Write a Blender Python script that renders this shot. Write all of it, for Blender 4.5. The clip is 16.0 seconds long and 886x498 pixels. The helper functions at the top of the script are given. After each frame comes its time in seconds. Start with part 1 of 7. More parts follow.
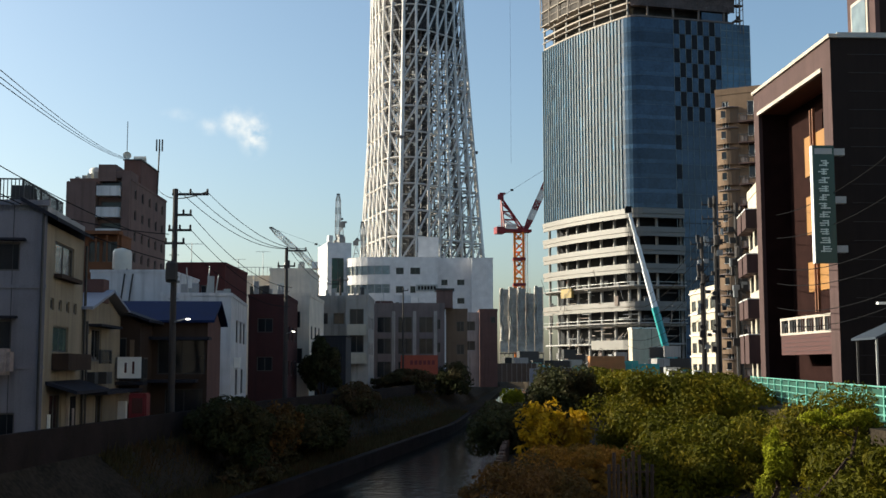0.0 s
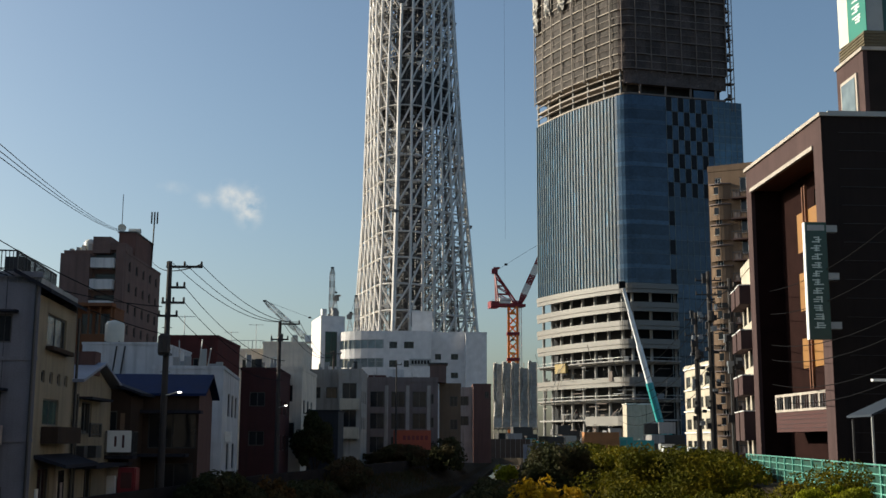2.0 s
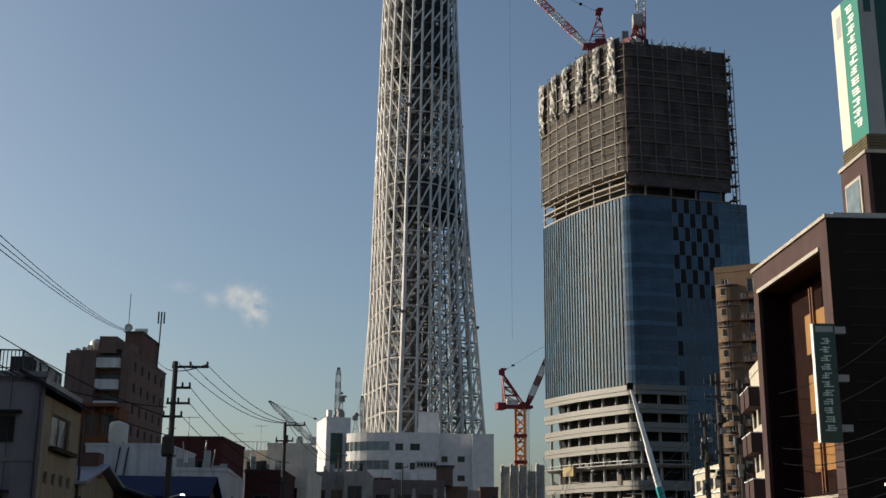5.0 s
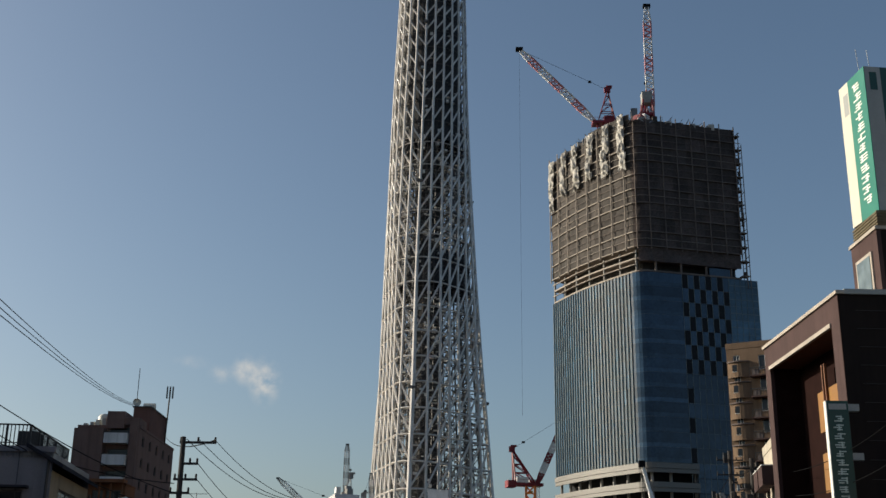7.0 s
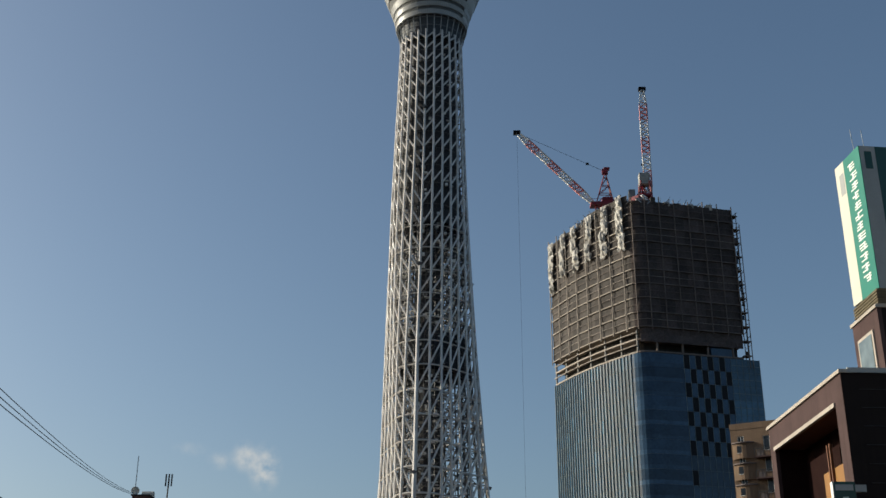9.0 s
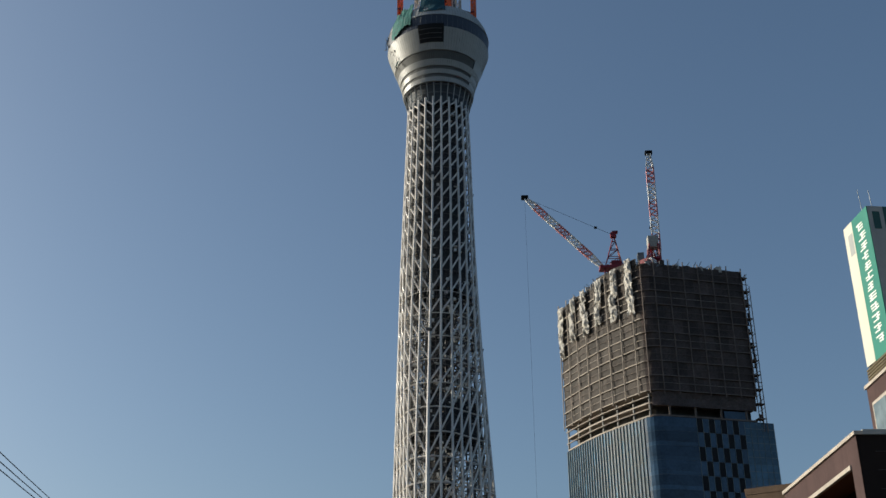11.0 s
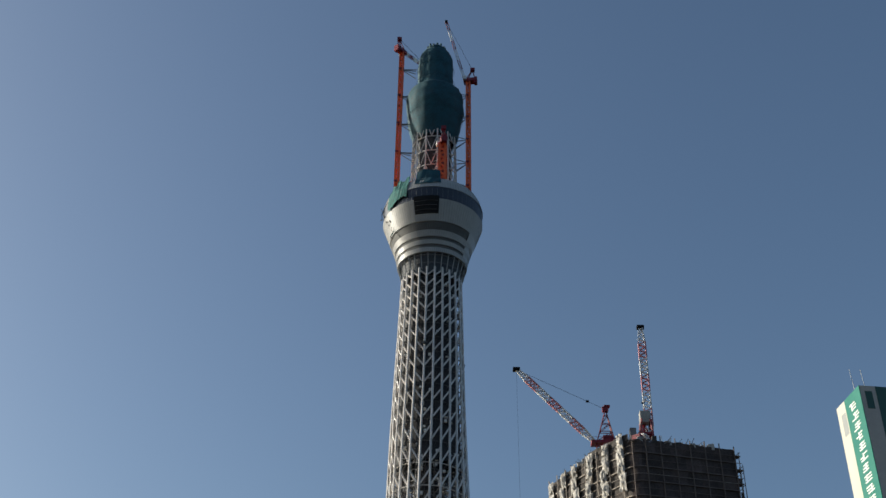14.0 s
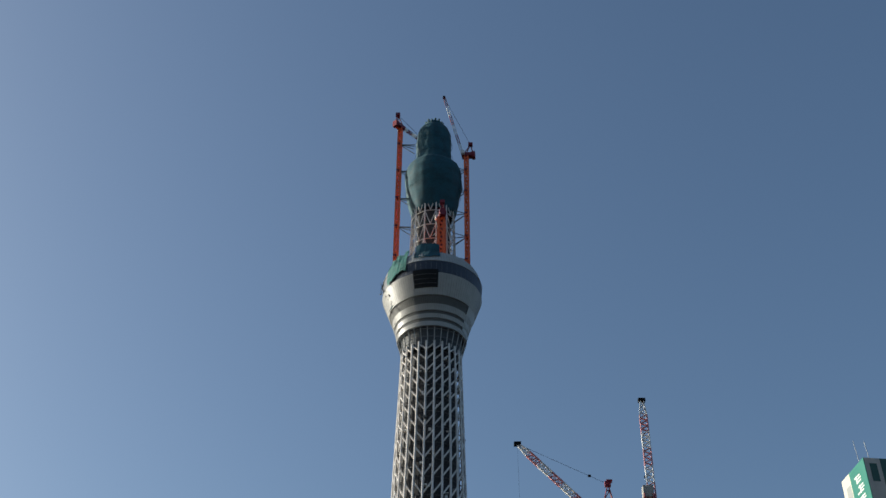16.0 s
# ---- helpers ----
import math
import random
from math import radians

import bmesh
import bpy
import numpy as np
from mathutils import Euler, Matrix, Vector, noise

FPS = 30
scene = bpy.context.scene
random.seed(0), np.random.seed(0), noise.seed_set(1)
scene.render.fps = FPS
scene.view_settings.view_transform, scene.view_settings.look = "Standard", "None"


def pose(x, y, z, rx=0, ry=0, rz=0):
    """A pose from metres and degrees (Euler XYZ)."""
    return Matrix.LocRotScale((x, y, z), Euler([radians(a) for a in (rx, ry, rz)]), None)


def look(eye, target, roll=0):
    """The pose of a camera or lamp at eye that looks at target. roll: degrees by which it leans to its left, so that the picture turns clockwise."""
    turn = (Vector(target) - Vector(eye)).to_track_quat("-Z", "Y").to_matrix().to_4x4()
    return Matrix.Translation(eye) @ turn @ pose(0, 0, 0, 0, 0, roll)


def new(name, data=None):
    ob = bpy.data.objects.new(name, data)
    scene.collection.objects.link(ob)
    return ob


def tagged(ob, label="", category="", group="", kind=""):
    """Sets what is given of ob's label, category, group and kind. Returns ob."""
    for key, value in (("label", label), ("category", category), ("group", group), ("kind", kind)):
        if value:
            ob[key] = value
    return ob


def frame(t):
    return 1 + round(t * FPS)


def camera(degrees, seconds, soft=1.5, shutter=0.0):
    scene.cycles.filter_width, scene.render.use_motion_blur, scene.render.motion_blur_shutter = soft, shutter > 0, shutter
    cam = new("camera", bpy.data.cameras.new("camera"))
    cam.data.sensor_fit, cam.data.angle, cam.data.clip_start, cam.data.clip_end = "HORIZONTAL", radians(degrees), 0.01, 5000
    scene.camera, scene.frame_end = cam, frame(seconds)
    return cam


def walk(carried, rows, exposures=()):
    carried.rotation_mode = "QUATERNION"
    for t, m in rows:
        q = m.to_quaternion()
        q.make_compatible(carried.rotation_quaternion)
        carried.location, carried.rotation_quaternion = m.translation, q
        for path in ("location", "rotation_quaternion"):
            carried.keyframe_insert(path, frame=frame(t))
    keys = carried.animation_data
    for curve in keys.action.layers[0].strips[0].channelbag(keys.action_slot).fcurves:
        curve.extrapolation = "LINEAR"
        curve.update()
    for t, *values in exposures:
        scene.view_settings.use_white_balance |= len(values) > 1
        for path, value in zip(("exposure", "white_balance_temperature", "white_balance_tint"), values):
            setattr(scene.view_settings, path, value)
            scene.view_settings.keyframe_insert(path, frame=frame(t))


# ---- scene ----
cam = camera(42.14, 16.0)
EYE = (0.0, 0.0, 3.0)
# seconds, yaw, pitch, roll
TURNS = [
    (0.0, -0.00, 5.79, 0.07),
    (0.5, 0.07, 6.75, 0.23),
    (1.0, -0.03, 7.67, -0.11),
    (1.5, -0.18, 8.54, -0.32),
    (2.0, -0.34, 9.48, -0.23),
    (2.5, -0.50, 10.38, -0.40),
    (3.0, -0.27, 11.24, -0.17),
    (5.5, 0.00, 15.25, -0.45),
    (6.0, 0.08, 16.14, -0.36),
    (6.5, 0.45, 17.34, -0.36),
    (7.0, 0.40, 18.22, -0.72),
    (7.5, 0.46, 19.59, -0.57),
    (8.0, -0.12, 19.67, -0.29),
    (8.5, 0.05, 21.15, -0.22),
    (8.7, 0.37, 21.76, -0.14),
    (10.8, 1.08, 24.63, -0.17),
    (11.0, 1.33, 25.60, 0.34),
    (11.5, 1.10, 27.28, -0.07),
    (12.0, 0.93, 28.45, -0.45),
    (12.5, 1.04, 29.87, -0.45),
    (13.0, 0.62, 31.39, -0.68),
    (13.5, 0.20, 32.57, -0.69),
    (14.0, 0.35, 34.05, -0.59),
    (14.5, 0.49, 35.16, -0.49),
    (15.0, 0.16, 35.86, -0.51),
    (15.5, 0.52, 36.51, -0.57),
    (16.0, 0.57, 37.72, -0.22),
]
walk(cam, [(t, pose(*EYE, 90 + p, r, y)) for t, y, p, r in TURNS],
     exposures=[(0.0, 0.96, 6640, 3), (0.5, 0.86, 6640, 3), (1.0, 0.70, 6600, 4), (1.5, 0.57, 6600, 4), (2.0, 0.46, 6600, 4), (3.0, 0.32, 6620, 5), (5.5, 0.18, 6780, 6),
                (6.5, 0.15, 6740, 6), (8.5, 0.15, 6520, 4), (11.0, 0.14, 6390, 4), (13.0, 0.16, 6330, 5), (14.5, 0.24, 6320, 5), (16.0, 0.32, 6250, 4)])

# ---- world, sun ----
SUN_EL, SUN_AZ = 21.0, -74.0      # degrees; azimuth from straight ahead, negative is to the left
world = bpy.data.worlds.new("world")
scene.world = world
world.use_nodes = True
wn = world.node_tree.nodes
bg = wn["Background"]
sky = wn.new("ShaderNodeTexSky")
sky.sky_type = "NISHITA"
sky.sun_disc = False
sky.sun_elevation = radians(SUN_EL)
sky.sun_rotation = radians(SUN_AZ)
sky.altitude = 20
sky.air_density, sky.dust_density, sky.ozone_density = 1.0, 2.5, 2.55
world.node_tree.links.new(sky.outputs["Color"], bg.inputs["Color"])
bg.inputs["Strength"].default_value = 0.1
# three small white wisps low over the houses: centre, half width, half height, weight
WISPS = (((-0.197, 0.9593, 0.2025), 0.010, 0.007, 0.3), ((-0.178, 0.962, 0.2062), 0.009, 0.011, 0.62), ((-0.1615, 0.9672, 0.1975), 0.0115, 0.017, 0.68), ((-0.222, 0.952, 0.2105), 0.013, 0.005, 0.14))
wl_ = world.node_tree.links


def world_node(kind, **props):
    nd = wn.new("ShaderNode" + kind)
    for k, v in props.items():
        if k == "operation":
            nd.operation = v
    return nd


wtc, wnoise, wnr, wmul, wmix = (world_node(k) for k in ("TexCoord", "TexNoise", "MapRange", "Math", "Mix"))
wnoise.inputs["Scale"].default_value = 75.0
wnoise.inputs["Detail"].default_value = 7
wl_.new(wtc.outputs["Generated"], wnoise.inputs["Vector"])
wnr.inputs["From Min"].default_value, wnr.inputs["From Max"].default_value = 0.36, 0.62
wl_.new(wnoise.outputs["Fac"], wnr.inputs["Value"])
cover = None
for centre, rx_, rz_, weight in WISPS:
    wsub, wscl, wlen = (world_node("VectorMath", operation=o) for o in ("SUBTRACT", "DIVIDE", "LENGTH"))
    wsub.inputs[1].default_value = centre
    wscl.inputs[1].default_value = (rx_, rx_ * 1.6, rz_)
    wmr = world_node("MapRange")
    wmr.interpolation_type = "SMOOTHSTEP"
    wmr.inputs["From Min"].default_value, wmr.inputs["From Max"].default_value = 0.1, 1.5
    wmr.inputs["To Min"].default_value, wmr.inputs["To Max"].default_value = weight, 0.0
    wl_.new(wtc.outputs["Generated"], wsub.inputs[0])
    wl_.new(wsub.outputs[0], wscl.inputs[0])
    wl_.new(wscl.outputs[0], wlen.inputs[0])
    wl_.new(wlen.outputs["Value"], wmr.inputs["Value"])
    if cover is None:
        cover = wmr.outputs[0]
    else:
        wadd = world_node("Math", operation="ADD")
        wl_.new(cover, wadd.inputs[0])
        wl_.new(wmr.outputs[0], wadd.inputs[1])
        cover = wadd.outputs[0]
wmul.operation = "MULTIPLY"
wl_.new(cover, wmul.inputs[0])
wl_.new(wnr.outputs[0], wmul.inputs[1])
wmix.data_type = "RGBA"
wl_.new(wmul.outputs[0], wmix.inputs["Factor"])
wl_.new(sky.outputs["Color"], wmix.inputs[6])
wmix.inputs[7].default_value = (6.4, 6.0, 5.7, 1)
wl_.new(wmix.outputs[2], bg.inputs["Color"])
sun = new("sun", bpy.data.lights.new("sun", "SUN"))
sun.data.energy = 4.8
sun.data.angle = radians(0.53)
sun.data.color = (1.0, 0.91, 0.78)
sa, se = radians(SUN_AZ), radians(SUN_EL)
sun.matrix_world = look((math.sin(sa) * math.cos(se) * 50, math.cos(sa) * math.cos(se) * 50, 50 * math.sin(se) + 60), (0, 0, 60))


# ---- materials ----
def mat(name, color, rough=0.7, var=0.25, scale=1.5, bump=0.15, metal=0.0, fine=25.0, stain=None, spec=0.5, pick=False):
    """A surface with two scales of variation; stain is a second colour in streaks."""
    m = bpy.data.materials.new(name)
    m.use_nodes = True
    nt = m.node_tree
    n, l = nt.nodes, nt.links
    b = n["Principled BSDF"]
    b.inputs["Metallic"].default_value = metal
    b.inputs["Specular IOR Level"].default_value = spec
    geo = n.new("ShaderNodeTexCoord")
    n1 = n.new("ShaderNodeTexNoise")
    n1.inputs["Scale"].default_value = scale
    n1.inputs["Detail"].default_value = 5
    n2 = n.new("ShaderNodeTexNoise")
    n2.inputs["Scale"].default_value = fine
    n2.inputs["Detail"].default_value = 3
    l.new(geo.outputs["Object"], n1.inputs["Vector"])
    l.new(geo.outputs["Object"], n2.inputs["Vector"])
    add = n.new("ShaderNodeMath")
    add.operation = "ADD"
    l.new(n1.outputs["Fac"], add.inputs[0])
    l.new(n2.outputs["Fac"], add.inputs[1])
    ramp = n.new("ShaderNodeMapRange")
    ramp.inputs["From Min"].default_value = 0.7
    ramp.inputs["From Max"].default_value = 1.3
    ramp.inputs["To Min"].default_value = 1 - var
    ramp.inputs["To Max"].default_value = 1 + var
    l.new(add.outputs[0], ramp.inputs["Value"])
    mul = n.new("ShaderNodeVectorMath")
    mul.operation = "SCALE"
    mul.inputs[0].default_value = color
    l.new(ramp.outputs[0], mul.inputs["Scale"])
    last = mul.outputs[0]
    if pick:
        oi = n.new("ShaderNodeObjectInfo") if pick == "object" else n.new("ShaderNodeNewGeometry")
        r2 = n.new("ShaderNodeMapRange")
        r2.inputs["To Min"].default_value, r2.inputs["To Max"].default_value = 0.7, 1.3
        l.new(oi.outputs["Random" if pick == "object" else "Random Per Island"], r2.inputs["Value"])
        m2 = n.new("ShaderNodeVectorMath")
        m2.operation = "SCALE"
        l.new(last, m2.inputs[0])
        l.new(r2.outputs[0], m2.inputs["Scale"])
        last = m2.outputs[0]
    if stain:
        mp = n.new("ShaderNodeMapping")
        mp.inputs["Scale"].default_value = (1.2, 1.2, 0.08)
        l.new(geo.outputs["Object"], mp.inputs["Vector"])
        n3 = n.new("ShaderNodeTexNoise")
        n3.inputs["Scale"].default_value = 2.2
        n3.inputs["Detail"].default_value = 6
        l.new(mp.outputs[0], n3.inputs["Vector"])
        r3 = n.new("ShaderNodeMapRange")
        r3.inputs["From Min"].default_value, r3.inputs["From Max"].default_value = 0.5, 0.75
        r3.inputs["To Max"].default_value = 0.7
        l.new(n3.outputs["Fac"], r3.inputs["Value"])
        mx = n.new("ShaderNodeMix")
        mx.data_type = "RGBA"
        l.new(r3.outputs[0], mx.inputs["Factor"])
        l.new(last, mx.inputs[6])
        mx.inputs[7].default_value = (*stain, 1)
        last = mx.outputs[2]
    l.new(last, b.inputs["Base Color"])
    rr = n.new("ShaderNodeMapRange")
    rr.inputs["To Min"].default_value, rr.inputs["To Max"].default_value = max(0.02, rough - 0.1), min(1, rough + 0.1)
    l.new(n1.outputs["Fac"], rr.inputs["Value"])
    l.new(rr.outputs[0], b.inputs["Roughness"])
    if bump:
        bp = n.new("ShaderNodeBump")
        bp.inputs["Strength"].default_value = bump
        bp.inputs["Distance"].default_value = 0.05
        l.new(n2.outputs["Fac"], bp.inputs["Height"])
        l.new(bp.outputs[0], b.inputs["Normal"])
    return m


def glassy(name, color, rough=0.08, spec=0.8, var=0.3, scale=0.25, metal=0.0, wave=0.04):
    """Window glass seen from outside: a dark room colour under a clear reflection that wavers a little."""
    m = mat(name, color, rough, var, scale, 0.0, metal, 1.3, None, spec, "object")
    n, l = m.node_tree.nodes, m.node_tree.links
    tc = n.new("ShaderNodeTexCoord")
    nn = n.new("ShaderNodeTexNoise")
    nn.inputs["Scale"].default_value = 0.5
    l.new(tc.outputs["Object"], nn.inputs["Vector"])
    bp = n.new("ShaderNodeBump")
    bp.inputs["Strength"].default_value = wave
    bp.inputs["Distance"].default_value = 1.0
    l.new(nn.outputs["Fac"], bp.inputs["Height"])
    l.new(bp.outputs[0], n["Principled BSDF"].inputs["Normal"])
    return m


M = dict(
    steel_white=mat("white painted steel", (0.66, 0.615, 0.575), 0.27, 0.15, 0.15, 0.0, spec=0.8),
    steel_inner=mat("grey steel, inner shade put in", (0.12, 0.115, 0.115), 0.55, 0.3, 0.2, 0.0, spec=0.3),
    steel_dark=mat("shaded grey steel", (0.16, 0.17, 0.18), 0.6, 0.3, 0.2, 0.0),
    steel_sparkle=mat("bright steel plate, sparkle tone", (0.75, 0.72, 0.68), 0.4, 0.15, 0.3, 0.0),
    core=mat("near-black, tower interior shade", (0.035, 0.034, 0.037), 0.8, 0.3, 0.1, 0.0),
    deck_white=mat("white deck cladding", (0.4, 0.4, 0.39), 0.4, 0.1, 0.3, 0.0),
    deck_glass=mat("grey recessed deck band", (0.13, 0.13, 0.125), 0.55, 0.15, 0.3, 0.0, spec=0.15),
    sheet_grey=mat("dusty grey sheeting", (0.3, 0.29, 0.27), 0.7, 0.3, 0.3, 0.2, fine=1.5),
    bay=mat("blue-grey bay boarding", (0.06, 0.068, 0.08), 0.7, 0.3, 0.4, 0.1),
    orange_red=mat("orange-red mast steel", (0.8, 0.13, 0.03), 0.5, 0.15, 0.5, 0.0),
    net_green=mat("blue-green netting", (0.009, 0.062, 0.085), 0.8, 0.4, 0.25, 0.3, fine=2.0),
    net_bright=mat("torn green netting", (0.012, 0.115, 0.105), 0.8, 0.4, 0.5, 0.3, fine=2.0),
    deck_navy=mat("navy deck ring", (0.02, 0.026, 0.045), 0.4, 0.2, 0.5, 0.0),
    net_dark=mat("dark netting", (0.035, 0.035, 0.037), 0.9, 0.4, 0.15, 0.2, fine=1.0),
    orange=mat("orange crane steel", (0.85, 0.22, 0.02), 0.5, 0.15, 0.5, 0.0),
    red=mat("red crane steel", (0.18, 0.004, 0.015), 0.5, 0.2, 0.5, 0.0),
    faded_red=mat("faded red jib steel", (0.52, 0.22, 0.23), 0.5, 0.2, 0.5, 0.0),
    crane_white=mat("white crane steel", (0.7, 0.7, 0.7), 0.5, 0.15, 0.5, 0.0),
    rail=mat("black railing paint", (0.02, 0.02, 0.022), 0.5, 0.2, 3, 0.0),
    ochre_steel=mat("yellow crane steel", (0.6, 0.33, 0.04), 0.5, 0.2, 0.5, 0.0),
    cable=mat("black cable", (0.01, 0.01, 0.011), 0.8, 0.2, 1, 0.0, spec=0.05),
    curtain=glassy("blue curtain glass", (0.036, 0.08, 0.128), -0.06, 0.42, wave=0.006),
    curtain_mid=glassy("shaded blue curtain glass", (0.036, 0.072, 0.122), -0.04, 0.27, wave=0.008),
    curtain_wing=glassy("light blue wing glass", (0.06, 0.13, 0.2), -0.02, 0.3, wave=0.008),
    curtain_dark=glassy("deep blue curtain glass", (0.03, 0.06, 0.105), -0.04, 0.24, wave=0.008),
    void=mat("near-black, unlit-interior tone", (0.008, 0.009, 0.012), 0.9, 0.3, 0.3, 0.0),
    mullion=mat("aluminium fin", (0.19, 0.225, 0.235), 0.5, 0.1, 0.5, 0.0, spec=0.25),
    spandrel=mat("white podium panel", (0.16, 0.15, 0.138), 0.5, 0.1, 0.3, 0.05),
    yellow_box=mat("dull yellow container", (0.26, 0.18, 0.05), 0.6, 0.2, 0.6, 0.1),
    concrete=mat("grey concrete", (0.3, 0.29, 0.28), 0.85, 0.2, 0.4, 0.2, stain=(0.12, 0.11, 0.1)),
    scaffold_rail=mat("rusty scaffold tube, lit-side tone", (0.31, 0.265, 0.225), 0.8, 0.3, 0.3, 0.0),
    scaffold_dim=mat("brown scaffold tube, shade-side tone", (0.15, 0.118, 0.102), 0.85, 0.4, 0.3, 0.0),
    net_shade_side=mat("brown scaffold net, shade-side tone", (0.07, 0.052, 0.048), 0.9, 0.5, 0.2, 0.2, fine=2.0, pick="object"),
    scaffold=mat("grey scaffold mesh", (0.054, 0.045, 0.04), 0.9, 0.5, 0.2, 0.2, fine=2.0, pick="object"),
    sheet=mat("pale tarpaulin", (0.4, 0.375, 0.34), 0.6, 0.35, 0.4, 0.3, fine=1.5),
    asphalt=mat("asphalt", (0.05, 0.05, 0.052), 0.9, 0.25, 0.4, 0.2),
    earth=mat("dark bank soil and weeds", (0.032, 0.025, 0.018), 0.95, 0.5, 0.5, 0.6, fine=6.0, spec=0.05),
    window=glassy("dark window glass", (0.016, 0.018, 0.021), 0.1, 0.4),
    frame_bronze=mat("dark bronze window frame", (0.07, 0.065, 0.06), 0.5, 0.2, 2, 0.0),
    frame_alu=mat("grey aluminium frame", (0.3, 0.31, 0.32), 0.4, 0.1, 2, 0.0, 0.5),
)


# ---- builders ----
def thing(name, at, label, category, group="", yaw=0.0, kind=""):
    ob = new(name)
    ob.empty_display_size = 0.3
    ob.matrix_basis = pose(*at, 0, 0, yaw)
    return tagged(ob, label, category, group, kind)


def finish(name, bm, material, smooth=False):
    me = bpy.data.meshes.new(name)
    bm.normal_update()
    bm.to_mesh(me)
    bm.free()
    me.materials.append(material)
    if smooth:
        me.polygons.foreach_set("use_smooth", [True] * len(me.polygons))
    return me


def part(name, bm, material, parent, label="", smooth=False):
    ob = new(name, finish(name, bm, material, smooth))
    ob.parent = parent
    return tagged(ob, label)


def solid(name, bm, material, label, category, group="", kind="", smooth=False):
    return tagged(new(name, finish(name, bm, material, smooth)), label, category, group, kind)


def box(bm, x0, y0, z0, x1, y1, z1, m=None):
    vs = [bm.verts.new(v) for v in ((x0, y0, z0), (x1, y0, z0), (x1, y1, z0), (x0, y1, z0), (x0, y0, z1), (x1, y0, z1), (x1, y1, z1), (x0, y1, z1))]
    if m is not None:
        for v in vs:
            v.co = m @ v.co
    for f in ((0, 3, 2, 1), (4, 5, 6, 7), (0, 1, 5, 4), (1, 2, 6, 5), (2, 3, 7, 6), (3, 0, 4, 7)):
        bm.faces.new([vs[i] for i in f])
    return bm


def tube(bm, p, q, r, n=5, r2=None):
    p, q = Vector(p), Vector(q)
    d = q - p
    if d.length < 1e-6:
        return bm
    a = d.orthogonal().normalized()
    b = d.normalized().cross(a)
    r2 = r if r2 is None else r2
    rings = []
    for c, rad in ((p, r), (q, r2)):
        rings.append([bm.verts.new(c + (a * math.cos(t) + b * math.sin(t)) * rad) for t in [2 * math.pi * i / n for i in range(n)]])
    for i in range(n):
        bm.faces.new((rings[0][i], rings[0][(i + 1) % n], rings[1][(i + 1) % n], rings[1][i]))
    bm.faces.new(rings[0][::-1])
    bm.faces.new(rings[1])
    return bm


def path_tube(bm, pts, r, n=5):
    """One unbroken tube through the points; r may be one radius or one for each point."""
    rad = r if isinstance(r, list) else [r] * len(pts)
    pts = [Vector(p) for p in pts]
    rings = []
    for i, p in enumerate(pts):
        d = (pts[min(i + 1, len(pts) - 1)] - pts[max(i - 1, 0)]).normalized()
        a = Vector((0.0, 0.0, 1.0)) if abs(d.z) < 0.9 else Vector((1.0, 0.0, 0.0))
        a = (a - d * a.dot(d)).normalized()
        b = d.cross(a)
        rings.append([bm.verts.new(p + (a * math.cos(t) + b * math.sin(t)) * rad[i]) for t in [2 * math.pi * k / n for k in range(n)]])
    for u, v in zip(rings, rings[1:]):
        for k in range(n):
            bm.faces.new((u[k], u[(k + 1) % n], v[(k + 1) % n], v[k]))
    bm.faces.new(rings[0][::-1])
    bm.faces.new(rings[-1])
    return bm


def lathe(bm, prof, n=48, a0=0.0, a1=2 * math.pi):
    """A surface of revolution about z through (radius, height) pairs."""
    closed = abs(a1 - a0 - 2 * math.pi) < 1e-6
    k = n if closed else n + 1
    rows = [[bm.verts.new((r * math.cos(a0 + (a1 - a0) * i / n), r * math.sin(a0 + (a1 - a0) * i / n), z)) for i in range(k)] for r, z in prof]
    for u, v in zip(rows, rows[1:]):
        for i in range(n):
            j = (i + 1) % k
            bm.faces.new((u[i], u[j], v[j], v[i]))
    return bm


def BM():
    return bmesh.new()


def facade(bm, m, w, h, holes, reveal=0.15):
    """A wall face of width w and height h in the plane m (x along, y up, z out) with rectangular openings and their reveals."""
    us = sorted({0.0, w, *[a for u, v, a1, b1 in holes for a in (u, u + a1)]})
    vs = sorted({0.0, h, *[b for u, v, a1, b1 in holes for b in (v, v + b1)]})
    def quad(*c):
        bm.faces.new([bm.verts.new(m @ Vector(x)) for x in c])
    for u0, u1 in zip(us, us[1:]):
        run = None
        for v0, v1 in zip(vs, vs[1:]):
            cu, cv = (u0 + u1) / 2, (v0 + v1) / 2
            if any(u < cu < u + a and v < cv < v + b for u, v, a, b in holes):
                if run is not None:
                    quad((u0, run, 0), (u1, run, 0), (u1, v0, 0), (u0, v0, 0))
                run = None
            elif run is None:
                run = v0
        if run is not None:
            quad((u0, run, 0), (u1, run, 0), (u1, h, 0), (u0, h, 0))
    for u, v, a, b in holes:
        r = -reveal
        quad((u, v, 0), (u + a, v, 0), (u + a, v, r), (u, v, r))
        quad((u, v + b, r), (u + a, v + b, r), (u + a, v + b, 0), (u, v + b, 0))
        quad((u, v, r), (u, v + b, r), (u, v + b, 0), (u, v, 0))
        quad((u + a, v, 0), (u + a, v + b, 0), (u + a, v + b, r), (u + a, v, r))
    return bm


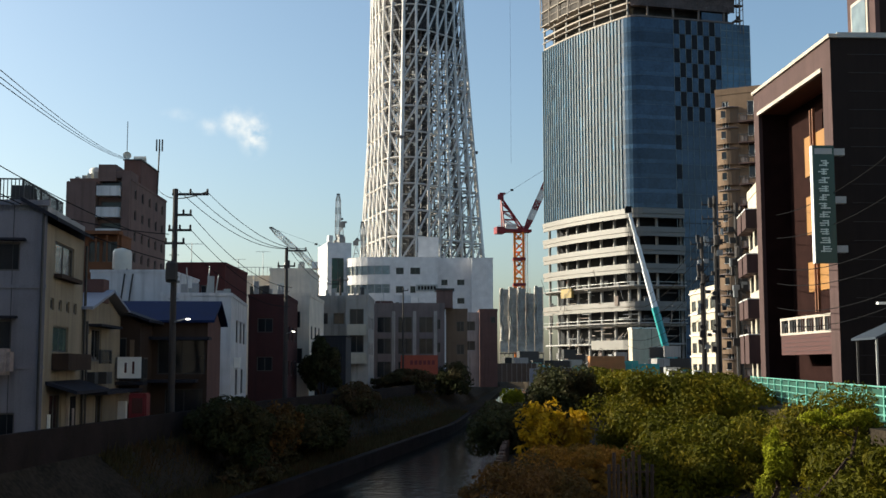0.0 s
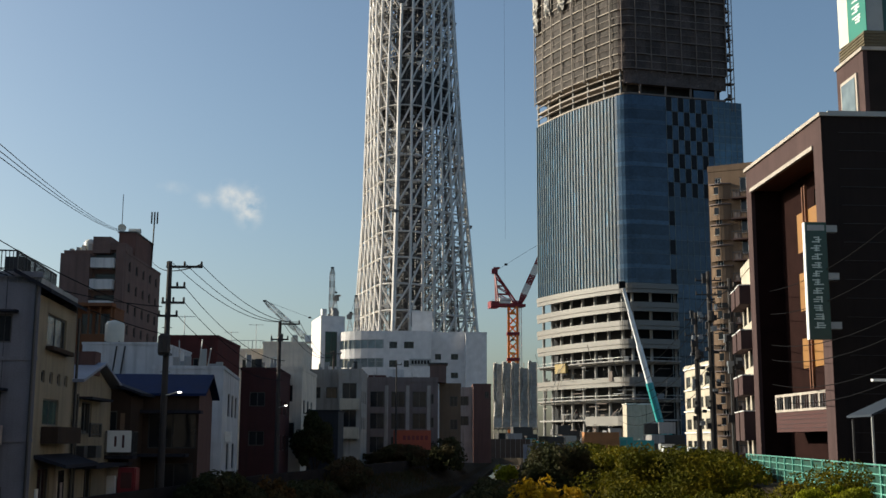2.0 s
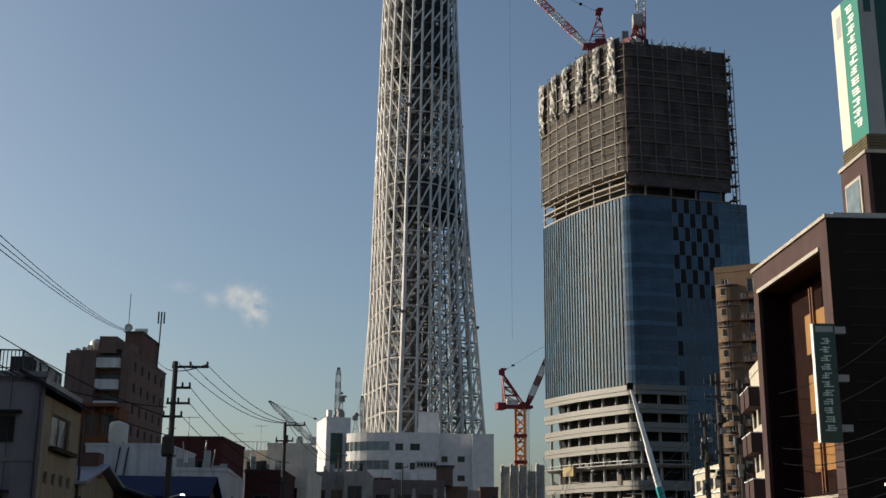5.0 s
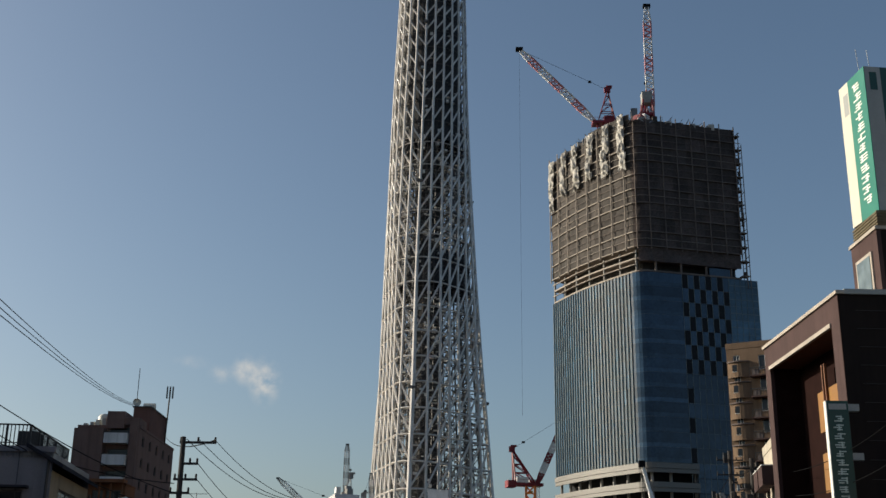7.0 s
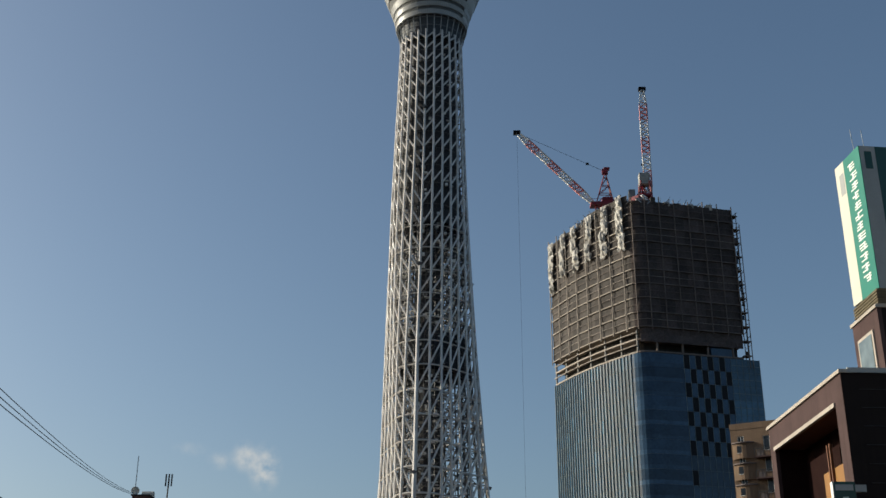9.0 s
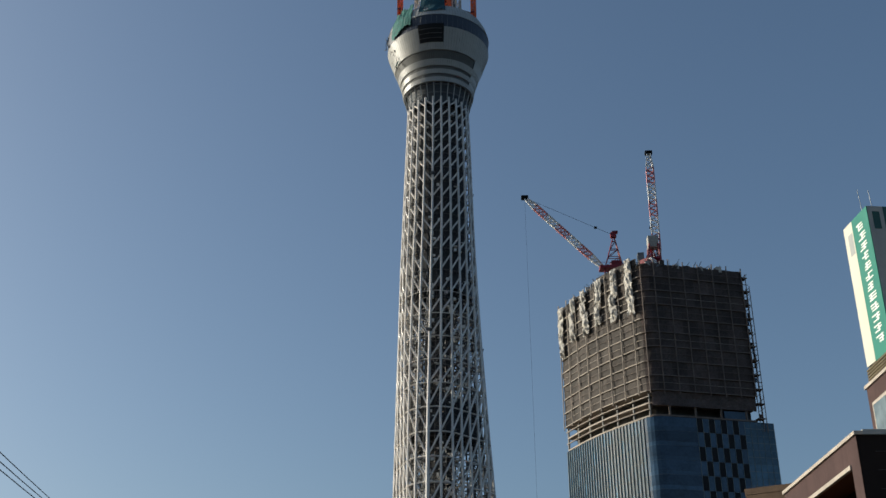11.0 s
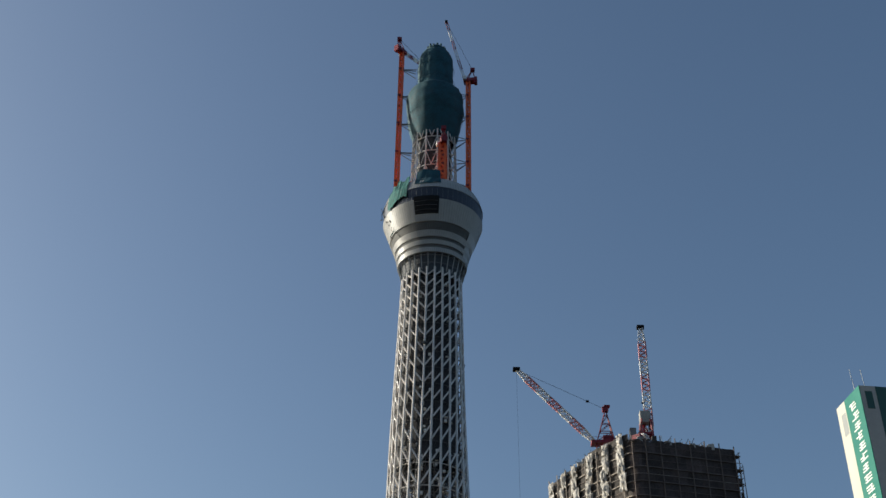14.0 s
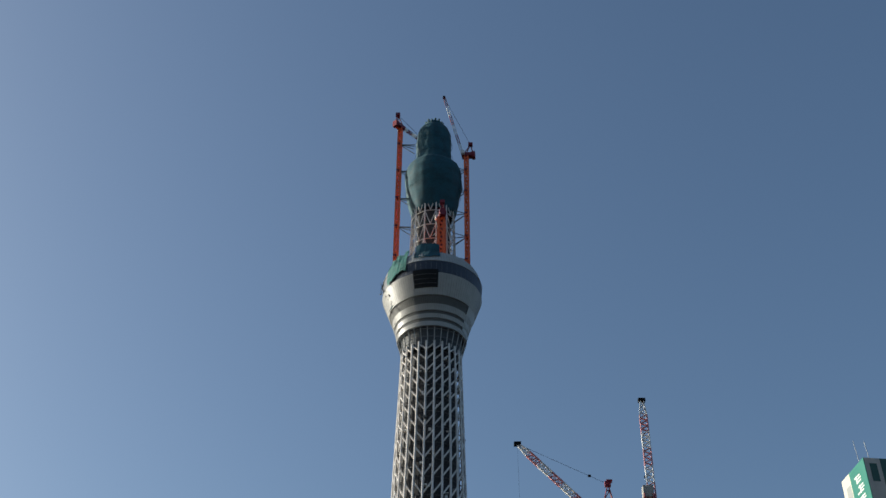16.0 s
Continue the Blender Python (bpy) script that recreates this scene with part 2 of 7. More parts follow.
def window(parent, m, w, h, frame_m=None, glass=None, panes=2, depth=0.1, t=0.06):
    """A window unit in the plane m: a frame with its bars and, under it, each pane."""
    bm = BM()
    for a in ((0, 0, w, t), (0, h - t, w, h), (0, t, t, h - t), (w - t, t, w, h - t)):
        box(bm, a[0], a[1], -depth - 0.04, a[2], a[3], -depth + 0.03, m)
    pw = (w - t * (panes + 1)) / panes
    for i in range(1, panes):
        x = t * i + pw * i
        box(bm, x, t, -depth - 0.03, x + t, h - t, -depth + 0.02, m)
    win = part("window", bm, frame_m or M["frame_bronze"], parent)
    for i in range(panes):
        x = t + i * (pw + t)
        bm = BM()
        box(bm, x, t, -depth - 0.02, x + pw, h - t, -depth, m)
        part("pane", bm, glass or M["window"], win)
    return win


def sides(w, d):
    """Planes of a block's faces in its own frame, front towards -y: front, right, back, left."""
    return dict(
        front=(Matrix(((1, 0, 0, 0), (0, 0, -1, 0), (0, 1, 0, 0), (0, 0, 0, 1))), w),
        right=(Matrix(((0, 0, 1, w), (1, 0, 0, 0), (0, 1, 0, 0), (0, 0, 0, 1))), d),
        back=(Matrix(((-1, 0, 0, w), (0, 0, 1, d), (0, 1, 0, 0), (0, 0, 0, 1))), w),
        left=(Matrix(((0, 0, -1, 0), (-1, 0, 0, d), (0, 1, 0, 0), (0, 0, 0, 1))), d),
    )


def building(name, at, yaw, w, d, h, wall, label, wins=None, category="building", roof=None, parapet=0.5, group="", frame_m=None, glass=None, panes=2):
    """A block with real openings. wins: side -> list of (along, up, width, height)."""
    b = thing(name, at, label, category, group, yaw)
    wins = wins or {}
    bm = BM()
    pl = sides(w, d)
    for s, (m, length) in pl.items():
        facade(bm, m, length, h, wins.get(s, []))
    part("wall", bm, wall, b)
    bm = BM()
    box(bm, 0.15, 0.15, h - 0.3, w - 0.15, d - 0.15, h - 0.05)
    part("roof", bm, roof or M["concrete"], b)
    if parapet:
        bm = BM()
        t = 0.18
        for a in ((-0.05, -0.05, w + 0.05, t), (-0.05, d - t, w + 0.05, d + 0.05), (-0.05, t, t, d - t), (w - t, t, w + 0.05, d - t)):
            box(bm, a[0], a[1], h, a[2], a[3], h + parapet)
        part("parapet", bm, wall, b)
    for s, hs in wins.items():
        m = pl[s][0]
        for u, v, a, c in hs:
            window(b, m @ Matrix.Translation((u, v, 0)), a, c, frame_m, glass, panes)
    return b


def grid_wins(u0, du, n, v0, dv, k, w, h):
    return [(u0 + i * du, v0 + j * dv, w, h) for i in range(n) for j in range(k)]


# ---- ground, canal ----
def canal_right(y):
    return -1.42 + 0.0781 * y


def parapet_line(y):
    return -15.92 + 0.0781 * y + 5.5 * min(1.0, max(0.0, (y - 70) / 90))


def canal_left(y):
    """The near reach widens to the west; past the bend both edges run side by side."""
    return max(parapet_line(y) + 1.6, min(-15.2 + 0.158 * y, -6.92 + 0.0781 * y))


def bank(y):
    return canal_left(y) - parapet_line(y)


def terrain():
    bm = BM()
    rows = []
    for y in [-400, -60, -20, 0, 10, 20, 28, 36, 44, 52, 60, 70, 80, 95, 110, 130, 150, 175, 200, 240, 300]:
        xl, w, xr = canal_left(y), bank(y), canal_right(y)
        r = 1.0 if y < 120 else max(0.0, 1.0 - (y - 120) / 100)
        prof = [(-3000, 0), (-200, 0), (xl - w - 0.4, 0), (xl - w, -0.05), (xl - 0.55 * w, -1.7), (xl - 0.5 * w, -2.3), (xl - 0.6, -2.35), (xl, -2.4), (xl + 0.02, -4.2),
                (xr - 0.02, -4.2), (xr, -1.7), (xr + 4.5, -1.4), (xr + 11.9, -0.7 * r), (xr + 12.1, r), (200, r), (3000, 0)]
        rows.append([bm.verts.new((x, y, z)) for x, z in prof])
    far = []
    for y in (330, 1200, 4500):
        far.append([bm.verts.new((v.co.x if abs(v.co.x) > 100 else v.co.x, y, 0)) for v in rows[-1]])
    for a, b in zip(rows + far, (rows + far)[1:]):
        for i in range(len(a) - 1):
            bm.faces.new((a[i], a[i + 1], b[i + 1], b[i]))
    return solid("ground", bm, M["earth"], "dark earth banks and ground along the canal", "ground", kind="structure")


terrain()
bm = BM()
reach = [(bm.verts.new((canal_left(y), y, -3)), bm.verts.new((canal_right(y), y, -3))) for y in (-60, -20, 0, 10, 20, 28, 36, 44, 52, 60, 70, 80, 95, 110, 130, 150, 175, 200, 240, 300, 320)]
for a, b in zip(reach, reach[1:]):
    bm.faces.new((a[0], a[1], b[1], b[0]))
water_m = mat("dark canal water", (0.008, 0.01, 0.009), 0.06, 0.2, 0.6, 0.0)
n, l = water_m.node_tree.nodes, water_m.node_tree.links
tc, mp, nz, bp = n.new("ShaderNodeTexCoord"), n.new("ShaderNodeMapping"), n.new("ShaderNodeTexNoise"), n.new("ShaderNodeBump")
mp.inputs["Scale"].default_value = (0.9, 1.1, 1)
nz.inputs["Scale"].default_value = 1.6
nz.inputs["Detail"].default_value = 4
bp.inputs["Strength"].default_value, bp.inputs["Distance"].default_value = 0.45, 0.08
l.new(tc.outputs["Object"], mp.inputs["Vector"])
l.new(mp.outputs[0], nz.inputs["Vector"])
l.new(nz.outputs["Fac"], bp.inputs["Height"])
l.new(bp.outputs[0], n["Principled BSDF"].inputs["Normal"])
solid("water", bm, water_m, "still dark canal water with faint ripples", "water", kind="structure")


# ---- the lattice tower ----
TX, TY = -12.1, 500.0
TOWER_A = radians(-102)


def tower_section(z):
    """Corner offset and corner radius: a rounded triangle at the foot, a circle above."""
    s = np.interp(z, [0, 51, 89, 114, 151, 197, 256], [27, 21, 17, 13.2, 8.6, 3.4, 0])
    r = np.interp(z, [0, 51, 89, 114, 151, 197, 256, 320], [9, 9.6, 10.4, 11.8, 13.7, 16.2, 17.0, 15.2])
    return float(s), float(r)


def tower_point(u, z, shrink=0.0):
    """The point at the share u of the way round the section at height z, starting from the corner towards the canal."""
    s, r = tower_section(z)
    r = r - shrink
    side = s * math.sqrt(3)
    arc = r * 2 * math.pi / 3
    d = ((u % 1.0) * 3) % 1.0 * (side + arc)
    k = int((u % 1.0) * 3)
    a = TOWER_A + radians(float(np.interp(z, [150, 256], [0, 4]))) + k * 2 * math.pi / 3
    c = Vector((math.cos(a), math.sin(a))) * s
    if d < arc / 2:
        t = a + d / r
        p = c + Vector((math.cos(t), math.sin(t))) * r
    elif d < arc / 2 + side:
        a2 = a + 2 * math.pi / 3
        c2 = Vector((math.cos(a2), math.sin(a2))) * s
        o = a + math.pi / 3
        p = c.lerp(c2, (d - arc / 2) / max(side, 1e-6)) + Vector((math.cos(o), math.sin(o))) * r
    else:
        a2 = a + 2 * math.pi / 3
        c2 = Vector((math.cos(a2), math.sin(a2))) * s
        t = a2 - (side + arc - d) / r
        p = c2 + Vector((math.cos(t), math.sin(t))) * r
    return Vector((p.x + float(np.interp(z, [0, 100, 160, 230, 300], [0.7, 0.5, -0.1, -0.45, -0.1])), p.y, z))


def broadcast_tower():
    t = thing("broadcast_tower", (TX, TY, 0), "tall white steel lattice broadcast tower still under construction", "tower")
    levels = [11.2 * i for i in range(22)] + [244.6, 253.8, 262.7, 271.3, 279.6, 287.5, 295.0, 302.1, 308.7, 314.9, 320.0]
    cols = 24
    for i in range(cols):
        bm = BM()
        big = i % 8 == 0
        pts = [tower_point(i / cols, z) for z in levels]
        path_tube(bm, pts, [float(np.interp(z, [0, 110, 215], [1.1, 1.0, 0.58])) for z in levels] if big else 0.58, 7)
        part("column", bm, M["steel_white"], t, "thick corner column" if big else "")
    for z in levels[1:]:
        bm = BM()
        pts = [tower_point(i / 48, z, 0.0 if z < 216 else 0.9) for i in range(49)]
        path_tube(bm, pts, float(np.interp(z, [100, 160, 216, 240], [0.42, 0.34, 0.24, 0.17])), 4)
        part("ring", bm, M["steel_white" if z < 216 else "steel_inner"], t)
    rest = BM()
    for i in range(cols):
        near = tower_point((i + 0.5) / cols, 60).y < -3.0
        for k, (z0, z1) in enumerate(zip(levels, levels[1:])):
            a, b = (i + 1, i) if i < 8 else (i, i + 1)
            bm = tube(BM() if near else rest, tower_point(a / cols, z1 if z0 < 160 else z0 + 0.72 * (z1 - z0)), tower_point(b / cols, z0), float(np.interp(z0, [80, 220], [0.45, 0.42])), 5)
            if near:
                part("brace", bm, M["steel_white"], t)
    # clamps on the three corner columns
    for z in (98.0, 193.0, 275.0):
        for u in (0.0, 1 / 3, 2 / 3):
            p, o = tower_point(u, z), tower_point(u, z, -1.0)
            d = (o - p).normalized()
            bm = tube(BM(), p - d * 0.8, p + d * 1.9, 0.75, 8)
            tube(bm, p + d * 1.5 + Vector((-d.y, d.x, 0)) * 1.4, p + d * 1.5 - Vector((-d.y, d.x, 0)) * 1.4, 0.4, 6)
            part("corner_clamp", bm, M["steel_inner"], t, "grey steel clamp on a corner column")
    tagged(part("far_bracing", rest, M["steel_white"], t), kind="stuff")
    # inner frame, its steel coloured darker to put the interior shade in
    for i in range(12):
        bm = BM()
        path_tube(bm, [tower_point((i + 0.5) / 12, z, 6.2) for z in levels], 0.42, 5)
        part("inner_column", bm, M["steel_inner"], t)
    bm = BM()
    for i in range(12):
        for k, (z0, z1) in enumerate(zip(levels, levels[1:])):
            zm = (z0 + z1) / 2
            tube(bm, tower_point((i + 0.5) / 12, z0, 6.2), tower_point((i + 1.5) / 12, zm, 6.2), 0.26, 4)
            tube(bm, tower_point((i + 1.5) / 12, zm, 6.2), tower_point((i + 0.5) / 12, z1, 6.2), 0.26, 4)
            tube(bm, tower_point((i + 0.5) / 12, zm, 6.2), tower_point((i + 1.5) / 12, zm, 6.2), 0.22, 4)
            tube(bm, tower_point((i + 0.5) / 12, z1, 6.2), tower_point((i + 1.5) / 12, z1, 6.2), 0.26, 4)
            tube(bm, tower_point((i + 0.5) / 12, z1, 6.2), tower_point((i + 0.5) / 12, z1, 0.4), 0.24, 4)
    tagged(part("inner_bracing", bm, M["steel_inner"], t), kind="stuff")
    bm = BM()
    mids = [6.2 * i for i in range(51)]
    for i in range(24):
        for k, (z0, z1) in enumerate(zip(mids, mids[1:])):
            a, b = (i + 0.5) / 24, (i + 1.5) / 24
            if k % 2:
                a, b = b, a
            if z0 < 146 and i % 2:
                continue
            tube(bm, tower_point(a, z0, 2.8), tower_point(b, z1, 2.8), 0.3 if z0 > 146 else 0.22, 3)
            tube(bm, tower_point(a, z1, 2.8), tower_point(b, z1, 2.8), 0.18, 3)
        for z0, z1 in zip(levels, levels[1:]):
            tube(bm, tower_point((i + 0.5) / 24, z0, 2.8), tower_point((i + 0.5) / 24, z1, 2.8), 0.2, 3)
    # bright plates added at random to imitate sparkle of lit pieces inside
    rt = random.Random(8)
    decks = BM()
    for k in range(2600):
        z, u, sh = rt.uniform(2, 312) if k < 900 else rt.uniform(2, 225), rt.random(), rt.uniform(0.9, 4.5)
        p = tower_point(u, z, sh)
        s, hh = rt.uniform(0.2, 1.0), rt.choice((rt.uniform(0.1, 0.4), rt.uniform(0.3, 1.6)))
        box(decks, p.x - s, p.y - s, z, p.x + s, p.y + s, z + hh)
    tagged(part("platform_rest", decks, M["steel_sparkle"], t, "small work platforms and stair landings"), kind="stuff")
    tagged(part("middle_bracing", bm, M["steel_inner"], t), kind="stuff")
    # near-black shaft and sheets paint the unlit interior behind the lattice
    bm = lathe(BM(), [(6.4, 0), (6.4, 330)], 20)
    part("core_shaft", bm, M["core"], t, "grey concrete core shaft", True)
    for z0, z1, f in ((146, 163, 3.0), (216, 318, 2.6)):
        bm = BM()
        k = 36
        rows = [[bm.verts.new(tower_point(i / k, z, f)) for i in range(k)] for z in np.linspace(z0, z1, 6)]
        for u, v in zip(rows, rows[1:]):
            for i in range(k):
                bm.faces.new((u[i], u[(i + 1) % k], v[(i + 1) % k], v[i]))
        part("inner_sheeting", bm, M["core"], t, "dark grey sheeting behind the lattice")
    # observation deck
    def deck_radius(z):
        return float(np.interp(z, [327.5, 331, 335.5, 340.5, 344, 349, 356, 361, 366, 369.5], [17.9, 18.4, 19.5, 21.2, 22.6, 24.5, 26.8, 26.9, 25.6, 23.7]))
    part("deck_collar", lathe(BM(), [(14.6, 316.5), (14.9, 321), (15.6, 326), (16.4, 330)], 64), M["bay"], t, "dark open collar under the deck")
    for i in range(30):
        a = 2 * math.pi * i / 30
        c, s = math.cos(a), math.sin(a)
        part("collar_post", tube(BM(), (15.3 * c, 15.3 * s, 318.5), (17.6 * c, 17.6 * s, 327.6), 0.27, 4), M["deck_white"], t)
    for r, z in ((16.2, 322.0), (17.3, 326.0)):
        part("collar_ring", path_tube(BM(), [(r * math.cos(k * math.pi / 24), r * math.sin(k * math.pi / 24), z) for k in range(49)], 0.22, 4), M["steel_dark"], t)
    # white bands with recessed grey ones between them; on the far third the cladding is unbroken
    bands = [(327.5, 329.9, 1), (329.9, 331.7, 0), (331.7, 334.0, 1), (334.0, 335.8, 0), (335.8, 339.0, 1), (339.0, 343.4, 0), (343.4, 354.6, 1), (354.6, 362.0, 2), (362.0, 366.5, 1), (366.5, 369.5, 1)]
    for z0, z1, kind in bands:
        cut = 0.55 if kind == 0 else 0.25 if kind == 2 else 0.0
        r0, r1 = deck_radius(z0) - cut, deck_radius(z1) - cut
        lo, hi = (radians(-210), radians(-30)) if kind == 0 else (0.0, 2 * math.pi)
        bm = lathe(BM(), [(r0 - 1.0, z0), (r0, z0), (r1, z1), (r1 - 1.0, z1)], 96 if kind else 48, lo, hi)
        bd = part("cladding_band" if kind == 1 else "window_band", bm, M[("deck_glass", "deck_white", "deck_navy")[kind]], t)
        if kind == 0:
            r0, r1 = r0 + cut - 0.02, r1 + cut - 0.02
            part("cladding_band", lathe(BM(), [(r0 - 1.0, z0), (r0, z0), (r1, z1), (r1 - 1.0, z1)], 48, radians(-30), radians(150)), M["deck_white"], t)
        n = 110 if kind == 1 else 60
        bm = BM()
        for k in range(n):
            a = lo + (hi - lo) * k / n
            c, s = math.cos(a), math.sin(a)
            tube(bm, ((r0 + 0.03) * c, (r0 + 0.03) * s, z0), ((r1 + 0.03) * c, (r1 + 0.03) * s, z1), 0.11 if kind == 1 else 0.07, 3)
        tagged(part("panel_joints", bm, M["sheet_grey" if kind == 1 else "steel_dark"], bd), kind="stuff")
    part("deck_roof", lathe(BM(), [(23.4, 369.2), (0.1, 369.5)], 48), M["concrete"], t)
    bm = lathe(BM(), [(deck_radius(347) - 0.4, 347), (deck_radius(347) + 0.2, 347), (deck_radius(351) + 0.2, 351), (deck_radius(356) + 0.25, 356), (deck_radius(356) - 0.4, 356)], 10, radians(-111), radians(-82))
    part("unclad_bay", bm, M["void"], t, "dark unclad bay in the deck")
    for k in range(3):
        z = 348.8 + 2.3 * k
        r = deck_radius(z) + 0.35
        part("bay_rail", path_tube(BM(), [(r * math.cos(radians(a)), r * math.sin(radians(a)), z) for a in range(-111, -81, 3)], 0.12, 4), M["steel_dark"], t)
    bm = lathe(BM(), [(26.1, 365), (25.2, 368), (23.9, 370.2), (22.8, 376)], 12, radians(-111), radians(-80))
    for v in bm.verts:
        k = 1 + 0.02 * noise.noise(v.co * 0.35)
        v.co = Vector((v.co.x * k, v.co.y * k, v.co.z + 1.6 * noise.noise(v.co * 0.2)))
    part("deck_netting", bm, M["net_green"], t, "blue-green netting hung over the deck edge")
    for k in range(6):
        a0 = radians(-150 + 5.0 * k)
        low = 354.5 + 1.0 * k + 2.5 * noise.noise(Vector((k, 2, 1)))
        bm = lathe(BM(), [(deck_radius(low) + 0.5, low), (27.3, 358), (26.5, 365), (24.6, 369.8), (24.0, 372 + 2.5 * noise.noise(Vector((k * 1.7, 0, 0))))], 4, a0, a0 + radians(5.6))
        for v in bm.verts:
            v.co *= 1 + 0.004 * noise.noise(v.co * 0.9)
        part("deck_netting", bm, M["net_bright"], t, "torn green netting over the deck edge")
    rd = random.Random(15)
    for k in range(16):
        a = radians(rd.uniform(-172, -150))
        z = rd.uniform(344, 361)
        r = deck_radius(z) + rd.uniform(0.1, 0.5)
        q = Vector((r * math.cos(a), r * math.sin(a), z))
        part("edge_bracket", tube(BM(), q, q + Vector((rd.uniform(-1.4, 1.4), rd.uniform(-1.2, 0.2), rd.uniform(-2.8, 2.8))), rd.uniform(0.15, 0.4), 4), M[rd.choice(["void", "steel_dark", "net_bright"])], t)
    # upper lattice
    for i in range(12):
        a = 2 * math.pi * (i + 0.3) / 12
        part("upper_column", path_tube(BM(), [(r * math.cos(a), r * math.sin(a), z) for r, z in ((12.8, 368), (11.8, 418))], 0.42, 5), M["steel_white"], t)
    def ring_point(r, a, z):
        return (r * math.cos(a), r * math.sin(a), z)
    for i in range(12):
        for k in range(5):
            z0, z1 = 368 + k * 10, 378 + k * 10
            r0, r1 = 12.8 - 0.02 * (z0 - 368), 12.8 - 0.02 * (z1 - 368)
            a0, a1 = 2 * math.pi * (i + 0.3) / 12, 2 * math.pi * (i + 1.3) / 12
            mid = (a0 + a1) / 2
            bm = tube(BM(), ring_point(r0, mid, z0), ring_point(r1, a0, z1), 0.28, 4)
            tube(bm, ring_point(r0, mid, z0), ring_point(r1, a1, z1), 0.28, 4)
            tube(bm, ring_point(r1, a0, z1), ring_point(r1, a1, z1), 0.28, 4)
            part("upper_brace", bm, M["steel_white"], t)
    # another near-black sheet for the shade inside the upper lattice
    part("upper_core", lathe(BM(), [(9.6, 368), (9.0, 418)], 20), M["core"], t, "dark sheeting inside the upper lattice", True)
    # netted head
    bm = BM()
    prof = [(11.0, 411), (12.3, 413.5), (14.5, 424), (15.9, 434), (16.2, 441), (15.0, 446.5), (10.8, 449.5), (10.2, 455), (10.2, 466), (9.8, 474), (8.6, 478), (5.6, 480), (5.3, 483.5), (0.1, 484)]
    fine = [(float(np.interp(z, [p[1] for p in prof], [p[0] for p in prof])), float(z)) for z in np.linspace(411, 484, 60)]
    lathe(bm, fine, 56)
    for v in bm.verts:
        a = math.atan2(v.co.y, v.co.x)
        k = 1 + 0.05 * noise.noise(v.co * 0.13) + 0.02 * noise.noise(v.co * 0.5) + 0.022 * abs(math.sin(9 * a + 0.5 * noise.noise(v.co * 0.1)))
        v.co.x *= k
        v.co.y *= k
    part("head_netting", bm, M["net_green"], t, "blue-green netting wrapped round the unfinished top", True)
    for r, z in ((15.6, 428), (11.0, 455), (10.6, 466)):
        part("net_seam", path_tube(BM(), [((r + 0.15) * math.cos(k * math.pi / 20), (r + 0.15) * math.sin(k * math.pi / 20), z + 0.6 * noise.noise(Vector((k, z, 0)))) for k in range(41)], 0.1, 4), M["net_green"], t)
    for k in range(15):
        a = radians(k * 24 + 15)
        part("head_post", tube(BM(), (5.0 * math.cos(a), 5.0 * math.sin(a), 480), (5.3 * math.cos(a), 5.3 * math.sin(a), 484.0 + 0.5 * math.sin(k * 2.3)), 0.7, 5), M["net_green"], t)
    return t


broadcast_tower()


# ---- cranes ----
def truss(bm, p, q, w, bays, r=0.12, w2=None):
    """A square lattice boom from p to q."""
    p, q = Vector(p), Vector(q)
    d = (q - p).normalized()
    a = d.cross(Vector((0.13, 0.97, 0.21))).normalized()
    b = d.cross(a)
    w2 = w if w2 is None else w2
    def corner(i, k):
        ww = w + (w2 - w) * k / bays
        return p.lerp(q, k / bays) + (a * (1 if i in (0, 3) else -1) + b * (1 if i < 2 else -1)) * ww / 2
    for i in range(4):
        tube(bm, corner(i, 0), corner(i, bays), r, 4)
        for k in range(bays):
            j = (i + 1) % 4
            if k % 2:
                tube(bm, corner(i, k), corner(j, k + 1), r * 0.7, 4)
            else:
                tube(bm, corner(j, k), corner(i, k + 1), r * 0.7, 4)
    return bm


